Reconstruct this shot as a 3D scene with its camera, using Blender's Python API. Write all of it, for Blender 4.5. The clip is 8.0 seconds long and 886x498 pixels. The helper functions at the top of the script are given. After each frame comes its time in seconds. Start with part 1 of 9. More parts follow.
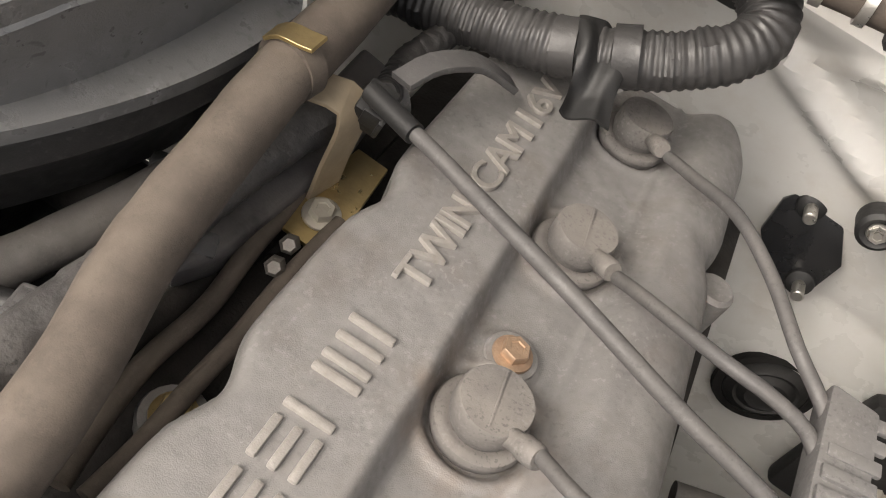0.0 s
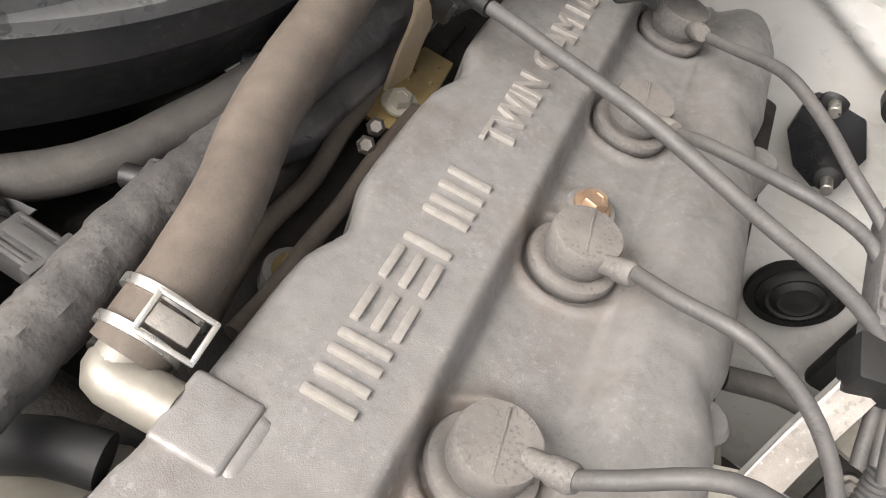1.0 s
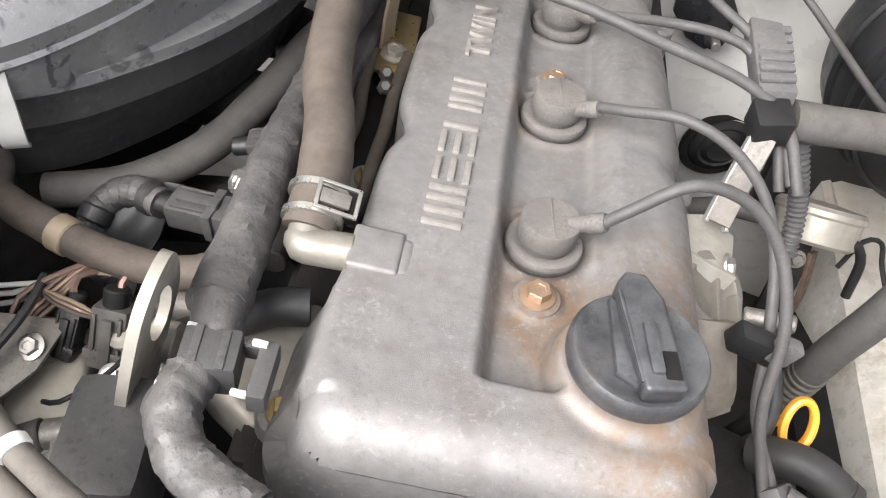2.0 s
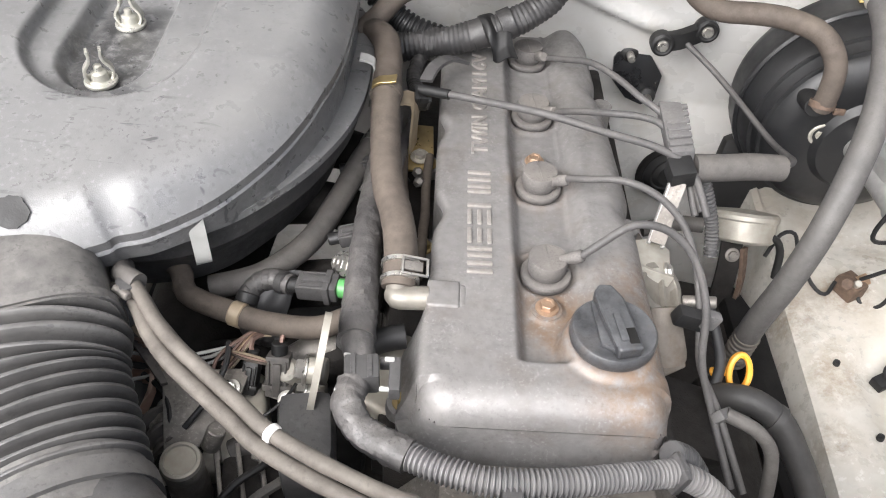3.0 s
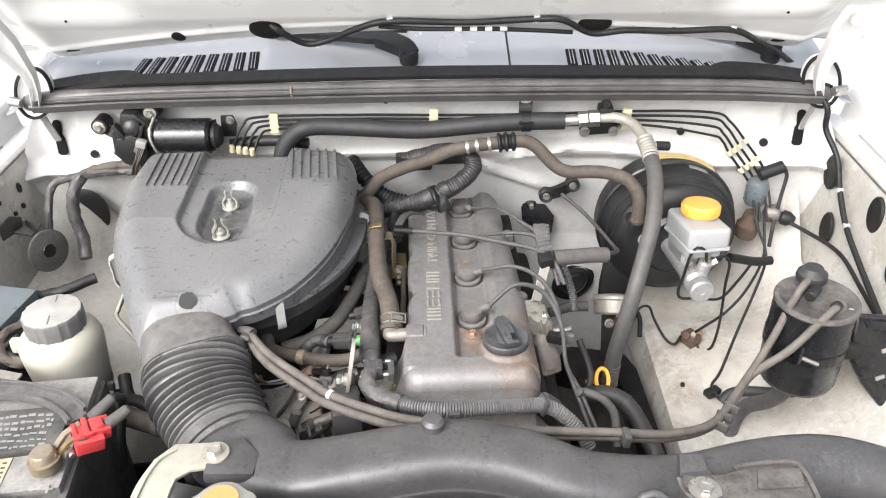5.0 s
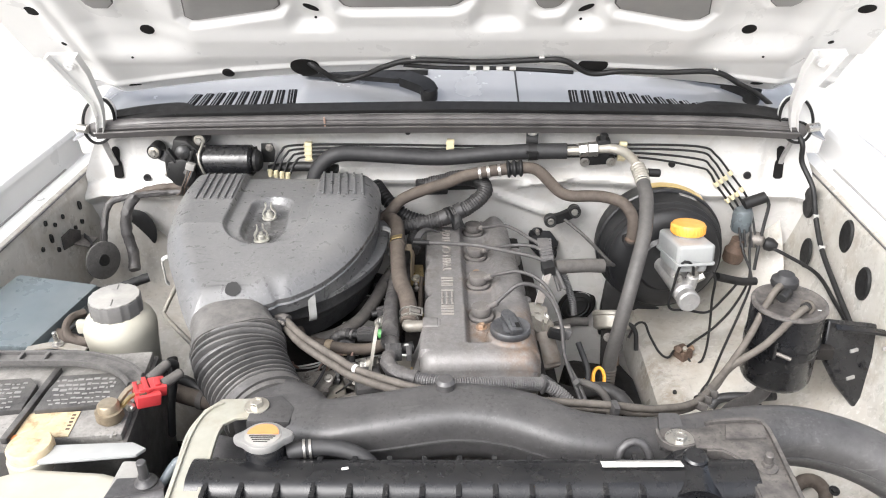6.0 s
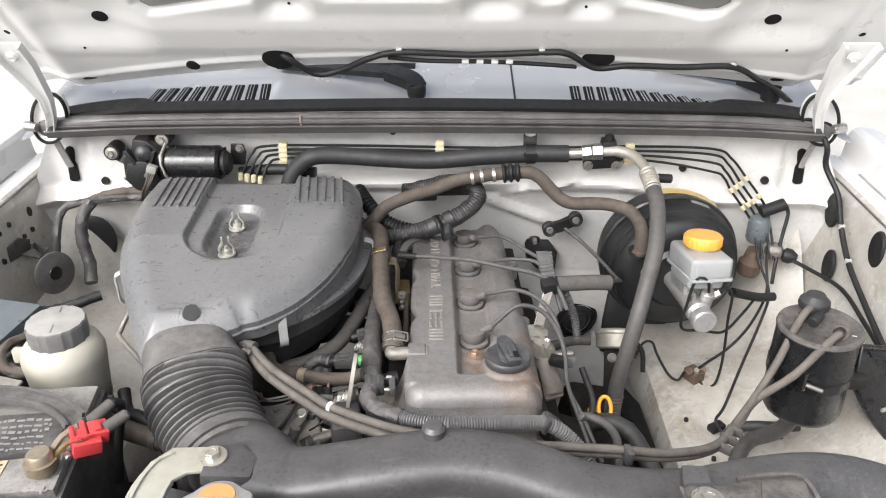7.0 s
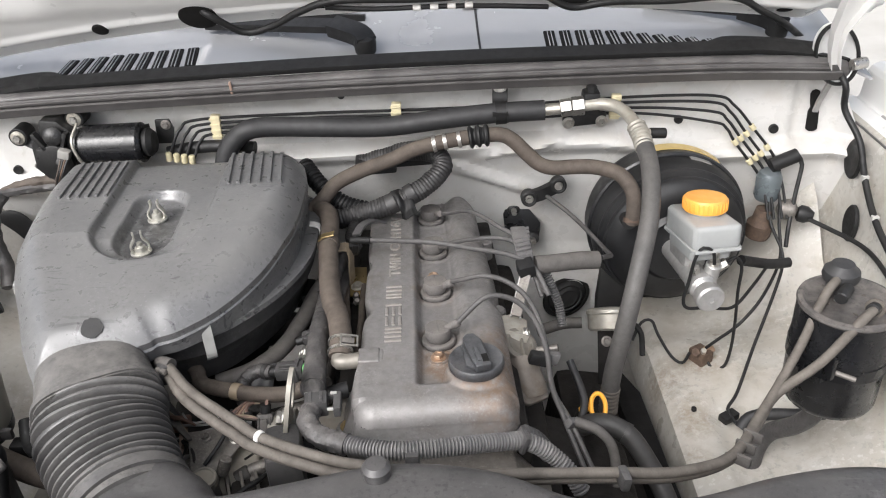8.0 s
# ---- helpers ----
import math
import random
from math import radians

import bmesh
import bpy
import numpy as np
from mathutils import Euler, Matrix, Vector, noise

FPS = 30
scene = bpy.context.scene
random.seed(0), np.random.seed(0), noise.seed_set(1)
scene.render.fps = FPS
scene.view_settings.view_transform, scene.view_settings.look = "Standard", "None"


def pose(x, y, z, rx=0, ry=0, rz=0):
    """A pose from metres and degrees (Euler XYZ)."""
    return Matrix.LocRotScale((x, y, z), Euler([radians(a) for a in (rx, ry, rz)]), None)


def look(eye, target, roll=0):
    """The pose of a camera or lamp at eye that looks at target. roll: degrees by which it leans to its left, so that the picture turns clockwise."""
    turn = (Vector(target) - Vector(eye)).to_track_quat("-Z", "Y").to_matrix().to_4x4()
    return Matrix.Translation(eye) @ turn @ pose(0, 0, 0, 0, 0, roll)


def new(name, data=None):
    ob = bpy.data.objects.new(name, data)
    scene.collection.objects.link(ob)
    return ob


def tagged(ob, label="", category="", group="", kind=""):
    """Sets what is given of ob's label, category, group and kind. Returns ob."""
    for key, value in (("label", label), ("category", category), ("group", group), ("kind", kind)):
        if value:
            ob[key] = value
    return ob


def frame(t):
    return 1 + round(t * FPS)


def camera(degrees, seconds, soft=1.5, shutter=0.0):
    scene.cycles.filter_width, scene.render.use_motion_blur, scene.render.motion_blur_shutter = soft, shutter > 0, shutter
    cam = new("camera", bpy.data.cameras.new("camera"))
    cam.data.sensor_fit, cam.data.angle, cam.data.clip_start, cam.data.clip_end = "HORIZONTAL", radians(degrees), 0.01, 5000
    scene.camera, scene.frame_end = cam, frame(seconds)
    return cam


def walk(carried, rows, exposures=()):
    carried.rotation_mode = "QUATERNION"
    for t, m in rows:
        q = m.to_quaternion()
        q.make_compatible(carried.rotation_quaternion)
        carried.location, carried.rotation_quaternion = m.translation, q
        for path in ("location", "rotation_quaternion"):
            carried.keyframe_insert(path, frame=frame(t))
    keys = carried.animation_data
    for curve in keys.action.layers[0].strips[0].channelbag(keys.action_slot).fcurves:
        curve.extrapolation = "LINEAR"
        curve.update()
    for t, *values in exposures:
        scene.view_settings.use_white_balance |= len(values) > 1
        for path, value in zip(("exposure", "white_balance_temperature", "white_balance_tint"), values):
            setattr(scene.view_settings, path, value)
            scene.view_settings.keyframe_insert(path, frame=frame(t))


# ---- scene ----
cam = camera(57.2, 8.0, soft=1.1)
PATH = [
    (0, (0.039, 0.18, 1.153), (-0.131, 1.467, -0.368), 28.5),
    (0.5, (0.039, 0.143, 1.148), (-0.139, 1.447, -0.358), 26.5),
    (1, (0.04, 0.116, 1.134), (-0.122, 1.402, -0.389), 24.7),
    (1.5, (0.039, 0.071, 1.143), (-0.121, 1.321, -0.411), 17.5),
    (1.7, (0.036, 0.033, 1.153), (-0.056, 1.332, -0.365), 16.0),
    (2.8, (-0.001, -0.119, 1.305), (-0.029, 1.221, -0.179), 4.1),
    (3, (-0.002, -0.15, 1.332), (-0.03, 1.241, -0.106), 3.9),
    (3.5, (-0.001, -0.241, 1.417), (0.004, 1.241, 0.073), 1.0),
    (4, (-0.002, -0.319, 1.502), (-0.006, 1.197, 0.197), -1.1),
    (4.2, (0.004, -0.36, 1.529), (0.015, 1.214, 0.295), -0.6),
    (5.3, (0.048, -0.639, 1.542), (0.001, 1.065, 0.496), -1.1),
    (5.5, (0.048, -0.685, 1.537), (0.002, 1.049, 0.54), -0.6),
    (6, (0.046, -0.723, 1.53), (-0.02, 1.044, 0.596), -0.8),
    (6.5, (0.04, -0.682, 1.517), (-0.036, 1.079, 0.571), -0.7),
    (7, (0.043, -0.597, 1.496), (0.003, 1.163, 0.547), -0.3),
    (7.5, (0.049, -0.508, 1.463), (0.041, 1.235, 0.483), -0.8),
    (8, (0.091, -0.443, 1.435), (0.044, 1.271, 0.407), -3.5),
]

STOPS, KELVIN, TINT = 1.16, 6050, 10
walk(cam, [(t, look(eye, target, roll)) for t, eye, target, roll in PATH],
     [(0.0, STOPS - 0.16, KELVIN + 650, TINT), (0.5, STOPS + 0.0, KELVIN + 500, TINT), (1.0, STOPS + 0.16, KELVIN + 350, TINT), (1.5, STOPS + 0.20, KELVIN + 150, TINT), (3.0, STOPS + 0.10, KELVIN, TINT), (4.0, STOPS - 0.02, KELVIN, TINT), (5.5, STOPS - 0.09, KELVIN, TINT),
      (6.5, STOPS - 0.27, KELVIN, TINT), (7.0, STOPS - 0.38, KELVIN, TINT), (8.0, STOPS - 0.56, KELVIN, TINT)])

# ---- daylight: bright hazy sky, broad soft sun low in front of the car ----
SUN_ELEV, SUN_DIR = radians(42), Vector((-0.55, -0.83, 0))
world = bpy.data.worlds.new("sky")
scene.world = world
world.use_nodes = True
wn = world.node_tree
sky = wn.nodes.new("ShaderNodeTexSky")
sky.sky_type, sky.sun_disc = "NISHITA", False
sky.sun_elevation, sky.sun_rotation = SUN_ELEV, math.atan2(SUN_DIR.x, SUN_DIR.y)
sky.air_density, sky.dust_density, sky.ozone_density = 1.0, 9.0, 0.5
wn.nodes["Background"].inputs[1].default_value = 0.15
haze = wn.nodes.new("ShaderNodeHueSaturation")          # thin white cloud takes most of the blue out
haze.inputs["Saturation"].default_value = 0.45
wn.links.new(sky.outputs[0], haze.inputs["Color"])
wn.links.new(haze.outputs[0], wn.nodes["Background"].inputs[0])
sun = new("sun", bpy.data.lights.new("sun", "SUN"))
sun.data.energy, sun.data.angle, sun.data.color = 1.2, radians(50), (1.0, 0.955, 0.895)
sun.matrix_world = look(SUN_DIR.normalized() * 10 * math.cos(SUN_ELEV) + Vector((0, 0, 10 * math.sin(SUN_ELEV))), (0, 0, 0))


# ---- materials ----
def material(name, col, col2=None, rough=0.6, metal=0.0, scale=60.0, big=9.0, bump=0.15, fine=500.0,
             dust=None, amount=0.0, stain=None, stained=0.0, spec=0.5, vary=0.0, coat=0.0, contrast=0.25,
             spots=(), spot=None, scuffs=None, speck=None):
    """Colour with grain and patches, settled dust, stains, bump; sizes in the world's metres."""
    m = bpy.data.materials.new(name)
    m.use_nodes = True
    nt = m.node_tree
    bs = nt.nodes["Principled BSDF"]
    nd, ln = nt.nodes.new, nt.links.new
    geo = nd("ShaderNodeNewGeometry")

    def noise_tex(s, detail=5.0, w=0.55):
        n = nd("ShaderNodeTexNoise")
        n.inputs["Scale"].default_value, n.inputs["Detail"].default_value, n.inputs["Roughness"].default_value = s, detail, w
        ln(geo.outputs["Position"], n.inputs["Vector"])
        return n.outputs["Fac"]

    def span(sock, a, b, lo=0.0, hi=1.0):
        r = nd("ShaderNodeMapRange")
        r.inputs[1].default_value, r.inputs[2].default_value, r.inputs[3].default_value, r.inputs[4].default_value = a, b, lo, hi
        ln(sock, r.inputs[0])
        return r.outputs[0]

    def mixed(fac, a, b):
        x = nd("ShaderNodeMix")
        x.data_type = "RGBA"
        for sock, i in ((fac, 0), (a, 6), (b, 7)):
            if isinstance(sock, (tuple, list)):
                x.inputs[i].default_value = (*sock, 1) if len(sock) == 3 else sock
            elif isinstance(sock, float):
                x.inputs[i].default_value = sock
            else:
                ln(sock, x.inputs[i])
        return x.outputs[2]

    def times(a, b):
        x = nd("ShaderNodeMath")
        x.operation = "MULTIPLY"
        for sock, i in ((a, 0), (b, 1)):
            if isinstance(sock, float):
                x.inputs[i].default_value = sock
            else:
                ln(sock, x.inputs[i])
        return x.outputs[0]

    col2 = col2 or tuple(c * 0.7 for c in col)
    n1, n2 = noise_tex(scale), noise_tex(big, 4.0)
    c = mixed(span(n1, 0.5 - contrast, 0.5 + contrast), col, col2)
    c = mixed(times(span(n2, 0.35, 0.7), 0.45), c, col2)
    if stain:
        c = mixed(times(span(noise_tex(big * 1.7 + 3, 6.0, 0.65), 0.52, 0.68), stained), c, stain)
    if dust:
        sep = nd("ShaderNodeSeparateXYZ")
        ln(geo.outputs["Normal"], sep.inputs[0])
        up = span(sep.outputs[2], -0.1, 0.8, 0.25, 1.0)
        c = mixed(times(times(up, span(noise_tex(big * 2.3, 6.0, 0.62), 0.3, 0.65)), amount), c, dust)
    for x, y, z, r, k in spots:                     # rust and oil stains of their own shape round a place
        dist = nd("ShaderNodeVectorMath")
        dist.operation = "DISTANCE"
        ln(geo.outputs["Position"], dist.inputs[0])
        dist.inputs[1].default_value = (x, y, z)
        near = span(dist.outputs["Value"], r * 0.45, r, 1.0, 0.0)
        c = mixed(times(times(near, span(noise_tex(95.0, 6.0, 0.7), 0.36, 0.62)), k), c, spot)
    if scuffs:
        warp = nd("ShaderNodeMapping")
        warp.inputs["Scale"].default_value = (0.35, 1.6, 1.0)
        warp.inputs["Rotation"].default_value = (0, 0, 0.7)
        ln(geo.outputs["Position"], warp.inputs[0])
        n = nd("ShaderNodeTexNoise")
        n.inputs["Scale"].default_value, n.inputs["Detail"].default_value, n.inputs["Distortion"].default_value = 55.0, 3.0, 1.5
        ln(warp.outputs[0], n.inputs["Vector"])
        c = mixed(times(times(span(n.outputs["Fac"], 0.63, 0.67), span(noise_tex(11.0, 2.0), 0.42, 0.56)), 0.85), c, scuffs)
    if speck:                                       # small flecks, darker and lighter than the ground
        size, k = speck
        f = noise_tex(size, 3.0, 0.6)
        c = mixed(times(times(span(f, 0.57, 0.63), span(noise_tex(size * 0.12, 2.0), 0.35, 0.6)), k), c, tuple(v * 0.35 for v in col))
        c = mixed(times(times(span(f, 0.42, 0.36), span(noise_tex(size * 0.09, 2.0), 0.40, 0.62)), k * 0.8), c, tuple(min(0.9, v * 1.9 + 0.01) for v in col))
    if vary:
        oi, hsv = nd("ShaderNodeObjectInfo"), nd("ShaderNodeHueSaturation")
        ln(span(oi.outputs["Random"], 0.0, 1.0, 1 - vary, 1 + vary), hsv.inputs["Value"])
        ln(c, hsv.inputs["Color"])
        c = hsv.outputs[0]
    ln(c, bs.inputs["Base Color"])
    ln(span(n1, 0.3, 0.7, max(0.05, rough - 0.1), min(1.0, rough + 0.1)), bs.inputs["Roughness"])
    bs.inputs["Metallic"].default_value = metal
    bs.inputs["Specular IOR Level"].default_value = spec
    bs.inputs["Coat Weight"].default_value = coat
    if bump:
        b = nd("ShaderNodeBump")
        b.inputs["Strength"].default_value, b.inputs["Distance"].default_value = bump, 0.0012
        ln(noise_tex(fine, 4.0), b.inputs["Height"])
        ln(b.outputs[0], bs.inputs["Normal"])
    return m


DUST = (0.22, 0.19, 0.16)
M = {
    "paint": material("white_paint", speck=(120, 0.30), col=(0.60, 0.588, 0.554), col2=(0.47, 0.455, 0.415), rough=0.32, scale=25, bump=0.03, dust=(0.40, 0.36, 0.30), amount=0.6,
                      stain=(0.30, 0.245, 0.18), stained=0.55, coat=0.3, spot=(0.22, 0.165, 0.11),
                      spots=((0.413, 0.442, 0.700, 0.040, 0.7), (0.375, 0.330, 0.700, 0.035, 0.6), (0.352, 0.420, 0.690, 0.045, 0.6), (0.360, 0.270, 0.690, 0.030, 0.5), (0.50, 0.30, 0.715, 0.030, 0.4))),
    "paint_clean": material("hood_paint", (0.77, 0.766, 0.755), (0.71, 0.706, 0.692), 0.33, scale=12, bump=0.02, dust=(0.68, 0.65, 0.59), amount=0.15),
    "cast": material("cast_aluminium", (0.232, 0.224, 0.220), (0.168, 0.160, 0.157), 0.50, 0.28, speck=(380, 0.26), scale=150, big=17, bump=0.20, fine=2200, contrast=0.26,
                     dust=(0.242, 0.230, 0.218), amount=0.4, stain=(0.128, 0.108, 0.096), stained=0.6, spot=(0.185, 0.118, 0.070),
                     spots=((0.112, 0.150, 0.93, 0.055, 0.45), (0.075, 0.185, 0.925, 0.035, 0.8), (0.060, 0.232, 0.92, 0.032, 0.5), (0.058, 0.326, 0.92, 0.034, 0.45),
                            (0.130, 0.215, 0.91, 0.05, 0.6), (0.110, 0.168, 0.930, 0.050, 0.65), (0.124, 0.130, 0.925, 0.045, 0.38), (0.063, 0.20, 0.92, 0.03, 0.6), (0.052, 0.42, 0.92, 0.03, 0.35))),
    "cast_edge": material("worn_letter_edge", (0.345, 0.325, 0.305), (0.255, 0.235, 0.215), 0.5, 0.4, scale=250, bump=0.25, fine=1600),
    "alloy": material("dull_alloy", speck=(420, 0.5), col=(0.256, 0.244, 0.227), col2=(0.156, 0.144, 0.132), rough=0.5, metal=0.5, scale=120, bump=0.15, fine=2000, dust=DUST, amount=0.45,
                      stain=(0.069, 0.058, 0.049), stained=0.5),
    "engine_dark": material("grimy_iron", (0.0210, 0.0190, 0.0178), (0.0092, 0.0083, 0.0080), 0.75, 0.1, scale=80, bump=0.5, fine=500, dust=(0.052, 0.045, 0.039), amount=0.4, spec=0.3),
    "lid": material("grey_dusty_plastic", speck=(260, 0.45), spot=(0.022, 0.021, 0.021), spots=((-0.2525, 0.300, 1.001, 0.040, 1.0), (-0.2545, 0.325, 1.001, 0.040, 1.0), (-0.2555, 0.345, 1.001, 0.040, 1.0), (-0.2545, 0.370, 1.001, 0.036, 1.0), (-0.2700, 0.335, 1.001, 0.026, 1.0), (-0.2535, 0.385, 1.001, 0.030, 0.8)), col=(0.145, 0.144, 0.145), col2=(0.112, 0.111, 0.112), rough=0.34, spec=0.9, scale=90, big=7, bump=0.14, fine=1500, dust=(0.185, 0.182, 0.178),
                    amount=0.55, stain=(0.058, 0.058, 0.058), stained=0.3, scuffs=(0.04, 0.04, 0.042)),
    "duct": material("black_duct_plastic", speck=(240, 0.5), col=(0.0605, 0.0585, 0.0595), col2=(0.0390, 0.0380, 0.0380), rough=0.42, spec=0.6, scale=70, big=8, bump=0.14, fine=1100, dust=(0.1093, 0.1044, 0.1024),
                     amount=0.55, scuffs=(0.0900, 0.0880, 0.0860)),
    "bellows": material("black_bellows_rubber", (0.0644, 0.0621, 0.0621), (0.0379, 0.0368, 0.0368), 0.47, spec=0.6, speck=(300, 0.35), scale=60, bump=0.1, dust=(0.1898, 0.1817, 0.1725), amount=0.7),
    "hose": material("dusty_brown_hose", speck=(650, 0.22), col=(0.080, 0.063, 0.051), col2=(0.050, 0.040, 0.033), rough=0.78, scale=120, big=15, bump=0.16, fine=2000, dust=(0.138, 0.114, 0.092), amount=0.6),
    "hose_dust": material("grey_brown_hose", speck=(400, 0.22), col=(0.0975, 0.0858, 0.0741), col2=(0.0624, 0.0538, 0.0460), rough=0.75, scale=120, big=18, bump=0.14, fine=2000, dust=(0.1677, 0.1498, 0.1287), amount=0.7, stain=(0.0468, 0.0390, 0.0328), stained=0.4),
    "hose_grey": material("dusty_grey_hose", speck=(650, 0.22), col=(0.089, 0.083, 0.079), col2=(0.057, 0.053, 0.050), rough=0.72, scale=120, big=15, bump=0.15, fine=2000, dust=(0.143, 0.129, 0.115), amount=0.5),
    "wire": material("grey_ignition_lead", speck=(700, 0.35), col=(0.0651, 0.0625, 0.0634), col2=(0.0458, 0.0440, 0.0440), rough=0.6, scale=140, bump=0.12, dust=(0.1311, 0.1206, 0.1109), amount=0.5, vary=0.08),
    "boot": material("dusty_boot_rubber", speck=(700, 0.5), col=(0.103, 0.097, 0.095), col2=(0.068, 0.064, 0.062), rough=0.75, scale=150, bump=0.14, fine=2200, dust=(0.211, 0.191, 0.171), amount=0.65),
    "black": material("black_rubber", (0.0120, 0.0120, 0.0127), (0.0080, 0.0080, 0.0080), 0.55, scale=80, bump=0.15, dust=(0.042, 0.040, 0.039), amount=0.3, spec=0.4),
    "black_hose": material("black_hose_rubber", (0.0226, 0.0226, 0.0242), (0.0156, 0.0156, 0.0164), 0.58, scale=80, bump=0.1, dust=(0.0608, 0.0593, 0.0593), amount=0.5),
    "gloss_black": material("black_enamel", (0.0095, 0.0102, 0.0117), (0.0066, 0.0066, 0.0080), 0.28, scale=60, bump=0.04, dust=(0.048, 0.046, 0.043), amount=0.22, coat=0.1),
    "tape": material("wrapped_tape", speck=(500, 0.6), col=(0.0633, 0.0601, 0.0612), col2=(0.0328, 0.0316, 0.0316), rough=0.5, scale=90, bump=0.5, fine=260, dust=(0.1856, 0.1725, 0.1606), amount=0.5),
    "conduit_dark": material("dark_grey_conduit", (0.070, 0.069, 0.071), (0.048, 0.047, 0.049), 0.5, scale=90, bump=0.08, dust=(0.115, 0.110, 0.104), amount=0.5),
    "sandy_casting": material("stained_brown_casting", (0.205, 0.180, 0.155), (0.130, 0.110, 0.092), 0.6, 0.15, scale=110, big=24, bump=0.25, fine=1100, dust=(0.26, 0.235, 0.20), amount=0.5, stain=(0.11, 0.075, 0.048), stained=0.6),
    "conduit": material("grey_conduit", (0.1476, 0.1445, 0.1476), (0.1107, 0.1077, 0.1097), 0.5, scale=90, bump=0.08, dust=(0.2255, 0.2142, 0.2020), amount=0.5),
    "steel": material("zinc_steel", (0.62, 0.61, 0.58), (0.46, 0.44, 0.41), 0.33, 0.9, scale=200, bump=0.12, fine=1200, dust=(0.35, 0.31, 0.26), amount=0.2),
    "silver": material("silver_pipe", (0.66, 0.64, 0.58), (0.5, 0.47, 0.41), 0.35, 0.75, scale=150, bump=0.15, dust=(0.42, 0.37, 0.3), amount=0.35),
    "gold": material("gold_passivated_steel", (0.52, 0.39, 0.17), (0.34, 0.25, 0.11), 0.35, 0.85, scale=160, bump=0.12, dust=(0.33, 0.28, 0.2), amount=0.35),
    "copper": material("rusty_copper_bolt", (0.50, 0.355, 0.245), (0.33, 0.22, 0.15), 0.42, 0.7, scale=260, bump=0.25, fine=1300, dust=(0.36, 0.27, 0.2), amount=0.3),
    "rust": material("rusty_steel", (0.162, 0.110, 0.078), (0.088, 0.062, 0.048), 0.75, 0.3, scale=160, bump=0.4),
    "orange": material("orange_plastic", (0.90, 0.43, 0.03), (0.82, 0.36, 0.02), 0.4, scale=80, bump=0.05, dust=(0.8, 0.5, 0.15), amount=0.3),
    "yellow_cap": material("yellow_plastic_cap", (0.86, 0.385, 0.042), (0.78, 0.33, 0.035), 0.4, scale=80, bump=0.05, dust=(0.85, 0.6, 0.25), amount=0.3),
    "tank_white": material("translucent_white_plastic", (0.3612, 0.3715, 0.3698), (0.3010, 0.3113, 0.3096), 0.4, scale=40, bump=0.04, dust=(0.4300, 0.4042, 0.3612), amount=0.3),
    "tank_cream": material("aged_cream_plastic", (0.47, 0.457, 0.395), (0.38, 0.364, 0.30), 0.42, scale=25, big=10, bump=0.05, dust=(0.5, 0.45, 0.36), amount=0.35),
    "grey_cap": material("grey_plastic_cap", (0.27, 0.265, 0.252), (0.21, 0.204, 0.192), 0.5, scale=90, bump=0.1, dust=(0.40, 0.386, 0.356), amount=0.8),
    "red": material("red_plastic", (0.58, 0.055, 0.06), (0.45, 0.035, 0.04), 0.4, scale=90, bump=0.05, dust=(0.6, 0.25, 0.2), amount=0.15),
    "green": material("green_plastic", (0.10, 0.32, 0.10), (0.07, 0.24, 0.07), 0.4, scale=90, bump=0.05),
    "battery": material("battery_case", (0.0480, 0.0472, 0.0464), (0.0304, 0.0296, 0.0296), 0.5, scale=70, bump=0.12, dust=(0.1920, 0.1824, 0.1680), amount=0.8, speck=(300, 0.4)),
    "battery_dust": material("thick_battery_dust", (0.225, 0.216, 0.202), (0.150, 0.144, 0.135), 0.6, scale=70, big=22, bump=0.15, dust=(0.36, 0.345, 0.32), amount=0.75, speck=(260, 0.4), stain=(0.085, 0.080, 0.074), stained=0.6),
    "brass_post": material("brown_brass_post", (0.300, 0.245, 0.165), (0.195, 0.150, 0.098), 0.45, 0.5, scale=160, bump=0.25, dust=(0.42, 0.39, 0.32), amount=0.45),
    "cap_side": material("grey_cap_side", (0.165, 0.162, 0.158), (0.125, 0.122, 0.119), 0.5, scale=90, bump=0.1, dust=(0.24, 0.23, 0.215), amount=0.4),
    "yellow_label": material("yellow_label", (0.63, 0.55, 0.38), (0.50, 0.38, 0.22), 0.5, scale=60, big=30, stain=(0.22, 0.13, 0.06), stained=0.85),
    "white_label": material("white_label", (0.75, 0.74, 0.71), (0.68, 0.66, 0.62), 0.45, scale=60),
    "orange_label": material("orange_label", (0.75, 0.30, 0.10), (0.65, 0.26, 0.1), 0.45, scale=60),
    "print_grey": material("pale_grey_print", (0.300, 0.295, 0.283), (0.236, 0.230, 0.218), 0.5, scale=90),
    "cowl": material("silver_cowl_plastic", (0.37, 0.37, 0.376), (0.335, 0.335, 0.341), 0.22, 0.2, scale=14, bump=0.0, dust=(0.34, 0.332, 0.32), amount=0.12, spec=0.7),
    "seal": material("weathered_rubber_seal", (0.085, 0.080, 0.079), (0.050, 0.047, 0.046), 0.45, scale=40, bump=0.15, dust=(0.200, 0.190, 0.184), amount=0.55, spec=0.7),
    "bluegrey": material("blue_grey_metal", (0.15, 0.175, 0.19), (0.11, 0.13, 0.14), 0.3, 0.2, scale=25, bump=0.03, dust=(0.25, 0.26, 0.26), amount=0.3),
    "cream": material("cream_clip", (0.66, 0.60, 0.40), (0.56, 0.5, 0.32), 0.5, scale=90, bump=0.05),
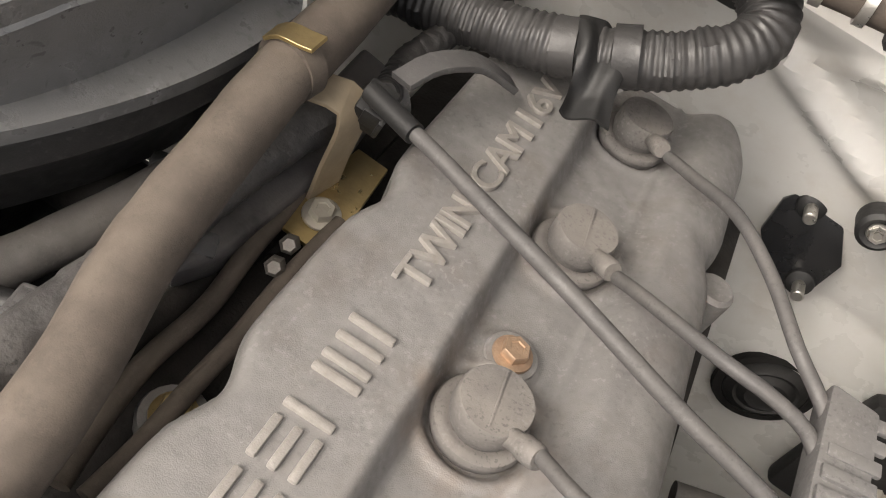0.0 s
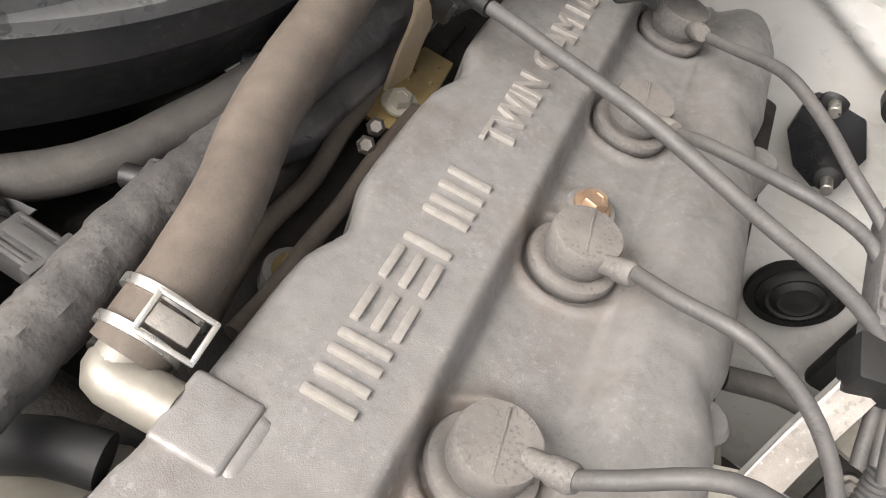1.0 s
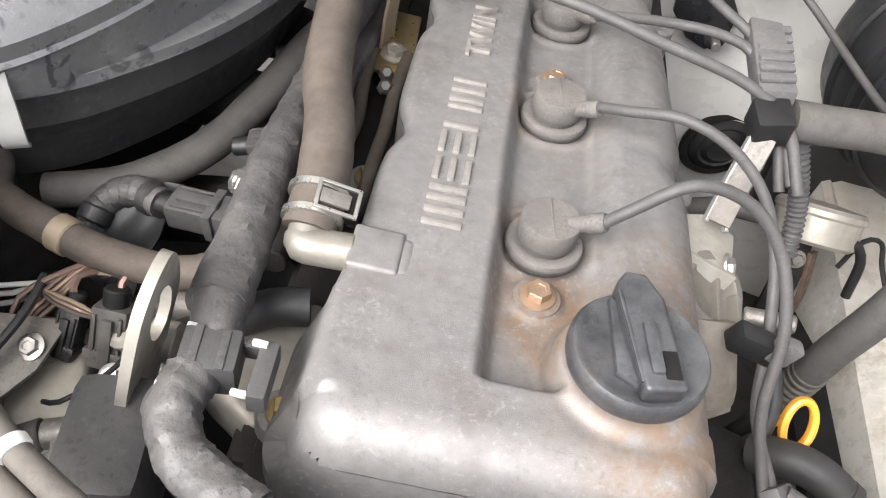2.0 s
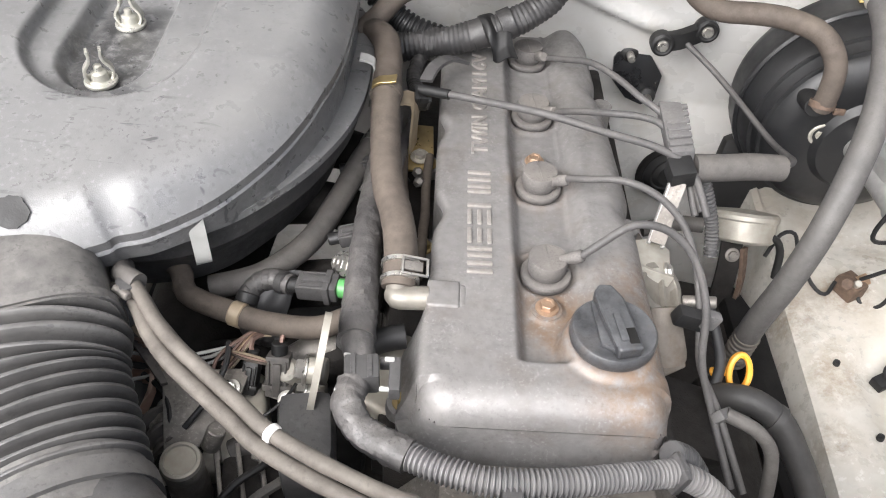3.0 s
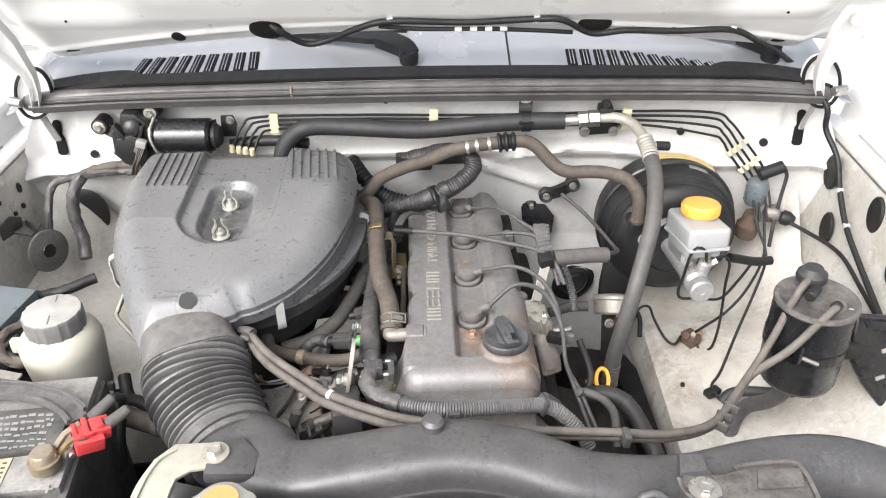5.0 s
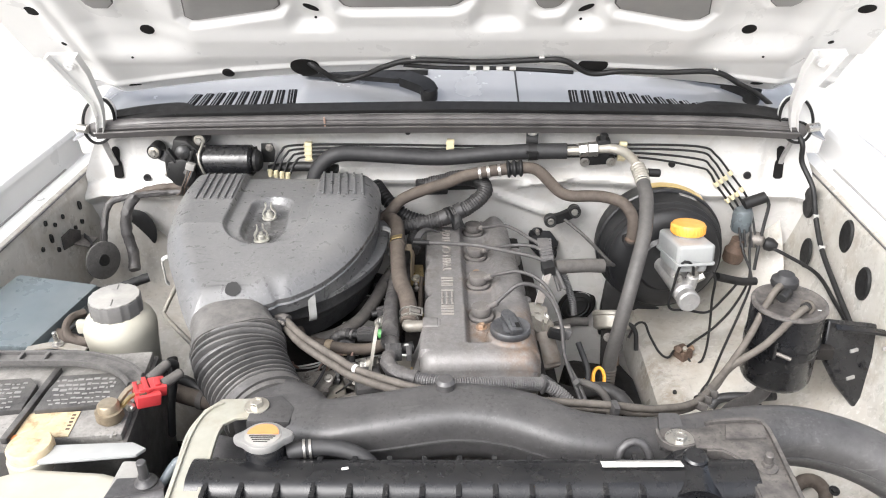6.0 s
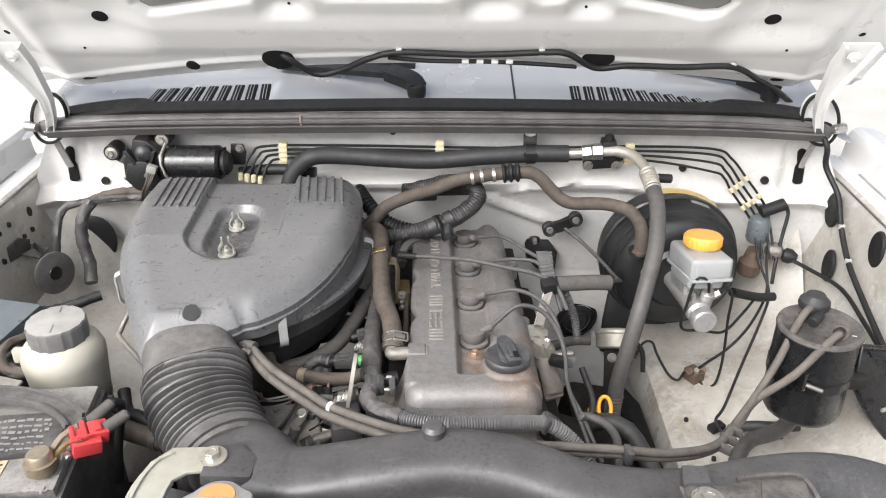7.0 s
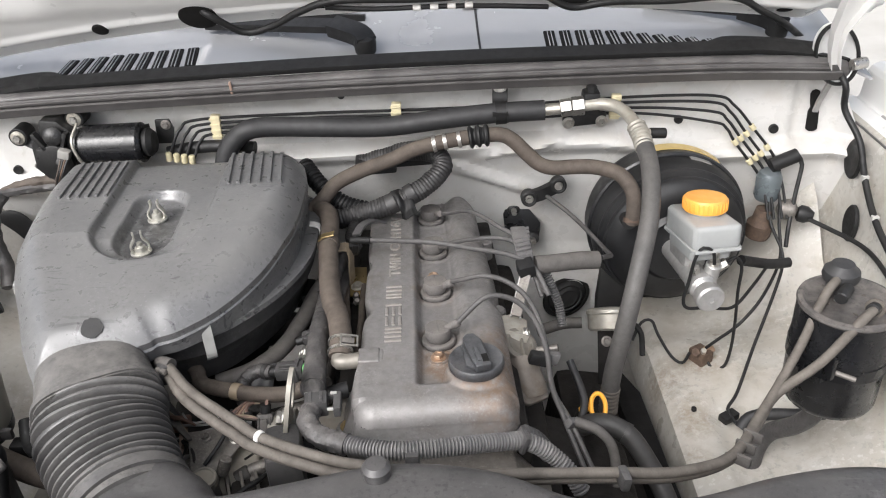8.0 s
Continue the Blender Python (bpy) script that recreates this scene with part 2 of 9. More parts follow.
    "pink": material("pinkish_steel", (0.52, 0.36, 0.29), (0.4, 0.28, 0.22), 0.45, 0.5, scale=120, bump=0.15, dust=(0.42, 0.33, 0.27), amount=0.4),
    "concrete": material("pale_concrete", (0.52, 0.50, 0.46), (0.44, 0.42, 0.38), 0.85, scale=3.0, big=0.4, bump=0.3, fine=80),
    "primer": material("grey_primer", (0.34, 0.335, 0.325), (0.29, 0.285, 0.275), 0.55, scale=18, big=12, bump=0.05, fine=900),
    "bracket": material("dull_zinc_bracket", (0.44, 0.43, 0.39), (0.33, 0.31, 0.27), 0.45, 0.35, scale=140, bump=0.15, dust=(0.33, 0.29, 0.23), amount=0.5, stain=(0.2, 0.17, 0.12), stained=0.4),
    "dull_copper": material("dull_pink_pipe", (0.30, 0.19, 0.15), (0.19, 0.12, 0.10), 0.5, 0.5, scale=160, bump=0.2, dust=(0.22, 0.17, 0.14), amount=0.4),
    "elbow": material("stained_dull_alloy", (0.2520, 0.2400, 0.2160), (0.1800, 0.1650, 0.1410), 0.5, 0.4, scale=120, big=30, bump=0.12, dust=(0.2160, 0.1950, 0.1620), amount=0.4, stain=(0.1200, 0.0960, 0.0660), stained=0.5),
    "base_grey": material("grey_black_plastic", (0.0585, 0.0569, 0.0569), (0.0390, 0.0382, 0.0382), 0.5, scale=80, big=8, bump=0.15, fine=1200, dust=(0.0900, 0.0865, 0.0840), amount=0.5, speck=(260, 0.5)),
    "firewall": material("firewall_paint", (0.66, 0.655, 0.64), (0.59, 0.58, 0.56), 0.30, scale=25, bump=0.03, dust=(0.47, 0.43, 0.37), amount=0.35, stain=(0.40, 0.34, 0.27), stained=0.25, coat=0.3),
    "aircon": material("grey_aircon_hose", (0.082, 0.078, 0.076), (0.058, 0.055, 0.053), 0.6, scale=120, big=15, bump=0.12, fine=2000, dust=(0.125, 0.117, 0.108), amount=0.5, speck=(600, 0.25)),
    "coolant_hose": material("dark_coolant_hose", (0.0400, 0.0384, 0.0376), (0.0272, 0.0264, 0.0256), 0.55, scale=120, big=15, bump=0.12, dust=(0.0680, 0.0640, 0.0600), amount=0.45),
    "collar": material("dusty_rubber_collar", (0.105, 0.101, 0.098), (0.066, 0.064, 0.062), 0.50, scale=90, big=25, bump=0.15, dust=(0.215, 0.204, 0.190), amount=0.6, speck=(300, 0.35)),
    "silver_paint": material("cream_painted_steel", (0.44, 0.44, 0.385), (0.35, 0.345, 0.29), 0.38, 0.1, scale=60, bump=0.06, dust=(0.38, 0.35, 0.285), amount=0.35, stain=(0.27, 0.215, 0.14), stained=0.45),
    "fuse": material("blue_grey_plastic", (0.125, 0.150, 0.160), (0.100, 0.122, 0.131), 0.32, scale=25, bump=0.03, dust=(0.22, 0.235, 0.24), amount=0.35, spec=0.7),
    "wingnut": material("dull_zinc_nut", (0.60, 0.59, 0.54), (0.42, 0.41, 0.36), 0.34, 0.6, scale=220, bump=0.2, fine=1200, dust=(0.3, 0.28, 0.23), amount=0.2),
    "clip_grey": material("pale_grey_clip", (0.50, 0.50, 0.48), (0.40, 0.395, 0.375), 0.45, 0.1, scale=90, bump=0.05),
    "holder": material("dusty_grey_holder", (0.115, 0.112, 0.112), (0.080, 0.078, 0.078), 0.55, scale=90, bump=0.12, dust=(0.18, 0.168, 0.155), amount=0.5, speck=(500, 0.4)),
    "cap_black": material("oily_black_plastic", (0.040, 0.041, 0.044), (0.022, 0.022, 0.024), 0.38, scale=110, big=30, bump=0.22, fine=1500, dust=(0.135, 0.138, 0.145), amount=0.6, speck=(420, 0.4), stain=(0.0702, 0.0468, 0.0312), stained=0.4),
    "band": material("yellow_gold_paint", (0.66, 0.50, 0.20), (0.55, 0.40, 0.14), 0.4, scale=80, bump=0.06, dust=(0.6, 0.5, 0.3), amount=0.25),
    "tan_joint": material("tan_fitting", (0.34, 0.27, 0.18), (0.24, 0.19, 0.13), 0.5, 0.1, scale=120, bump=0.12, dust=(0.25, 0.21, 0.16), amount=0.4),
    "black_tape": material("oily_black_tape", (0.0243, 0.0235, 0.0243), (0.0155, 0.0151, 0.0155), 0.50, spec=0.5, scale=90, bump=0.3, fine=300, dust=(0.0936, 0.0881, 0.0842), amount=0.4, speck=(420, 0.4)),
    "peeling": material("flaking_grey_cover", (0.100, 0.096, 0.100), (0.070, 0.066, 0.068), 0.6, scale=90, big=20, bump=0.2, fine=900, dust=(0.15, 0.135, 0.122), amount=0.5, stain=(0.022, 0.020, 0.022), stained=0.9),
    "alloy_bright": material("dull_cast_alloy", (0.50, 0.495, 0.485), (0.38, 0.375, 0.365), 0.40, 0.55, scale=120, bump=0.12, fine=1500, dust=(0.34, 0.32, 0.29), amount=0.3),
    "bracket_black": material("dusty_black_steel", (0.070, 0.066, 0.064), (0.046, 0.043, 0.042), 0.5, 0.1, scale=90, big=25, bump=0.15, fine=1200, dust=(0.19, 0.172, 0.155), amount=0.75, speck=(260, 0.5), stain=(0.03, 0.028, 0.027), stained=0.6),
    "gear_black": material("oily_black_casting", (0.0173, 0.0173, 0.0179), (0.0099, 0.0099, 0.0099), 0.36, scale=70, big=30, bump=0.35, fine=500, dust=(0.0663, 0.0637, 0.0597), amount=0.35, speck=(300, 0.4)),
    "booster_black": material("dusty_black_enamel", (0.0125, 0.0130, 0.0145), (0.0085, 0.0088, 0.0100), 0.42, scale=60, bump=0.04, dust=(0.060, 0.058, 0.055), amount=0.35, speck=(160, 0.3)),
    "liner": material("dark_underbody", (0.0130, 0.0124, 0.0118), (0.0080, 0.0075, 0.0075), 0.85, scale=40, bump=0.3, spec=0.2),
}
glass_mat = material("windscreen_glass", (0.03, 0.035, 0.04), (0.03, 0.035, 0.04), 0.06, bump=0, spec=0.6)


# ---- making things ----
AT = {}                                       # an object's place in the world


def finish(name, bm, mat, angle=38):
    me = bpy.data.meshes.new(name)
    bmesh.ops.recalc_face_normals(bm, faces=bm.faces)
    bm.to_mesh(me)
    bm.free()
    me.polygons.foreach_set("use_smooth", [True] * len(me.polygons))
    me.set_sharp_from_angle(angle=radians(angle))
    me.materials.append(M[mat] if isinstance(mat, str) else mat)
    return me


def top(name, bm, mat, label, category, group="", kind="", angle=38):
    """A top-level thing from a mesh in world coordinates; its origin goes to the middle of its base."""
    co = np.array([v.co for v in bm.verts])
    lo, hi = co.min(0), co.max(0)
    at = Vector(((lo[0] + hi[0]) / 2, (lo[1] + hi[1]) / 2, lo[2]))
    bmesh.ops.translate(bm, verts=bm.verts, vec=-at)
    ob = new(name, finish(name, bm, mat, angle))
    ob.location = at
    AT[ob] = at
    return tagged(ob, label, category, group, kind)


def hub(name, at, label, category, group="", kind=""):
    ob = new(name)
    ob.empty_display_size = 0.02
    ob.location = at
    AT[ob] = Vector(at)
    return tagged(ob, label, category, group, kind)


def part(name, bm, mat, parent, label="", angle=38):
    bmesh.ops.translate(bm, verts=bm.verts, vec=-AT[parent])
    ob = new(name, finish(name, bm, mat, angle))
    ob.parent = parent
    AT[ob] = AT[parent].copy()
    return tagged(ob, label)


def basis(axis):
    z = Vector(axis).normalized()
    x = z.orthogonal().normalized() if abs(z.z) > 0.98 else Vector((0, 0, 1)).cross(z).normalized()
    return x, z.cross(x), z


def loft(loops, caps=True, closed=True, into=None):
    bm = into or bmesh.new()
    rows = [[bm.verts.new(p) for p in loop] for loop in loops]
    n = len(rows[0])
    for a, b in zip(rows, rows[1:]):
        for i in range(n if closed else n - 1):
            j = (i + 1) % n
            bm.faces.new((a[i], a[j], b[j], b[i]))
    if caps and closed:
        bm.faces.new(rows[0][::-1])
        bm.faces.new(rows[-1])
    return bm


def lathe(profile, at, axis=(0, 0, 1), seg=28, into=None, turn=0.0):
    """profile: (radius, height) from the base up; closed at both ends."""
    x, y, z = basis(axis)
    at = Vector(at)
    loops = []
    for r, h in profile:
        r = max(r, 0.00005)
        loops.append([at + z * h + (x * math.cos(a) + y * math.sin(a)) * r
                      for a in (turn + 2 * math.pi * i / seg for i in range(seg))])
    return loft(loops, into=into)


def rod(p0, p1, r, seg=16, r1=None, edge=0.0008, into=None):
    p0, p1 = Vector(p0), Vector(p1)
    n, r1 = (p1 - p0).length, r if r1 is None else r1
    return lathe([(r - edge, 0), (r, edge), (r1, n - edge), (r1 - edge, n)], p0, p1 - p0, seg, into)


def box(at, size, bevel=0.002, turn=(0, 0, 0), into=None, seg=2):
    bm = bmesh.new()
    bmesh.ops.create_cube(bm, size=1)
    bmesh.ops.scale(bm, verts=bm.verts, vec=size)
    if bevel:
        bmesh.ops.bevel(bm, geom=list(bm.edges), offset=bevel, segments=seg, affect="EDGES", profile=0.6)
    bmesh.ops.transform(bm, verts=bm.verts, matrix=pose(*at, *turn))
    return merge(bm, into)


def merge(bm, into):
    if into is None:
        return bm
    me = bpy.data.meshes.new("join")
    bm.to_mesh(me)
    bm.free()
    into.from_mesh(me)
    bpy.data.meshes.remove(me)
    return into


def prism(poly, height, m, bevel=0.0015, into=None, seg=2):
    """An outline in x, y raised by height along z, then laid by m."""
    bm = bmesh.new()
    f = bm.faces.new([bm.verts.new((x, y, 0)) for x, y in poly])
    up = bmesh.ops.extrude_face_region(bm, geom=[f])
    bmesh.ops.translate(bm, verts=[g for g in up["geom"] if isinstance(g, bmesh.types.BMVert)], vec=(0, 0, height))
    bmesh.ops.recalc_face_normals(bm, faces=bm.faces)
    if bevel:
        sharp = [e for e in bm.edges if len(e.link_faces) == 2 and e.calc_face_angle(0) > 0.5]
        bmesh.ops.bevel(bm, geom=sharp, offset=bevel, segments=seg, affect="EDGES", profile=0.6)
    bmesh.ops.transform(bm, verts=bm.verts, matrix=m)
    return merge(bm, into)


def smooth_path(pts, step=0.006):
    """Catmull-Rom through the points."""
    p = [Vector(q) for q in pts]
    p = [p[0] * 2 - p[1]] + p + [p[-1] * 2 - p[-2]]
    out = []
    for i in range(1, len(p) - 2):
        a, b, c, d = p[i - 1:i + 3]
        n = max(2, int((c - b).length / step))
        for k in range(n):
            t = k / n
            out.append(0.5 * (2 * b + (c - a) * t + (2 * a - 5 * b + 4 * c - d) * t * t + (3 * b - a - 3 * c + d) * t ** 3))
    return out + [p[-2]]


def sweep(pts, r, seg=12, step=0.006, ribs=None, rough=0.0, into=None, ends=True, smooth=True, wrap=None):
    """A round tube. r: a radius, or (start, end). ribs: (pitch, depth). rough: uneven surface. wrap: (pitch, depth) of tape wound round it."""
    if wrap:
        seg, step = max(seg, 20), wrap[0] / 7
    path = smooth_path(pts, min(step, ribs[0] / 6) if ribs else step) if smooth else [Vector(q) for q in pts]
    r0, r1 = r if isinstance(r, tuple) else (r, r)
    length = sum((b - a).length for a, b in zip(path, path[1:]))
    t = (path[1] - path[0]).normalized()
    x = t.orthogonal().normalized()
    s, loops = 0.0, []
    for i, p in enumerate(path):
        if i:
            s += (p - path[i - 1]).length
        nt = (path[min(i + 1, len(path) - 1)] - path[max(i - 1, 0)]).normalized()
        x = (x - nt * x.dot(nt)).normalized()
        y = nt.cross(x)
        rr = r0 + (r1 - r0) * s / length
        if ribs:
            w = math.sin(2 * math.pi * s / ribs[0])
            rr += ribs[1] * max(-1.0, min(1.0, 1.7 * w))
        loop = []
        for k in range(seg):
            a = 2 * math.pi * k / seg
            q = rr
            if rough:
                q += rough * (noise.noise(Vector((s * 90 + a * 1.2, math.cos(a) * 2, math.sin(a) * 2 + p.x * 9))))
            if wrap:
                f = s / wrap[0] + a / (2 * math.pi) + 0.35 * noise.noise(Vector((s * 40, p.y * 9, math.cos(a))))
                q += wrap[1] * ((f % 1.0) ** 0.6 - 0.5)
            loop.append(p + (x * math.cos(a) + y * math.sin(a)) * q)
        loops.append(loop)
    return loft(loops, ends, into=into)


def strip(pts, width, thick, side, into=None, smooth=True, step=0.006):
    """A bent flat bar along the points; side: the way its width lies."""
    path = smooth_path(pts, step) if smooth else [Vector(q) for q in pts]
    loops = []
    for i, p in enumerate(path):
        t = (path[min(i + 1, len(path) - 1)] - path[max(i - 1, 0)]).normalized()
        w = Vector(side)
        w = (w - t * w.dot(t)).normalized() * width / 2
        n = t.cross(w).normalized() * thick / 2
        e = 0.8
        loops.append([p + w + n * e, p + w * 0.97 + n, p - w * 0.97 + n, p - w + n * e, p - w - n * e, p - w * 0.97 - n, p + w * 0.97 - n, p + w - n * e])
    return loft(loops, into=into)


def sheet(nu, nv, fn, off, into=None):
    """A surface fn(u, v), u and v from 0 to 1, with thickness: its back is set off by the vector off."""
    bm = into or bmesh.new()
    off = Vector(off)
    P = [[fn(i / nu, j / nv) for i in range(nu + 1)] for j in range(nv + 1)]
    A = [[p and bm.verts.new(p) for p in row] for row in P]
    B = [[p and bm.verts.new(p + off) for p in row] for row in P]
    for j in range(nv):
        for i in range(nu):
            if not (A[j][i] and A[j][i + 1] and A[j + 1][i + 1] and A[j + 1][i]):
                continue
            bm.faces.new((A[j][i], A[j][i + 1], A[j + 1][i + 1], A[j + 1][i]))
            bm.faces.new((B[j][i], B[j + 1][i], B[j + 1][i + 1], B[j][i + 1]))
    ring = [(0, i) for i in range(nu)] + [(j, nu) for j in range(nv)] + [(nv, nu - i) for i in range(nu)] + [(nv - j, 0) for j in range(nv)]
    for (j, i), (l, k) in zip(ring, ring[1:] + ring[:1]):
        if A[j][i] and A[l][k]:
            bm.faces.new((A[j][i], B[j][i], B[l][k], A[l][k]))
    bmesh.ops.delete(bm, geom=[v for v in bm.verts if not v.link_faces], context="VERTS")
    return bm


def step01(x, a, b):
    t = min(1.0, max(0.0, (x - a) / (b - a)))
    return t * t * (3 - 2 * t)


def patch(x, y, x0, x1, y0, y1, soft):
    return (step01(x, x0 - soft, x0 + soft) * (1 - step01(x, x1 - soft, x1 + soft)) * step01(y, y0 - soft, y0 + soft) * (1 - step01(y, y1 - soft, y1 + soft)))


def curve_at(x, knots):
    for (a, b), (c, d) in zip(knots, knots[1:]):
        if x <= c:
            return b + (d - b) * (x - a) / (c - a)
    return knots[-1][1]


def bolt(at, axis, r, mat, parent=None, label="", washer=1.5, name="bolt", height=None):
    """A hexagon head with a round washer face."""
    h = height or r * 0.9
    bm = lathe([(r * washer * 0.96, 0), (r * washer, 0.0006), (r * washer * 0.97, 0.0016), (r * 1.1, 0.002)], at, axis, 24)
    lathe([(r, 0.001), (r, h), (r * 0.9, h + r * 0.12), (r * 0.55, h + r * 0.10), (r * 0.5, h)], at, axis, 6, bm)
    if parent:
        return part(name, bm, mat, parent, label)
    return top(name, bm, mat, label, "bolt")


def text_mesh(word, size, depth, m):
    """Raised letters as a bmesh."""
    cu = bpy.data.curves.new("letters", "FONT")
    cu.body, cu.size, cu.extrude, cu.bevel_depth, cu.bevel_resolution = word, size, depth, 0.0003, 1
    cu.resolution_u = 3
    ob = bpy.data.objects.new("letters", cu)
    me = bpy.data.meshes.new_from_object(ob)
    bm = bmesh.new()
    bm.from_mesh(me)
    bpy.data.objects.remove(ob)
    bpy.data.curves.remove(cu)
    bpy.data.meshes.remove(me)
    bmesh.ops.transform(bm, verts=bm.verts, matrix=m)
    return bm



# ---- the body shell ----
def ground_fn(u, v):
    return Vector((-60 + 120 * u, -60 + 120 * v, 0.02 * noise.noise(Vector((u * 9, v * 9, 0)))))


top("ground", sheet(24, 24, ground_fn, (0, 0, -0.2)), "concrete", "sunlit pale concrete yard under the parked car", "ground", kind="structure")

WALL = [(0.40, 0.68), (0.78, 0.655), (0.87, 0.628), (0.955, 0.603), (0.966, 0.590), (0.974, 0.584), (0.982, 0.590), (0.990, 0.603),
        (1.045, 0.602), (1.060, 0.592), (1.074, 0.575), (1.080, 0.570)]


def firewall_fn(u, v):
    z = 0.40 + 0.68 * v
    x = (2 * u - 1) * min(0.635, 0.598 + (1.078 - z) / 2.6)
    drop = 0.028 * step01(abs(x), 0.27, 0.47) * (1 - step01(z, 1.0, 1.03))      # the bead runs lower towards the sides
    y = curve_at(z + drop, WALL)
    for a, b in ((-0.47, -0.36), (-0.10, -0.01), (0.01, 0.13), (0.17, 0.25), (0.27, 0.40)):
        y += 0.008 * patch(x, z, a, b, 1.052, 1.068, 0.006)
    ridge = abs((z - 0.935) + 0.45 * (x - 0.10))
    y -= 0.012 * (1 - step01(ridge, 0.004, 0.014)) * step01(x, 0.07, 0.10) * (1 - step01(x, 0.17, 0.22))
    ridge = abs((z - 0.955) - 0.30 * (x - 0.12))
    y -= 0.010 * (1 - step01(ridge, 0.003, 0.012)) * step01(x, 0.10, 0.13) * (1 - step01(x, 0.22, 0.27))
    corner = max(0.0, 0.575 - abs(x)) + max(0.0, 0.975 - z)
    y += 0.009 * patch(abs(x), z, 0.552, 0.70, 0.951, 1.2, 0.007) * (1 - step01(corner, 0.030, 0.040))
    y -= 0.02 * step01(abs(x), 0.605, 0.64) + 0.004 * noise.noise(Vector((x * 5, z * 5, 1)))
    return Vector((x, y, z))


top("firewall", sheet(200, 130, firewall_fn, (0, 0.02, 0)), "firewall", "white painted pressed-steel firewall with beads and recesses", "firewall", kind="structure")

APRON = [(0.339, 0.632), (0.343, 0.655), (0.351, 0.688), (0.368, 0.697), (0.42, 0.694), (0.50, 0.708), (0.575, 0.745), (0.610, 0.785),
         (0.624, 0.84), (0.632, 0.92), (0.636, 0.972), (0.640, 0.984), (0.645, 0.987), (0.668, 0.989), (0.674, 0.986), (0.677, 0.990), (0.681, 1.026), (0.686, 1.034), (0.696, 1.038),
         (0.72, 1.036), (0.752, 1.015), (0.770, 0.96), (0.785, 0.80), (0.79, 0.45)]


def apron(side, profile):
    n = len(profile) - 1

    def fn(u, v):
        s = u * n
        i = min(int(s), n - 1)
        (a, b), (c, d) = profile[i], profile[i + 1]
        x, z = a + (c - a) * (s - i), b + (d - b) * (s - i)
        y = -0.75 + 1.43 * v
        if 0.36 < x < 0.61:
            z += 0.012 * patch(x, y, 0.40, 0.52, 0.36, 0.50, 0.03) - 0.010 * patch(x, y, 0.42, 0.56, 0.05, 0.22, 0.03)
            z -= 0.007 * step01(x, 0.398, 0.412) * (1 - step01(x, 0.46, 0.52)) * (1 - step01(y, 0.34, 0.44))
            z += 0.11 * step01(y, 0.50, 0.62) * step01(x, 0.44, 0.60) + 0.006 * noise.noise(Vector((x * 9, y * 9, side)))
        if side < 0 and x < 0.52 and y < 0.135 + 0.25 * max(0.0, x - 0.40):
            return None
        if side < 0 and x < 0.61:
            z += 0.06 * step01(x, 0.34, 0.40)
        if x > 0.634:
            z -= 0.05 * step01(-y, -0.2, 0.75)
        return Vector((side * x, y, z))
    return sheet(n * 5, 80, fn, (0, 0, -0.004))


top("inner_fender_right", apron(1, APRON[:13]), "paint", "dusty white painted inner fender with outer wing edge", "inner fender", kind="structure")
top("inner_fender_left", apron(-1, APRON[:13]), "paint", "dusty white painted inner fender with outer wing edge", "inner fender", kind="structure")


for side, name in ((1, "fender_right"), (-1, "fender_left")):
    wing = top(name, apron(side, APRON[12:]), "paint_clean", "white outer wing with a folded inner edge", "fender", kind="structure")
    rim = [(side * 0.6735, -0.70 + 0.1 * k, 0.9875 - 0.05 * step01(0.70 - 0.1 * k, -0.2, 0.75)) for k in range(14)]
    part("seam_sealant", sweep(rim, 0.0022, 6, 0.02), "primer", wing, "grey sealant in the seam")
    rim = [(side * 0.6385, y, z - 0.006) for x, y, z in rim]
    part("flange_edge", sweep(rim, 0.0016, 6, 0.02), "seal", wing, "dark edge of the folded flange")
    for y in (-0.06, 0.11, 0.30, 0.47):
        bolt((side * 0.657, y, 0.990 - 0.05 * step01(-y, -0.2, 0.75)), (0, 0, 1), 0.0042, "paint_clean", wing, "white painted bolt")


def pan_fn(u, v):
    x, y = -0.80 + 1.6 * u, -0.75 + 1.45 * v
    return Vector((x, y, 0.36 + 0.03 * noise.noise(Vector((x * 6, y * 6, 2)))))


top("splash_pan", sheet(30, 30, pan_fn, (0, 0, -0.01)), "liner", "grimy black splash pan beneath the engine", "splash pan", kind="structure")
bm = box((0, -0.30, 0.70), (1.40, 0.03, 0.46), 0.01)
top("front_panel", bm, "liner", "plain dark panel closing the front of the bay", "panel", kind="structure")


# round plugs and openings of the sheet metal
def plug(at, axis, r, squash, parent, name="grommet"):
    x, y, z = basis(axis)
    bm = lathe([(r, -0.002), (r, 0.001), (r * 0.92, 0.0028), (r * 0.6, 0.0022), (0.001, 0.002)], (0, 0, 0), (0, 0, 1), 26)
    m = Matrix((x, y, z)).transposed().to_4x4()
    m.translation = at
    bmesh.ops.transform(bm, verts=bm.verts, matrix=m @ Matrix.Diagonal((1, squash, 1, 1)))
    return top(name, bm, "black", "black rubber plug in the white sheet metal", "grommet", group="plugs in the sheet metal")


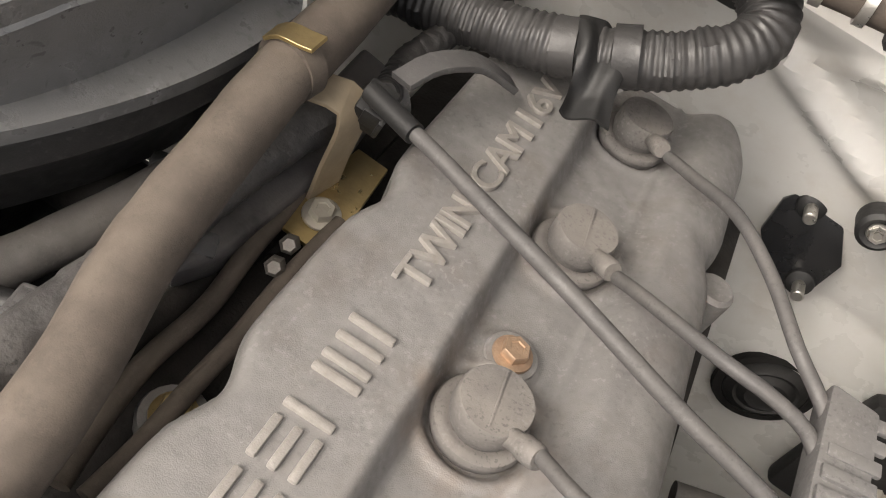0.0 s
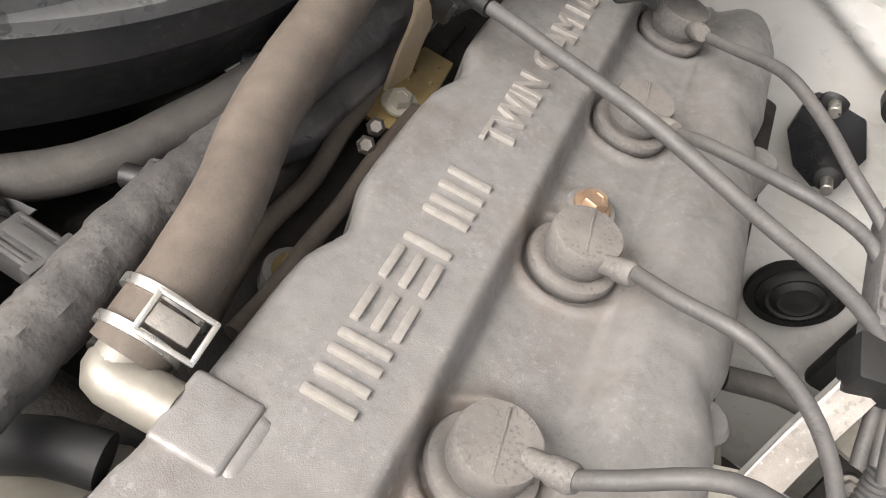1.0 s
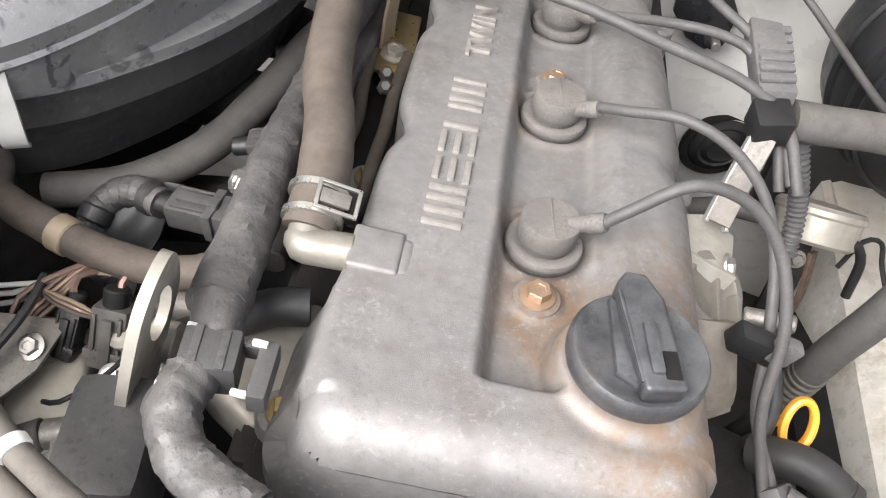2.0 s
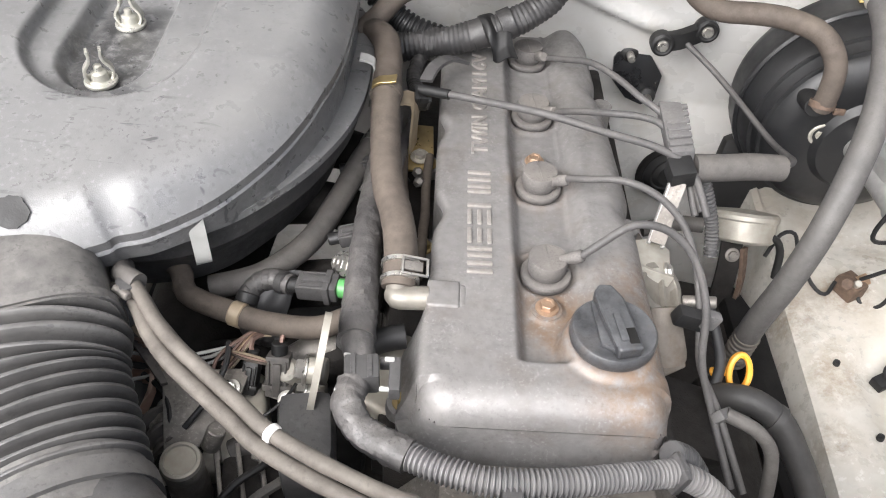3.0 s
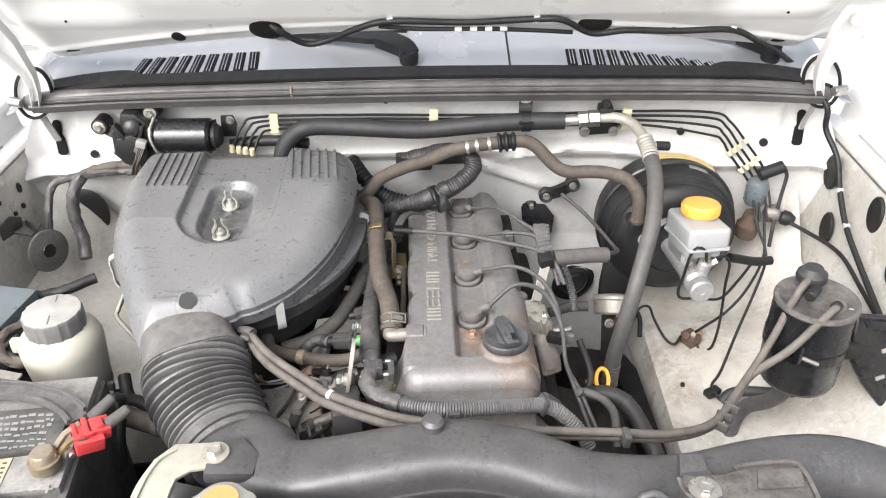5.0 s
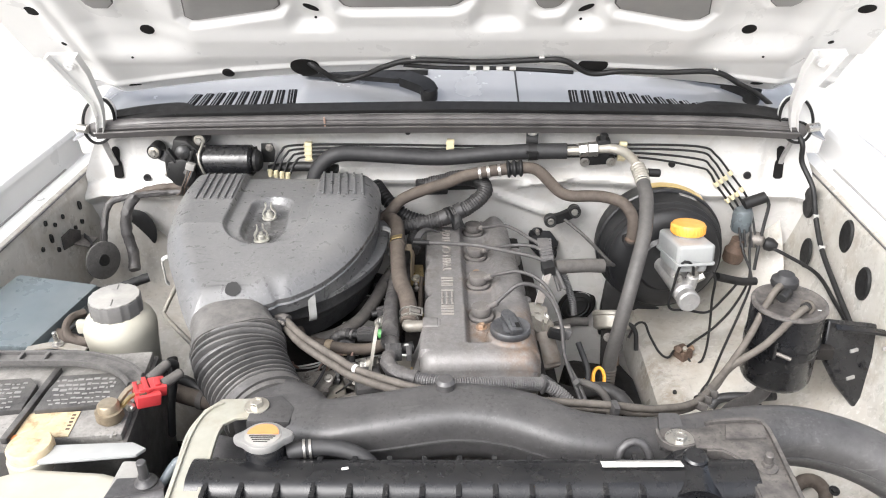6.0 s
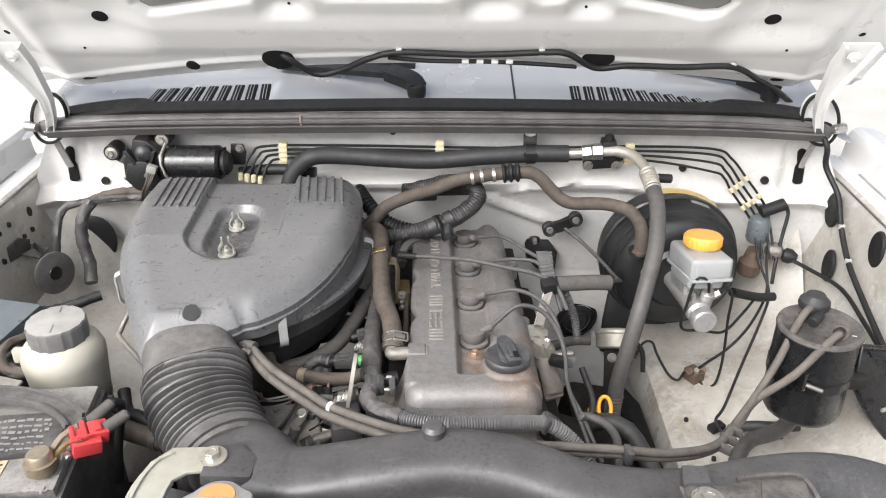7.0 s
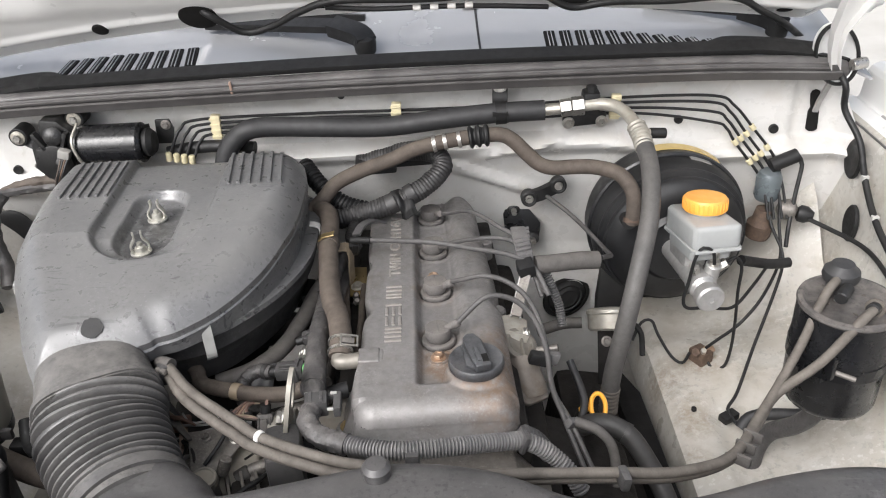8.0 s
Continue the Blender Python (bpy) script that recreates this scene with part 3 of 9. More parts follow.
for x, y, z, r, q in ((0.6255, 0.56, 0.945, 0.021, 1.35), (0.620, 0.52, 0.868, 0.018, 1.5), (0.633, 0.425, 0.948, 0.019, 1.45), (0.628, 0.335, 0.915, 0.019, 1.4)):
    plug((x, y, z), (-1, 0, 0.03), r, q, None)
for y, z, r, q in ((0.5415, 0.945, 0.0048, 1.7), (0.481, 0.952, 0.0036, 1.2), (0.428, 0.965, 0.0040, 1.2), (0.452, 0.951, 0.0036, 1.1), (0.430, 0.937, 0.0042, 1.9), (0.533, 0.918, 0.0036, 1.2),
                   (0.507, 0.919, 0.0032, 1.2), (0.439, 0.912, 0.0036, 1.3), (0.398, 0.934, 0.0036, 1.2)):
    plug((-0.6232 - 0.10 * (z - 0.84), y, z), (1, 0, 0.05), r, q, None)
for x, y, z in ((0.381, 0.351, 0.699), (0.40, 0.27, 0.698), (0.50, 0.30, 0.713), (0.545, 0.36, 0.732), (0.46, 0.17, 0.694)):
    plug((x, y, z), (-0.1, 0, 1), 0.0034, 1.0, None)
for x, z, r in ((0.16, 1.012, 0.006), (0.05, 1.006, 0.005), (-0.06, 1.062, 0.005), (0.395, 0.998, 0.006)):
    plug((x, curve_at(z, WALL) - 0.002, z), (0, -1, 0), r, 1.0, None)
for x, z in ((0.5275, 0.977), (-0.5296, 0.972)):
    plug((x, 0.601, z), (0, -1, 0), 0.0066, 1.0, None)
plug((-0.565, 0.592, 0.868), (0.1, -1, 0.1), 0.036, 1.2, None)
for s in (-1, 1):
    # one long slot, round above and square below, leaning a little outwards
    shape = [(0.0, 0.029), (0.0045, 0.0275), (0.0068, 0.023), (0.0060, 0.012), (0.0045, 0.004), (0.0072, -0.002), (0.0078, -0.028), (0.004, -0.031), (-0.004, -0.031), (-0.0078, -0.028),
             (-0.0072, -0.002), (-0.0045, 0.004), (-0.0060, 0.012), (-0.0068, 0.023), (-0.0045, 0.0275)]
    bm = prism([(x - s * 0.05 * z, z) for x, z in shape], 0.004, Matrix(((1, 0, 0, s * 0.5815), (0, 0, -1, 0.6110), (0, 1, 0, 0.999), (0, 0, 0, 1))), 0.0006)
    top("keyhole_slot", bm, "liner", "dark keyhole slot punched in the white firewall", "slot")

# the left wall's small bracket
bm = prism([(-0.022, -0.012), (0.020, -0.014), (0.024, 0.004), (0.004, 0.016), (-0.020, 0.012)], 0.003, Matrix(((0.25, 0, 0.97, -0.626), (0.97, 0, -0.25, 0.475), (0, 1, 0, 0.915), (0, 0, 0, 1))), 0.001)
box((-0.612, 0.492, 0.901), (0.030, 0.034, 0.003), 0.001, (0, 12, 0), into=bm)
top("bracket", bm, "bracket_black", "dirty dark steel bracket on the inner fender", "bracket")

# ---- cowl, seal and hood ----
def cowl_z(x, y):
    return 1.108 + 0.20 * (y - 0.60) - 0.030 * (x / 0.66) ** 2 - 0.03 * step01(abs(x), 0.56, 0.66)


def cowl_fn(u, v):
    x, y = -0.64 + 1.28 * u, 0.585 + 0.30 * v
    z = cowl_z(x, y) + 0.006 * step01(v, 0.75, 1.0)
    g = patch(x, y, -0.458, -0.248, 0.602, 0.672, 0.006) + patch(x, y, 0.205, 0.46, 0.598, 0.664, 0.006)
    well = patch(x, y, -0.13, 0.05, 0.56, 0.66 + 0.3 * max(0.0, x), 0.02)
    ridge = patch(x, y, -0.6, 0.6, 0.745, 0.756, 0.005)
    return Vector((x, y, z - 0.003 * g - 0.004 * well + 0.003 * ridge))


cowl = top("cowl_panel", sheet(170, 60, cowl_fn, (0, 0, -0.004)), "cowl", "silver-grey plastic cowl panel with two air grilles", "cowl panel", kind="structure")
for side, x0, x1, n in ((-1, -0.4385, -0.263, 9), (1, 0.222, 0.434, 11)):
    for i in range(n):
        f = i / (n - 1)
        x = x0 + (x1 - x0) * f
        if side < 0:
            y0, y1, skew = 0.606 + 0.006 * f, 0.663, -10.3 + 16.0 * f
        else:
            y0, y1, skew = 0.610 - 0.010 * f, 0.655 - 0.025 * max(0.0, f - 0.35) / 0.65, 30.0 * max(0.0, f - 0.25)
        y, ln_ = (y0 + y1) / 2, y1 - y0
        z = cowl_z(x, y) - 0.0028
        slot = part("grille_opening", box((x, y, z), (0.0150, ln_, 0.004), 0.0015, (11.3, 0, skew)), "liner", cowl)
        for k in range(2):
            part("grille_bar", box((x - 0.0024 + 0.0048 * k, y, z + 0.002), (0.0014, ln_ - 0.004, 0.003), 0.0004, (11.3, 0, skew), seg=1), "cowl", slot)
bm = box((0.126, 0.665, 1.1205), (0.003, 0.14, 0.002), 0.0008, (11.3, 0, 1))
part("panel_seam", bm, "black", cowl)
part("seam_tab", box((0.118, 0.720, 1.1335), (0.022, 0.006, 0.003), 0.001), "cowl", cowl)

bm = sweep([(-0.60, 0.585, 1.062), (-0.57, 0.572, 1.078), (-0.40, 0.566, 1.086), (0, 0.563, 1.091), (0.40, 0.566, 1.086), (0.57, 0.572, 1.074), (0.60, 0.585, 1.058)], 0.011, 14)
seal = top("hood_seal", bm, "seal", "weathered dark rubber hood seal along the cowl", "rubber seal")
for k in range(3):
    part("seal_ridge", strip([(-0.57, 0.5625 - 0.0022 * k, 1.083 - 0.006 * k), (-0.40, 0.5565 - 0.0022 * k, 1.091 - 0.006 * k), (0, 0.5535 - 0.0022 * k, 1.096 - 0.006 * k), (0.40, 0.5565 - 0.0022 * k, 1.091 - 0.006 * k), (0.57, 0.5625 - 0.0022 * k, 1.080 - 0.006 * k)], 0.0022, 0.003, (0, -0.4, 1)), "seal", seal)
part("lower_lip", strip([(-0.585, 0.560, 1.066), (-0.40, 0.556, 1.074), (0, 0.553, 1.079), (0.40, 0.556, 1.074), (0.585, 0.560, 1.064)], 0.013, 0.004, (0, -0.5, 1)), "seal", seal)
part("upper_lip", strip([(-0.60, 0.585, 1.080), (-0.46, 0.578, 1.100), (-0.40, 0.577, 1.103), (0, 0.574, 1.110), (0.42, 0.577, 1.103), (0.50, 0.579, 1.099), (0.60, 0.585, 1.080)], 0.020, 0.008, (0, 1, 0.45)),
     "black", seal)
for sx in (-1, 1):
    part("end_lip", strip([(sx * 0.600, 0.590, 1.084), (sx * 0.52, 0.590, 1.098), (sx * 0.45, 0.588, 1.1055), (sx * 0.425, 0.580, 1.1040)], 0.022, 0.006, (0, 1, 0.35)), "black", seal)
part("tape_mark", box((-0.194, 0.553, 1.088), (0.003, 0.004, 0.026), 0.001, (10, 0, 3)), "pink", seal, "faded orange paint mark")

bm = sheet(40, 10, lambda u, v: Vector((-0.70 + 1.4 * u, 0.885 + 0.45 * v, 1.166 + 0.28 * v - 0.03 * (2 * u - 1) ** 2)), (0, 0, -0.006))
top("windscreen", bm, glass_mat, "dark windscreen glass behind the cowl", "windscreen", kind="structure")
bm = box((0, 1.75, 0.80), (1.5, 0.9, 1.56), 0.10)
top("cabin", bm, "paint_clean", "plain white cabin behind the windscreen", "cabin", kind="structure")

def hood_local(x, s, h=0.0):
    return Vector((x, 0.603 - 0.697 * s - 0.717 * h, 1.142 + 0.717 * s - 0.697 * h))


def hood_edge(x):
    return 0.034 - 0.235 * x * x


# openings of the inner panel, as outlines up the hood
PADS = [[(-0.374, 0.186), (-0.365, 0.176), (-0.355, 0.177), (-0.236, 0.203), (-0.226, 0.213), (-0.212, 0.40), (-0.33, 0.40)],
        [(-0.176, 0.30), (-0.136, 0.211), (-0.126, 0.206), (0.016, 0.207), (0.028, 0.212), (0.075, 0.26), (0.075, 0.45), (-0.176, 0.45)],
        [(0.118, 0.26), (0.143, 0.206), (0.151, 0.200), (0.165, 0.202), (0.173, 0.208), (0.198, 0.26), (0.198, 0.45), (0.118, 0.45)],
        [(0.249, 0.211), (0.258, 0.198), (0.357, 0.169), (0.378, 0.171), (0.390, 0.184), (0.352, 0.40), (0.236, 0.40)],
        [(-0.507, 0.216), (-0.500, 0.207), (-0.478, 0.207), (-0.466, 0.219), (-0.445, 0.40), (-0.545, 0.40)],
        [(0.466, 0.213), (0.478, 0.201), (0.500, 0.201), (0.509, 0.210), (0.545, 0.40), (0.445, 0.40)]]


def in_outline(x, s, poly, grow):
    """1 inside the convex outline, falling to 0 a little way out of it."""
    d = 1.0
    for (a, b), (c, e) in zip(poly, poly[1:] + poly[:1]):
        ux, us = c - a, e - b
        k = math.hypot(ux, us)
        side = (ux * (s - b) - us * (x - a)) / k
        d = min(d, step01(side, -grow, -0.002))
    return d


def hood_fn(u, v):
    x = -0.66 + 1.32 * u
    e = hood_edge(x)
    s = e + (1.08 - e) * v ** 1.5
    h = -0.006 * (1 - step01(s - e, 0.0, 0.035)) + 0.003 * patch(s, 0, e + 0.030, e + 0.042, -1, 1, 0.006)
    for p in PADS:
        if p[0][0] - 0.1 < x < p[0][0] + 0.36 and s < 0.47:
            h -= 0.008 * in_outline(x, s, p, 0.016)
    for a, b in ((0.055, 0.115), (0.190, 0.235), (-0.215, -0.160)):
        h -= 0.012 * patch(x, s, a, b, 0.165, 0.7, 0.014)
    h += 0.004 * patch(x, s, -0.56, 0.56, 0.075, 0.15, 0.02)
    h -= 0.020 * step01(abs(x), 0.545, 0.60) + 0.016 * patch(abs(x), s, 0.405, 0.545, 0.10, 0.42, 0.035)
    h += 0.010 * patch(abs(x), s, 0.575, 0.70, 0.06, 1.1, 0.010)
    h -= 0.012 * patch(x, s, -0.62, 0.62, 1.0, 1.2, 0.01)
    return hood_local(x, s, h)


def hood_at(x, s):
    e = hood_edge(x)
    u, v = (x + 0.66) / 1.32, ((s - e) / (1.08 - e)) ** (1 / 1.5)
    c = hood_fn(u, v)
    n = (hood_fn(u + 0.004, v) - c).cross(hood_fn(u, v + 0.006) - c).normalized()
    return c, (-n if n.z > 0 else n)


hood = top("hood", sheet(300, 280, hood_fn, (0, 0.014, 0.015)), "paint_clean", "white raised hood with pressed inner ribs and recesses", "car hood")
HOOD = Matrix(((1, 0, 0, 0), (0, -0.697, -0.717, 0.603), (0, 0.717, -0.697, 1.142), (0, 0, 0, 1)))     # x, s, h to the world
for p in PADS:
    cx, cs = sum(q[0] for q in p) / len(p), sum(q[1] for q in p) / len(p)
    opening = part("panel_opening", prism(p, 0.004, HOOD @ Matrix.Translation((0, 0, -0.0100)), 0.001), "seal", hood, "dark edge of the opening")
    small = [(cx + (x - cx) * 0.965, cs + (s - cs) * 0.972) for x, s in p]
    part("outer_skin", prism(small, 0.004, HOOD @ Matrix.Translation((0, 0, -0.0090)), 0.001), "primer", opening, "grey primed outer skin")
for x, s, rx, ry in ((-0.446, 0.143, 0.011, 0.010), (0.462, 0.136, 0.011, 0.010), (-0.349, 0.040, 0.010, 0.010), (-0.520, -0.002, 0.010, 0.008), (0.519, -0.006, 0.010, 0.008),
                     (-0.219, 0.058, 0.024, 0.024), (0.240, 0.060, 0.024, 0.016), (0.353, 0.038, 0.008, 0.007), (-0.069, 0.062, 0.008, 0.007), (-0.598, 0.197, 0.013, 0.010), (0.611, 0.189, 0.013, 0.010),
                     (-0.588, 0.113, 0.005, 0.004), (0.595, 0.104, 0.005, 0.004), (-0.185, 0.199, 0.013, 0.005), (0.212, 0.194, 0.013, 0.005), (-0.182, 0.175, 0.002, 0.002),
                     (0.207, 0.170, 0.002, 0.002), (-0.49, 0.085, 0.002, 0.002), (0.50, 0.08, 0.002, 0.002)):
    slant = {-0.185: -38, 0.212: 38}.get(x, 0)
    c, nrm = hood_at(x, s)
    x_, y_, z_ = basis(nrm)
    m = Matrix((x_, y_, z_)).transposed().to_4x4()
    m.translation = c
    bm = lathe([(1, -0.003), (1, 0.0008), (0.9, 0.0012), (0.001, 0.0010)], (0, 0, 0), (0, 0, 1), 28)
    bmesh.ops.transform(bm, verts=bm.verts, matrix=m @ pose(0, 0, 0, 0, 0, slant) @ Matrix.Diagonal((rx, ry, 1, 1)))
    part("hole_rim", bm, "liner", hood, "dark opening in the inner panel")

for s in (-1, 1):
    # a tapering arm from the hood down to a round cup with a black rubber rim
    rows = [((0.575, 0.488, 1.222), 0.024), ((0.570, 0.510, 1.190), 0.021), ((0.566, 0.528, 1.160), 0.014), ((0.562, 0.542, 1.132), 0.0085), ((0.566, 0.554, 1.104), 0.0065), ((0.574, 0.562, 1.078), 0.0060)]
    loops = []
    for (x, y, z), w in rows:
        loops.append([Vector((s * x + dx * w, y + dy, z + 0.4 * dy)) for dx, dy in ((-1, -0.010), (-0.86, -0.010), (-0.80, 0.0), (0.80, 0.0), (0.86, -0.010), (1, -0.010), (1, 0.004), (-1, 0.004))])
    h = part("hinge", loft(loops), "paint_clean", hood, "white painted steel hinge")
    ax, side = Vector((-s * 0.36, 0, 0.93)), Vector((s * 0.93, 0, 0.36))
    mid = Vector((s * 0.580, 0.574, 1.088))
    ring_pts = lambda k, d: [mid + Vector((0, d, 0)) + ax * (0.041 * k * math.sin(a)) + side * (0.026 * k * math.cos(a)) for a in [2 * math.pi * i / 32 for i in range(32)]]
    cup = part("base_plate", loft([ring_pts(0.05, 0.004), ring_pts(0.55, 0.004), ring_pts(0.80, 0.001), ring_pts(0.95, -0.004), ring_pts(1.0, -0.004), ring_pts(1.0, 0.008)]), "paint_clean", h)
    loops = []
    for i in range(33):
        a = 2 * math.pi * i / 32
        c = mid + Vector((0, -0.004, 0)) + ax * (0.041 * math.sin(a)) + side * (0.026 * math.cos(a))
        out = (ax * math.sin(a) + side * math.cos(a)).normalized()
        loops.append([c + out * (0.0026 * math.cos(b)) + Vector((0, 0.0040 * math.sin(b), 0)) for b in (0, 1.05, 2.09, 3.14, 4.19, 5.24)])
    part("rubber_rim", loft(loops, caps=False), "black", cup, "black rubber edging")
    link = [(-0.586, 0.566, 1.070), (-0.5868, 0.583, 1.052), (-0.5845, 0.594, 1.022), (-0.582, 0.603, 0.996)] if s < 0 else [(0.588, 0.580, 1.062), (0.586, 0.596, 1.030), (0.583, 0.602, 1.012), (0.5815, 0.604, 0.998)]
    part("lower_arm", strip(link, 0.010 if s < 0 else 0.007, 0.004, (1, 0, 0.1)), "alloy_bright", h, "dull grey steel link")
    part("pivot", rod((s * 0.598, 0.563, 1.076), (s * 0.617, 0.566, 1.078), 0.0075, 14), "steel", h)
    bolt((s * 0.571, 0.497, 1.203), (-s * 0.1, -0.8, -0.5), 0.006, "paint_clean", h)

# wipers on the cowl
for at, tip, mid, root in (((-0.028, 0.620, 1.121), (-0.160, 0.674, 1.138), (-0.069, 0.648, 1.138), (-0.02, 0.60, 1.108)), ((0.522, 0.645, 1.107), (0.427, 0.698, 1.128), (0.488, 0.676, 1.124), (0.54, 0.65, 1.09))):
    w = hub("wiper", at, "black wiper arm pivoting on the cowl", "wiper", group="wipers")
    part("arm", strip([mid, tip, Vector(tip) * 2 - Vector(mid)], 0.022, 0.010, (0.5, 0.8, 0.3)), "black", w)
    part("head", strip([Vector(at) + Vector((0.006, -0.010, 0.002)), Vector(at) + Vector((-0.004, 0.004, 0.010)), mid], 0.027, 0.018, (0.5, 0.8, 0.3)), "black", w)
    part("pivot_cap", lathe([(0.014, -0.012), (0.015, 0.0), (0.013, 0.008), (0.006, 0.010)], Vector(at) + Vector((0.004, -0.006, 0.002)), (0, -0.25, 1), 22), "black", w)
    part("blade", strip([Vector(tip) + Vector((0.13, 0.03, -0.008)), Vector(tip) + Vector((0.0, 0.04, 0.0)), Vector(tip) + Vector((-0.16, 0.06, -0.008))], 0.008, 0.012, (0, 1, 0)), "black", w)

# washer hose under the hood's rear edge
bm = sweep([hood_local(-0.219, 0.060, -0.01), hood_local(-0.203, 0.070, 0.008), hood_local(-0.168, 0.036, 0.014), hood_local(-0.130, 0.044, 0.012), hood_local(-0.090, 0.070, 0.010), hood_local(-0.043, 0.087, 0.009),
            hood_local(0.061, 0.081, 0.009), hood_local(0.157, 0.087, 0.009), hood_local(0.193, 0.088, 0.012), hood_local(0.237, 0.052, 0.013), hood_local(0.285, 0.057, 0.012), hood_local(0.357, 0.053, 0.012),
            hood_local(0.433, 0.053, 0.012), hood_local(0.485, 0.013, 0.012), hood_local(0.518, -0.016, 0.010), hood_local(0.565, -0.065, 0.012), (0.588, 0.558, 1.06),
            (0.597, 0.556, 1.02), (0.612, 0.53, 0.985), (0.614, 0.50, 0.945), (0.611, 0.45, 0.913), (0.607, 0.38, 0.892), (0.605, 0.28, 0.862)], 0.0044, 10)
hose = top("washer_hose", bm, "black", "thin black washer hose and cable along the hood edge", "hose")
for at in (hood_local(-0.043, 0.087, 0.007), hood_local(0.157, 0.087, 0.008), hood_local(0.433, 0.053, 0.010), (0.611, 0.45, 0.913), (0.614, 0.50, 0.945)):
    part("hose_clip", box(at, (0.009, 0.008, 0.010), 0.002), "clip_grey", hose, "pale grey plastic clip")
bm = sweep([hood_local(-0.06, 0.072, 0.008), hood_local(0.0, 0.066, 0.010), hood_local(0.08, 0.064, 0.010), hood_local(0.15, 0.058, 0.010), hood_local(0.21, 0.050, 0.010)], 0.0032, 8)
part("spare_hose", bm, "black", hose)
for x in (0.045, 0.066, 0.087, 0.108):
    part("tape_band", rod(hood_local(x, 0.0650, 0.010), hood_local(x + 0.010, 0.0645, 0.010), 0.0040, 10), "white_label", hose, "white tape band")
bm = sweep([(0.555, 0.565, 0.866), (0.59, 0.52, 0.862), (0.617, 0.46, 0.861), (0.617, 0.38, 0.855), (0.615, 0.30, 0.845), (0.61, 0.24, 0.83)], 0.0032, 8)
top("cable", bm, "black", "thin black cable on the inner fender", "cable")


# ---- the engine ----
ENG = pose(0.040, 0.110, 0.936, -2.3, 0, 2.2)       # local: x across, y to the rear along the cover, z up
PLUGS = (0.405, 0.312, 0.217, 0.123)


def closed_curve(pts, n=8):
    p = [np.array(q) for q in pts]
    out, k = [], len(p)
    for i in range(k):
        a, b, c, d = p[i - 1], p[i], p[(i + 1) % k], p[(i + 2) % k]
        for j in range(n):
            t = j / n
            out.append(0.5 * (2 * b + (c - a) * t + (2 * a - 5 * b + 4 * c - d) * t * t + (3 * b - a - 3 * c + d) * t ** 3))
    return np.array(out)


def eng(u, v, h=0.0):
    return ENG @ Vector((u, v, h))


def up_eng():
    return (eng(0, 0, 1) - eng(0, 0, 0)).normalized()


ENG_UP = up_eng()


def cover_edges(u, v):
    left = -0.0575 + 0.0045 * step01(v, 0.055, 0.10) + 0.007 * math.exp(-((v - 0.172) / 0.014) ** 2) + 0.006 * math.exp(-((v - 0.275) / 0.014) ** 2)
    right = 0.099 - 0.011 * step01(v, 0.15, 0.45) - 0.005 * math.exp(-((v - 0.355) / 0.012) ** 2) - 0.005 * math.exp(-((v - 0.19) / 0.012) ** 2)
    back = 0.412 + 0.048 * step01(u, -0.002, 0.018) - 0.020 * step01(u, 0.065, 0.09)
    return left, right, back


def cover_d(u, v):
    """Distances inside the left, right, front and rear edges, the front corners rounded."""
    left, right, back = cover_edges(u, v)
    dl, dr, df, db = u - left, right - u, v, back - v
    for side in (dl, dr):
        if side < 0.022 and df < 0.022:
            df = min(df, 0.022 - math.hypot(0.022 - side, 0.022 - df))
    return dl, dr, df, db


def cover_h(u, v):
    dl, dr, df, db = cover_d(u, v)
    valley = step01(u, 0.002, 0.011) * step01(v, 0.036, 0.041)
    h = -0.013 * valley + 0.010 * valley * step01(u, 0.044, 0.062)
    crease = math.exp(-((u - 0.047 + 0.02 * (v - 0.25)) / 0.0016) ** 2)
    h += 0.0014 * crease * step01(v, 0.10, 0.13)
    r = math.hypot(u - 0.0615, v - 0.054)
    h = max(h, h + (0.004 - h) * (1 - step01(r, 0.0275, 0.034)))
    for p in PLUGS:
        r = math.hypot(u - 0.027, v - p)
        h += 0.0016 * math.exp(-((r - 0.0225) / 0.0026) ** 2) - 0.003 * (1 - step01(r, 0.018, 0.021))
    for p in (0.247, 0.089):
        r = math.hypot(u - 0.0255, v - p)
        h += 0.002 * (1 - step01(r, 0.010, 0.013))
    for d, rad in ((dl, 0.007), (dr, 0.022), (df, 0.020), (db, 0.010)):
        if d < rad:
            t = max(d, 0.0)
            h -= rad - math.sqrt(max(0.0, rad * rad - (rad - t) ** 2))
    return h + 0.00035 * noise.noise(Vector((u * 120, v * 120, 0)))


def cover_fn(a, b):
    u, v = -0.074 + 0.178 * a, -0.005 + 0.470 * b
    left, right, back = cover_edges(u, v)
    d = min(cover_d(u, v))
    if d < -0.0022:
        return None
    u, v = min(max(u, left), right), min(max(v, 0.0), back)
    return eng(u, v, cover_h(u, v))


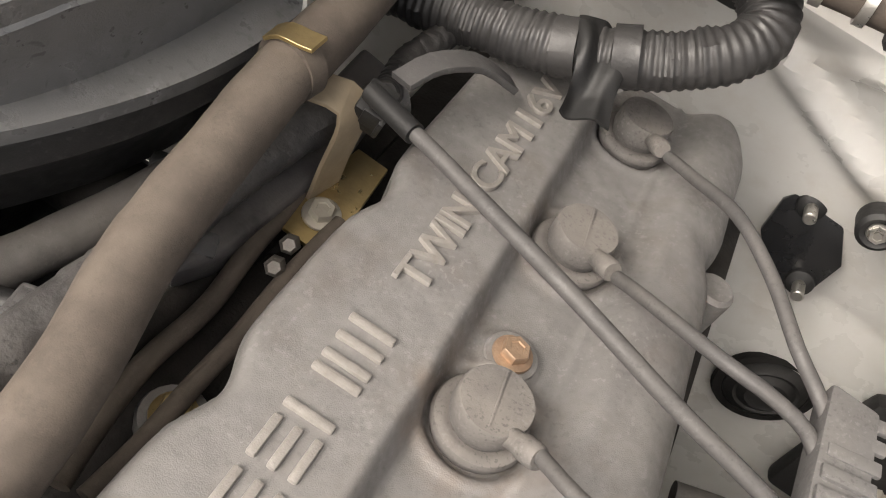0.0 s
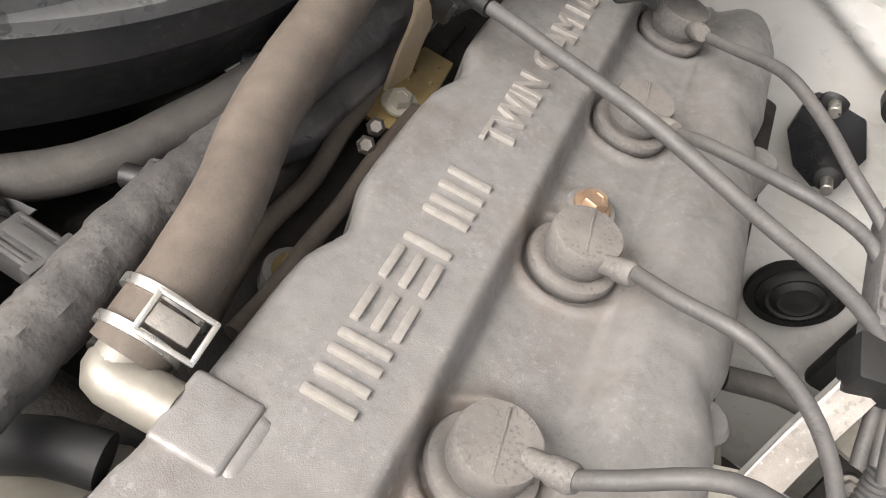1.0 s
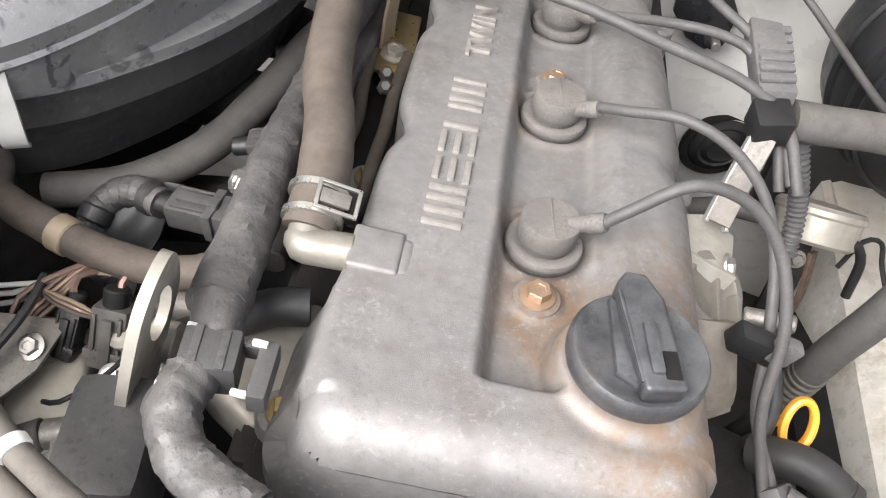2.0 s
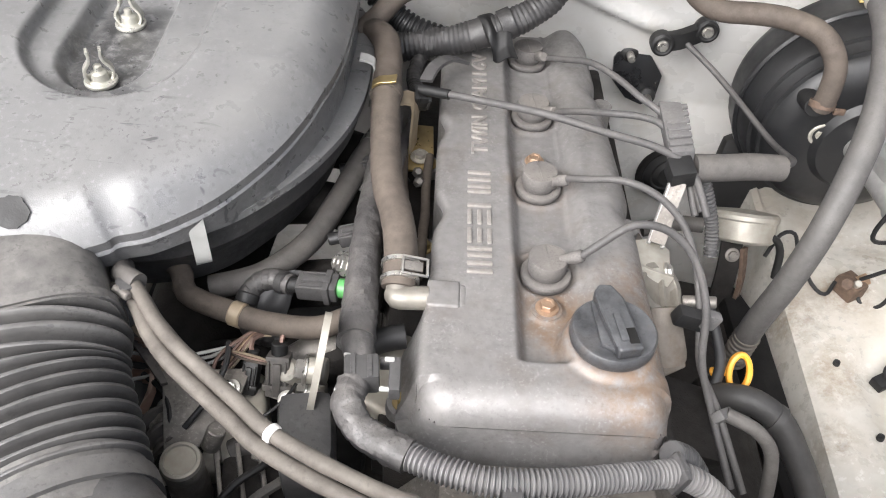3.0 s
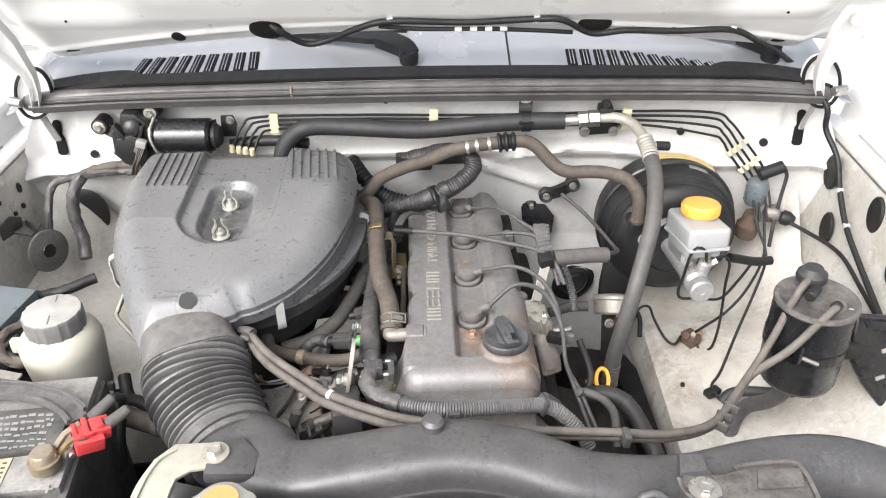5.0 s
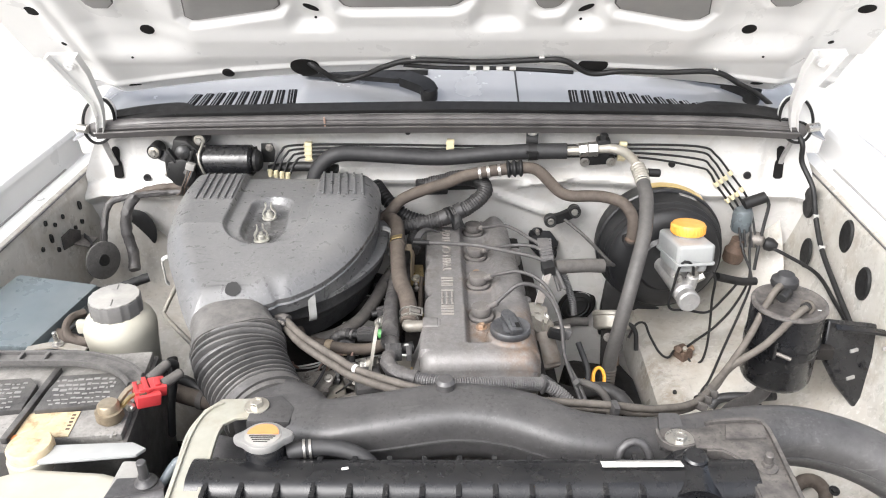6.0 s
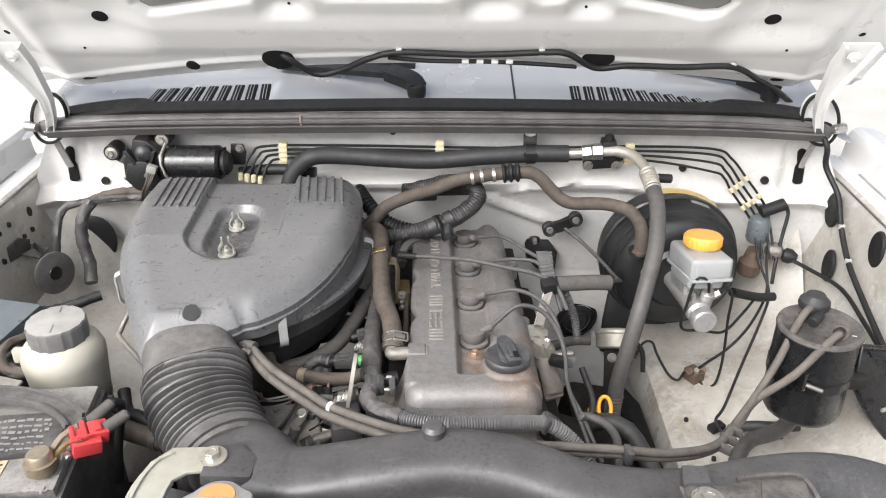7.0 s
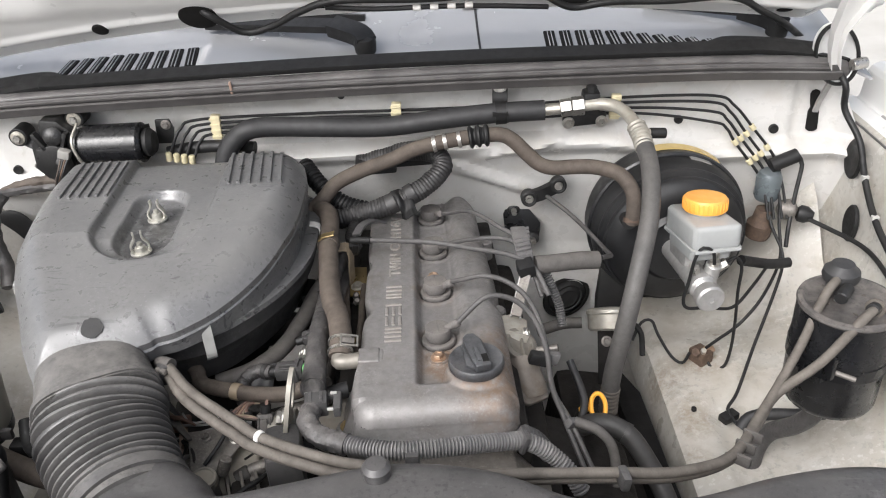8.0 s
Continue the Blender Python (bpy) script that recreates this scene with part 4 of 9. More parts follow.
def cover_outline():
    pts = []
    for k in range(10):                                   # front with its round corners, then up the right side
        a = radians(180 + 9 * k)
        pts.append((-0.0355 + 0.022 * math.cos(a), 0.022 + 0.022 * math.sin(a)))
    for k in range(30):
        pts.append((-0.0355 + 0.1125 * k / 30, 0.0))
    for k in range(10):
        a = radians(270 + 9 * k)
        pts.append((0.077 + 0.022 * math.cos(a), 0.022 + 0.022 * math.sin(a)))
    for k in range(80):
        v = 0.022 + 0.418 * k / 80
        pts.append((cover_edges(0.09, v)[1], v))
    for k in range(60):
        u = 0.088 - 0.141 * k / 60
        pts.append((u, cover_edges(u, 0.4)[2]))
    for k in range(80):
        v = 0.412 + (0.022 - 0.412) * k / 80
        pts.append((cover_edges(-0.06, v)[0], v))
    return pts


def flare(u, v):
    """How far the skirt spreads at the left front."""
    return 0.012 * (1 - step01(v, 0.06, 0.125)) * step01(-u, 0.030, 0.050)


bm = sheet(110, 260, cover_fn, (0, 0, -0.012))
ring_ = cover_outline()
loft([[eng(u + (0.015 - u) * 0.03, v + (0.22 - v) * 0.01, cover_h(u, v) - 0.003) for u, v in ring_], [eng(u, v, cover_h(u, v) - 0.0005) for u, v in ring_],
      [eng(u - flare(u, v) * 0.35, v, -0.016 + min(0.0, cover_h(u, v))) for u, v in ring_], [eng(u - flare(u, v), v - 0.004 * (1 - step01(v, 0.0, 0.05)), -0.040) for u, v in ring_], [eng(u - flare(u, v), v - 0.006 * (1 - step01(v, 0.0, 0.05)), -0.058) for u, v in ring_]], caps=False, into=bm)
loft([[eng(u - flare(u, v) + (u - 0.015) * 0.05, v + (v - 0.22) * 0.02, h) for u, v in ring_] for h in (-0.048, -0.050, -0.056, -0.058)], caps=False, into=bm)
cover = top("valve_cover", bm, "cast", "dusty grey cast-aluminium valve cover on the engine", "valve cover", angle=60)
# raised marks along the cover: plain bars where the maker's name stands, letters for the rest
WORD = ((0.0190, "|||"), (0.0045, "|"), (0.0170, "==="), (0.0170, "==="), (0.0190, "||"), (0.0200, "|||"))
v0 = 0.1080
for w, marks in WORD:
    bm = bmesh.new()
    for k in range(len(marks)):
        f = 0.5 if len(marks) == 1 else k / (len(marks) - 1)
        if marks[0] == "|":
            box((-0.0197, v0 + 0.0017 + f * (w - 0.0034), 0.0), (0.0175, 0.0032, 0.0036), 0.0009, into=bm)
        else:
            box((-0.0268 + 0.0142 * f, v0 + w / 2, 0.0), (0.0032, w - 0.002, 0.0036), 0.0009, into=bm)
    bmesh.ops.transform(bm, verts=bm.verts, matrix=ENG)
    part("raised_bar", bm, "cast_edge", cover, "raised cast bars, worn bright on top")
    v0 += w + 0.0026


def cast_word(word, v0, v1):
    """Raised letters that fill a stretch along the cover."""
    bm = text_mesh(word, 0.0182, 0.0013, Matrix.Identity(4))
    xs = [v.co.x for v in bm.verts]
    k = (v1 - v0) / (max(xs) - min(xs))
    bmesh.ops.transform(bm, verts=bm.verts, matrix=ENG @ pose(-0.0130, v0, 0.0005, 0, 0, 90) @ Matrix.Diagonal((k, 1, 1, 1)) @ Matrix.Translation((-min(xs), 0, 0)))
    part("lettering", bm, "cast_edge", cover, "raised cast lettering")


cast_word("TWIN", 0.2396, 0.2915)
cast_word("CAM", 0.3015, 0.3480)
cast_word("16V", 0.3560, 0.3925)
# breather boss
bm = box((-0.0070, 0.1955, 0.9192), (0.0215, 0.0235, 0.0300), 0.0022, (-2.3, 1.5, 2.2), seg=3)
box((0.0045, 0.1955, 0.9240), (0.0100, 0.0220, 0.0180), 0.0040, (-2.3, 24, 2.2), bm, 3)
part("breather_boss", bm, "cast", cover)
for u, v in ((0.0255, 0.247), (0.0255, 0.089)):
    part("bolt_washer", lathe([(0.0105, 0), (0.0102, 0.0012), (0.008, 0.0015)], eng(u, v, -0.0112), ENG_UP, 28), "cast", cover)
    bolt(eng(u, v, -0.0100), ENG_UP, 0.0056, "copper", cover, "coppery flange bolt", 1.42)
for u, v in ((-0.060, 0.172), (-0.064, 0.030), (-0.060, 0.275)):
    c = eng(u, v, -0.042)
    part("bolt_ear", lathe([(0.013, -0.02), (0.0125, 0.0), (0.0115, 0.002), (0.004, 0.002)], c, ENG_UP, 20), "cast", cover)
    bolt(c + ENG_UP * 0.002, ENG_UP, 0.0058, "gold", cover, "dull gold flange bolt", 1.45)
for v in (0.19, 0.355):
    part("bolt_ear", lathe([(0.010, -0.03), (0.010, -0.002), (0.008, 0.0)], eng(0.094, v, -0.022), ENG_UP, 16), "cast", cover)

# cylinder head and block below
bm = box(eng(0.016, 0.23, -0.085), (0.185, 0.46, 0.075), 0.006, (-2.3, 0, 2.2))
head = top("cylinder_head", bm, "engine_dark", "grimy cast cylinder head beneath the valve cover", "cylinder head")
part("front_cover", prism([(-0.075, -0.14), (0.11, -0.14), (0.115, 0.0), (0.08, 0.045), (-0.05, 0.045), (-0.08, 0.0)], 0.03, pose(0.05, 0.105, 0.84, 90, 0, 2)), "alloy", head)
part("side_lip", box(eng(-0.072, 0.23, -0.055), (0.018, 0.44, 0.012), 0.003, (-2.3, 0, 2.2)), "engine_dark", head)
bm = box((0.055, 0.34, 0.62), (0.24, 0.48, 0.36), 0.02, (-2.3, 0, 2.2))
top("engine_block", bm, "engine_dark", "dark grimy engine block deep in the bay", "engine block")

# oil filler cap
oc, up = eng(0.0615, 0.054, 0.003), ENG_UP
cap = hub("oil_filler_cap", oc, "dusty black plastic oil filler cap with a raised grip", "oil cap")
part("disc", lathe([(0.0230, -0.004), (0.0258, 0.0), (0.0270, 0.004), (0.0268, 0.0085), (0.0255, 0.0104), (0.0240, 0.0106), (0.0225, 0.0098), (0.001, 0.0100)], oc, up, 52), "cap_black", cap)
g = ENG @ pose(0.0615, 0.054, 0.0125, 0, 0, 99)          # local x runs along the grip to the rear
grip = part("grip", prism([(-0.0225, -0.0105), (0.0180, -0.0100), (0.0300, -0.0050), (0.0310, 0.0030), (0.0255, 0.0075), (0.0080, 0.0080), (-0.0235, 0.0050)], 0.0090, g, 0.0022, seg=3), "cap_black", cap, "raised grip across the cap")
part("flank", prism([(-0.0200, 0.0040), (0.0200, 0.0065), (0.0215, 0.0100), (-0.0130, 0.0125)], 0.0040, g, 0.0016), "cap_black", cap)
part("rib", box(g @ Vector((0.0, 0.0066, 0.0086)), (0.040, 0.0014, 0.0016), 0.0006, (-2.3, 0, 105)), "cap_black", grip)
part("rib", box(g @ Vector((-0.006, -0.0005, 0.0094)), (0.022, 0.0050, 0.0030), 0.0012, (-2.3, 0, 101)), "cap_black", grip)
# a thin dark slab paints the shade of the grip's hollow
part("recess", box(g @ Vector((-0.0130, -0.0058, 0.0086)), (0.0120, 0.0062, 0.0016), 0.0004, (-2.3, 0, 101)), "liner", grip)

# ignition leads: boot on the plug, elbow, cable
LEADS = (
    [(0.068, 0.487, 0.931), (0.080, 0.472, 0.940), (0.099, 0.445, 0.956), (0.118, 0.420, 0.960), (0.134, 0.396, 0.960), (0.154, 0.377, 0.955), (0.168, 0.345, 0.945), (0.182, 0.31, 0.92)],
    [(0.073, 0.402, 0.934), (0.084, 0.391, 0.944), (0.112, 0.374, 0.957), (0.135, 0.371, 0.958), (0.152, 0.366, 0.954), (0.166, 0.340, 0.944), (0.178, 0.31, 0.915)],
    [(0.078, 0.316, 0.937), (0.092, 0.306, 0.946), (0.114, 0.297, 0.955), (0.138, 0.289, 0.951), (0.158, 0.276, 0.938), (0.170, 0.257, 0.918), (0.176, 0.232, 0.893), (0.179, 0.205, 0.868), (0.195, 0.18, 0.845), (0.215, 0.14, 0.81)],
    [(0.080, 0.231, 0.938), (0.092, 0.232, 0.952), (0.114, 0.238, 0.968), (0.140, 0.240, 0.962), (0.160, 0.233, 0.943), (0.172, 0.217, 0.915), (0.176, 0.199, 0.880), (0.188, 0.180, 0.850), (0.205, 0.14, 0.815)],
)
for v, pts in zip(PLUGS, LEADS):
    c = eng(0.027, v, -0.0140)
    b = hub("ignition_lead", c, "grey rubber plug boot with its ignition lead on the valve cover", "ignition lead", group="ignition leads")
    part("sealing_ring", lathe([(0.0168, -0.002), (0.0178, 0.001), (0.0180, 0.0028), (0.0172, 0.0044), (0.0155, 0.0052), (0.0134, 0.0050), (0.0119, 0.0044)], c, ENG_UP, 36), "boot", b)
    cap = part("boot", lathe([(0.0118, 0), (0.0120, 0.006), (0.0130, 0.0072), (0.0135, 0.009), (0.0135, 0.0172), (0.0130, 0.0184), (0.001, 0.0187)], c, ENG_UP, 36), "boot", b)
    p = Vector(pts[0])
    d = (Vector(pts[1]) - p).normalized()
    flat = Vector((d.x, d.y, d.z * 0.4)).normalized()
    s = c + ENG_UP * 0.0118 + flat * 0.010
    part("elbow", lathe([(0.0038, 0), (0.0038, 0.007), (0.0045, 0.0085), (0.0045, 0.0150), (0.0038, 0.0165)], s, p + d * 0.006 - s, 18), "boot", b)
    part("cable", sweep([p] + pts[1:], 0.0028, 12), "wire", b)
    part("mould_line", box(c + ENG_UP * 0.0187, (0.0008, 0.022, 0.0008), 0.0002, (0, 0, 10)), "boot", cap)
bm = sweep([(-0.034, 0.390, 0.953), (-0.010, 0.381, 0.957), (0.015, 0.369, 0.962), (0.057, 0.350, 0.969), (0.102, 0.339, 0.965), (0.145, 0.334, 0.957), (0.170, 0.325, 0.945), (0.185, 0.305, 0.92)], 0.0030, 12)
cl = top("coil_lead", bm, "wire", "grey coil lead crossing over the valve cover", "ignition lead")

part("end_boot", sweep([(-0.040, 0.393, 0.952), (-0.028, 0.388, 0.954), (-0.016, 0.383, 0.956)], 0.0042, 14), "black", cl)

# lead holder and its bracket
h = hub("lead_holder", (0.163, 0.345, 0.935), "grey ribbed plastic lead holder on a steel bracket", "cable holder")
bm = prism([(-0.0095, -0.030), (0.0095, -0.030), (0.0095, 0.026), (-0.0075, 0.030)], 0.014, pose(0.160, 0.362, 0.947, 4, -8, 4), 0.002)
part("body", bm, "holder", h)
for k in range(6):
    part("rib", box((0.1595 + 0.0004 * k, 0.339 + 0.0088 * k, 0.9610), (0.0175, 0.0052, 0.0024), 0.0008, (4, -8, 6)), "holder", h)
part("clip", box((0.161, 0.324, 0.945), (0.0185, 0.018, 0.017), 0.002, (10, -8, 10)), "black", h)
part("clip_slot", box((0.160, 0.3165, 0.946), (0.004, 0.004, 0.009), 0.001, (10, -8, 10)), "conduit", h)
part("bracket_arm", strip([(0.160, 0.318, 0.940), (0.153, 0.300, 0.925), (0.146, 0.280, 0.912)], 0.0125, 0.0022, (1, -0.4, 0)), "alloy", h)
part("arm_fold", strip([(0.1545, 0.3195, 0.938), (0.1475, 0.3015, 0.923), (0.1405, 0.2815, 0.910)], 0.005, 0.0018, (0.3, 0.2, 1)), "alloy_bright", h)
part("arm_fold", strip([(0.1645, 0.3165, 0.937), (0.1575, 0.2985, 0.922), (0.1505, 0.2785, 0.909)], 0.005, 0.0018, (0.3, 0.2, 1)), "alloy_bright", h)
part("bracket_foot", prism([(-0.016, -0.014), (0.014, -0.016), (0.018, 0.010), (0.004, 0.018), (-0.014, 0.012)], 0.003, pose(0.142, 0.272, 0.903, 12, 18, 10), 0.001), "bracket", h)
part("bracket_lip", strip([(0.126, 0.262, 0.903), (0.140, 0.256, 0.901), (0.156, 0.256, 0.895)], 0.014, 0.0025, (0, 0.2, 1)), "bracket", h)
bolt((0.155, 0.266, 0.898), (1, -0.2, 0.5), 0.0045, "steel", h)
bm = sweep([(0.172, 0.333, 0.943), (0.195, 0.338, 0.941), (0.222, 0.346, 0.938), (0.246, 0.352, 0.934)], 0.0105, 16)
top("lead_sleeve", bm, "hose_grey", "grey rubber sleeve on the coil lead", "sleeve")
bm = sweep([(0.182, 0.340, 0.935), (0.191, 0.331, 0.915), (0.199, 0.323, 0.893), (0.202, 0.312, 0.872)], 0.0050, 14, ribs=(0.0030, 0.0006))
top("corrugated_conduit", bm, "conduit_dark", "thin dark grey corrugated conduit beside the engine", "conduit")
th = hub("outlet_housing", (0.150, 0.240, 0.845), "pale stained alloy outlet housing beside the valve cover", "housing")
part("cup", lathe([(0.0100, -0.024), (0.0165, -0.018), (0.0185, -0.006), (0.0190, 0.0), (0.0200, 0.0015), (0.0195, 0.0040), (0.0150, 0.0050), (0.0130, 0.0035), (0.004, 0.003)], (0.1475, 0.2520, 0.8930), (0.42, -0.30, 0.86), 34), "elbow", th)
part("rib", box((0.1500, 0.2480, 0.8955), (0.0024, 0.026, 0.006), 0.0010, (18, 24, 12)), "elbow", th)
part("rib", box((0.1590, 0.2450, 0.8880), (0.0040, 0.016, 0.016), 0.0012, (18, 24, 12)), "elbow", th)
part("throat", sweep([(0.150, 0.246, 0.884), (0.152, 0.235, 0.870), (0.156, 0.228, 0.860), (0.158, 0.222, 0.850)], 0.0170, 22, rough=0.0016), "sandy_casting", th, "brown stained casting")
part("flange", prism([(-0.024, -0.012), (0.0, -0.020), (0.024, -0.010), (0.026, 0.010), (0.0, 0.020), (-0.022, 0.014)], 0.007, pose(0.150, 0.222, 0.856, 24, 20, 15), 0.002, seg=3), "sandy_casting", th)
bolt((0.138, 0.226, 0.868), (0.3, -0.2, 0.9), 0.0045, "rust", th)
# second clip lower down the leads
k = hub("lead_clip", (0.165, 0.222, 0.885), "grey plastic clip gathering the leads on a small plate", "cable clip")
part("clip", box((0.168, 0.224, 0.896), (0.026, 0.011, 0.013), 0.002, (0, 20, 5)), "black", k)
part("band", box((0.180, 0.222, 0.898), (0.012, 0.008, 0.014), 0.002, (0, 20, 5)), "holder", k)
part("band", box((0.196, 0.178, 0.848), (0.018, 0.008, 0.010), 0.002, (20, 30, 40)), "holder", k)

# breather hose over the rocker side
pts = [(-0.110, 0.478, 0.941), (-0.090, 0.474, 0.952), (-0.074, 0.450, 0.958), (-0.0675, 0.41, 0.957), (-0.0650, 0.372, 0.9545), (-0.0610, 0.336, 0.9480), (-0.0545, 0.292, 0.9420), (-0.0445, 0.260, 0.9395), (-0.0385, 0.233, 0.9365), (-0.0365, 0.214, 0.9325), (-0.0365, 0.202, 0.9275)]
bm = sweep(pts, 0.0116, 22, step=0.005, rough=0.0006)
bh = top("breather_hose", bm, "hose", "dusty brown rubber breather hose with spring clamps", "hose")
c, ax = Vector((-0.0366, 0.2120, 0.9318)), Vector((0.04, -0.95, -0.30))
for h0 in (-0.0075, 0.0045):
    part("hose_clamp", lathe([(0.0120, h0), (0.0132, h0), (0.0132, h0 + 0.003), (0.0120, h0 + 0.003)], c, ax, 32), "steel", bh, "bright steel spring clamp")
zc = Vector((0.31, -0.50, 0.81))
zc = (zc - ax.normalized() * zc.dot(ax.normalized())).normalized()
xc = ax.normalized().cross(zc)
xc = xc if xc.x > 0 else -xc
q = Matrix((xc, zc.cross(xc), zc)).transposed().to_4x4()
q.translation = c + zc * 0.0141 + xc * 0.006
bm = bmesh.new()
for dx, dy, sx, sy in ((-0.0085, 0, 0.0018, 0.0125), (0.0085, 0, 0.0018, 0.0135), (0, 0.006, 0.0185, 0.0017), (0, -0.006, 0.0185, 0.0017)):
    b2 = box((dx, dy, 0), (sx, sy, 0.002), 0.0006)
    bmesh.ops.transform(b2, verts=b2.verts, matrix=q)
    merge(b2, bm)
bmesh.ops.remove_doubles(bm, verts=bm.verts, dist=1e-5)
part("clamp_loop", bm, "steel", bh)
part("clamp_tongue", box(q @ Vector((-0.001, 0, -0.0006)), (0.013, 0.0065, 0.002), 0.0006, [math.degrees(k) for k in q.to_euler()]), "alloy", bh)
c = Vector((-0.0652, 0.378, 0.9555))
bm = lathe([(0.0119, -0.004), (0.0128, -0.004), (0.0128, 0.004), (0.0119, 0.004)], c, (-0.1, -1, 0), 32)
part("hose_clamp", bm, "hose", bh)
part("clamp_ear", strip([c + Vector((-0.0108, 0, 0.0078)), c + Vector((-0.0055, 0, 0.0124)), c + Vector((0.002, 0, 0.0138)), c + Vector((0.008, 0, 0.0153))], 0.0095, 0.0016, (0, 1, 0.05)), "gold", bh, "gold passivated clamp ear")
bm = rod((-0.0365, 0.2080, 0.9300), (-0.0368, 0.1945, 0.9252), 0.0088, 26, 0.0080, 0.0014)
sweep([(-0.0378, 0.1985, 0.9262), (-0.0366, 0.1955, 0.9262), (-0.0300, 0.1953, 0.9266), (-0.0160, 0.1958, 0.9272)], 0.0080, 26, step=0.002, into=bm)
top("breather_pipe", bm, "elbow", "silver metal breather elbow into the valve cover", "pipe")
bm = sweep([(-0.060, 0.174, 0.893), (-0.045, 0.180, 0.899), (-0.03, 0.184, 0.900)], 0.0085, 16)
top("vacuum_pipe", bm, "black_hose", "short black pipe under the breather elbow", "pipe")

# harness down the rocker side, taped, into a connector and the front conduit
pts = [(-0.040, 0.430, 0.925), (-0.058, 0.40, 0.918), (-0.066, 0.35, 0.915), (-0.066, 0.30, 0.917), (-0.064, 0.25, 0.924), (-0.061, 0.20, 0.925), (-0.058, 0.155, 0.928)]
bm = sweep(pts, (0.008, 0.0122), 20, rough=0.0012, wrap=(0.013, 0.0007))
hn = top("wiring_harness", bm, "tape", "taped grey wiring harness along the engine", "wiring harness")
bm = box((-0.051, 0.131, 0.929), (0.021, 0.018, 0.017), 0.002, (0, 0, 8))
cn = part("connector", bm, "base_grey", hn, "dusty black plastic connector")
for k in range(2):
    part("rib", box((-0.056 + 0.010 * k, 0.131, 0.9374), (0.0030, 0.016, 0.0016), 0.0003, (0, 0, 8)), "duct", cn)
part("cable_neck", sweep([(-0.0575, 0.158, 0.928), (-0.0555, 0.149, 0.929), (-0.052, 0.138, 0.929)], (0.0112, 0.0085), 18, rough=0.001), "tape", hn)
part("tab", box((-0.031, 0.129, 0.930), (0.007, 0.024, 0.011), 0.0015, (0, 0, 4)), "duct", cn)
part("tab_arm", box((-0.036, 0.139, 0.930), (0.010, 0.004, 0.008), 0.001, (0, 0, 4)), "duct", cn)
for at in ((-0.060, 0.140, 0.934), (-0.062, 0.116, 0.932), (-0.036, 0.118, 0.934), (-0.035, 0.138, 0.936)):
    part("pin", box(at, (0.006, 0.0025, 0.0025), 0.0008), "clip_grey", cn, "pale plastic latch")
bm = sweep([(-0.055, 0.124, 0.929), (-0.056, 0.108, 0.929), (-0.046, 0.094, 0.926), (-0.030, 0.086, 0.925), (-0.018, 0.081, 0.925)], 0.0096, 20, rough=0.0014, wrap=(0.008, 0.0008))
part("taped_bend", bm, "tape", hn)
bm = sweep([(-0.020, 0.082, 0.925), (0.0, 0.074, 0.927), (0.030, 0.068, 0.928), (0.070, 0.073, 0.925), (0.105, 0.084, 0.917), (0.136, 0.094, 0.909)], 0.0074, 18, ribs=(0.0030, 0.0011))
cd = top("corrugated_conduit", bm, "conduit", "light grey corrugated conduit across the engine front", "conduit")
part("lower_run", sweep([(0.136, 0.094, 0.909), (0.150, 0.094, 0.902), (0.163, 0.092, 0.892), (0.178, 0.085, 0.878), (0.19, 0.075, 0.86)], 0.0074, 16, ribs=(0.0034, 0.0010)), "conduit", cd)
part("strap", box((0.137, 0.094, 0.909), (0.006, 0.020, 0.020), 0.004, (0, 20, 15)), "duct", cd)
part("strap", box((0.040, 0.062, 0.917), (0.012, 0.012, 0.030), 0.002), "duct", cd)
part("branch", sweep([(0.139, 0.112, 0.90), (0.152, 0.118, 0.885), (0.165, 0.122, 0.862)], 0.008, 14, ribs=(0.005, 0.0009)), "duct", cd)

# gold bracket, pink tab and lifting plate on the rocker side
b = hub("gold_bracket", (-0.037, 0.385, 0.885), "gold passivated bracket with a bolt beside the cover", "bracket")
part("plate", prism([(-0.010, -0.016), (0.010, -0.016), (0.012, 0.004), (0.008, 0.036), (-0.008, 0.036), (-0.012, 0.004)], 0.003, pose(-0.038, 0.378, 0.893, 8, 0, -2), 0.0008), "gold", b)
bolt((-0.037, 0.376, 0.896), (0, -0.1, 1), 0.0055, "silver", b)
part("tab", strip([(-0.060, 0.386, 0.945), (-0.048, 0.391, 0.944), (-0.043, 0.392, 0.936), (-0.044, 0.389, 0.912), (-0.044, 0.386, 0.895)], 0.016, 0.002, (0.25, 1, 0)), "tan_joint", b, "tan-stained steel tab")
b = hub("lifting_plate", (-0.079, 0.140, 0.88), "bare steel engine lifting plate standing on edge", "lifting plate")
def ring_plate(outer, inner, thick, m):
    """A plate with an eye: outer and inner outlines of equal count."""
    loops = [[m @ Vector((*p, h)) for p in poly] for poly, h in ((outer, 0.0008), (outer, thick - 0.0008), (outer, thick), (inner, thick), (inner, 0.0), (outer, 0.0), (outer, 0.0008))]
    bm = loft(loops, caps=False)
    bmesh.ops.remove_doubles(bm, verts=bm.verts, dist=1e-6)
    return bm


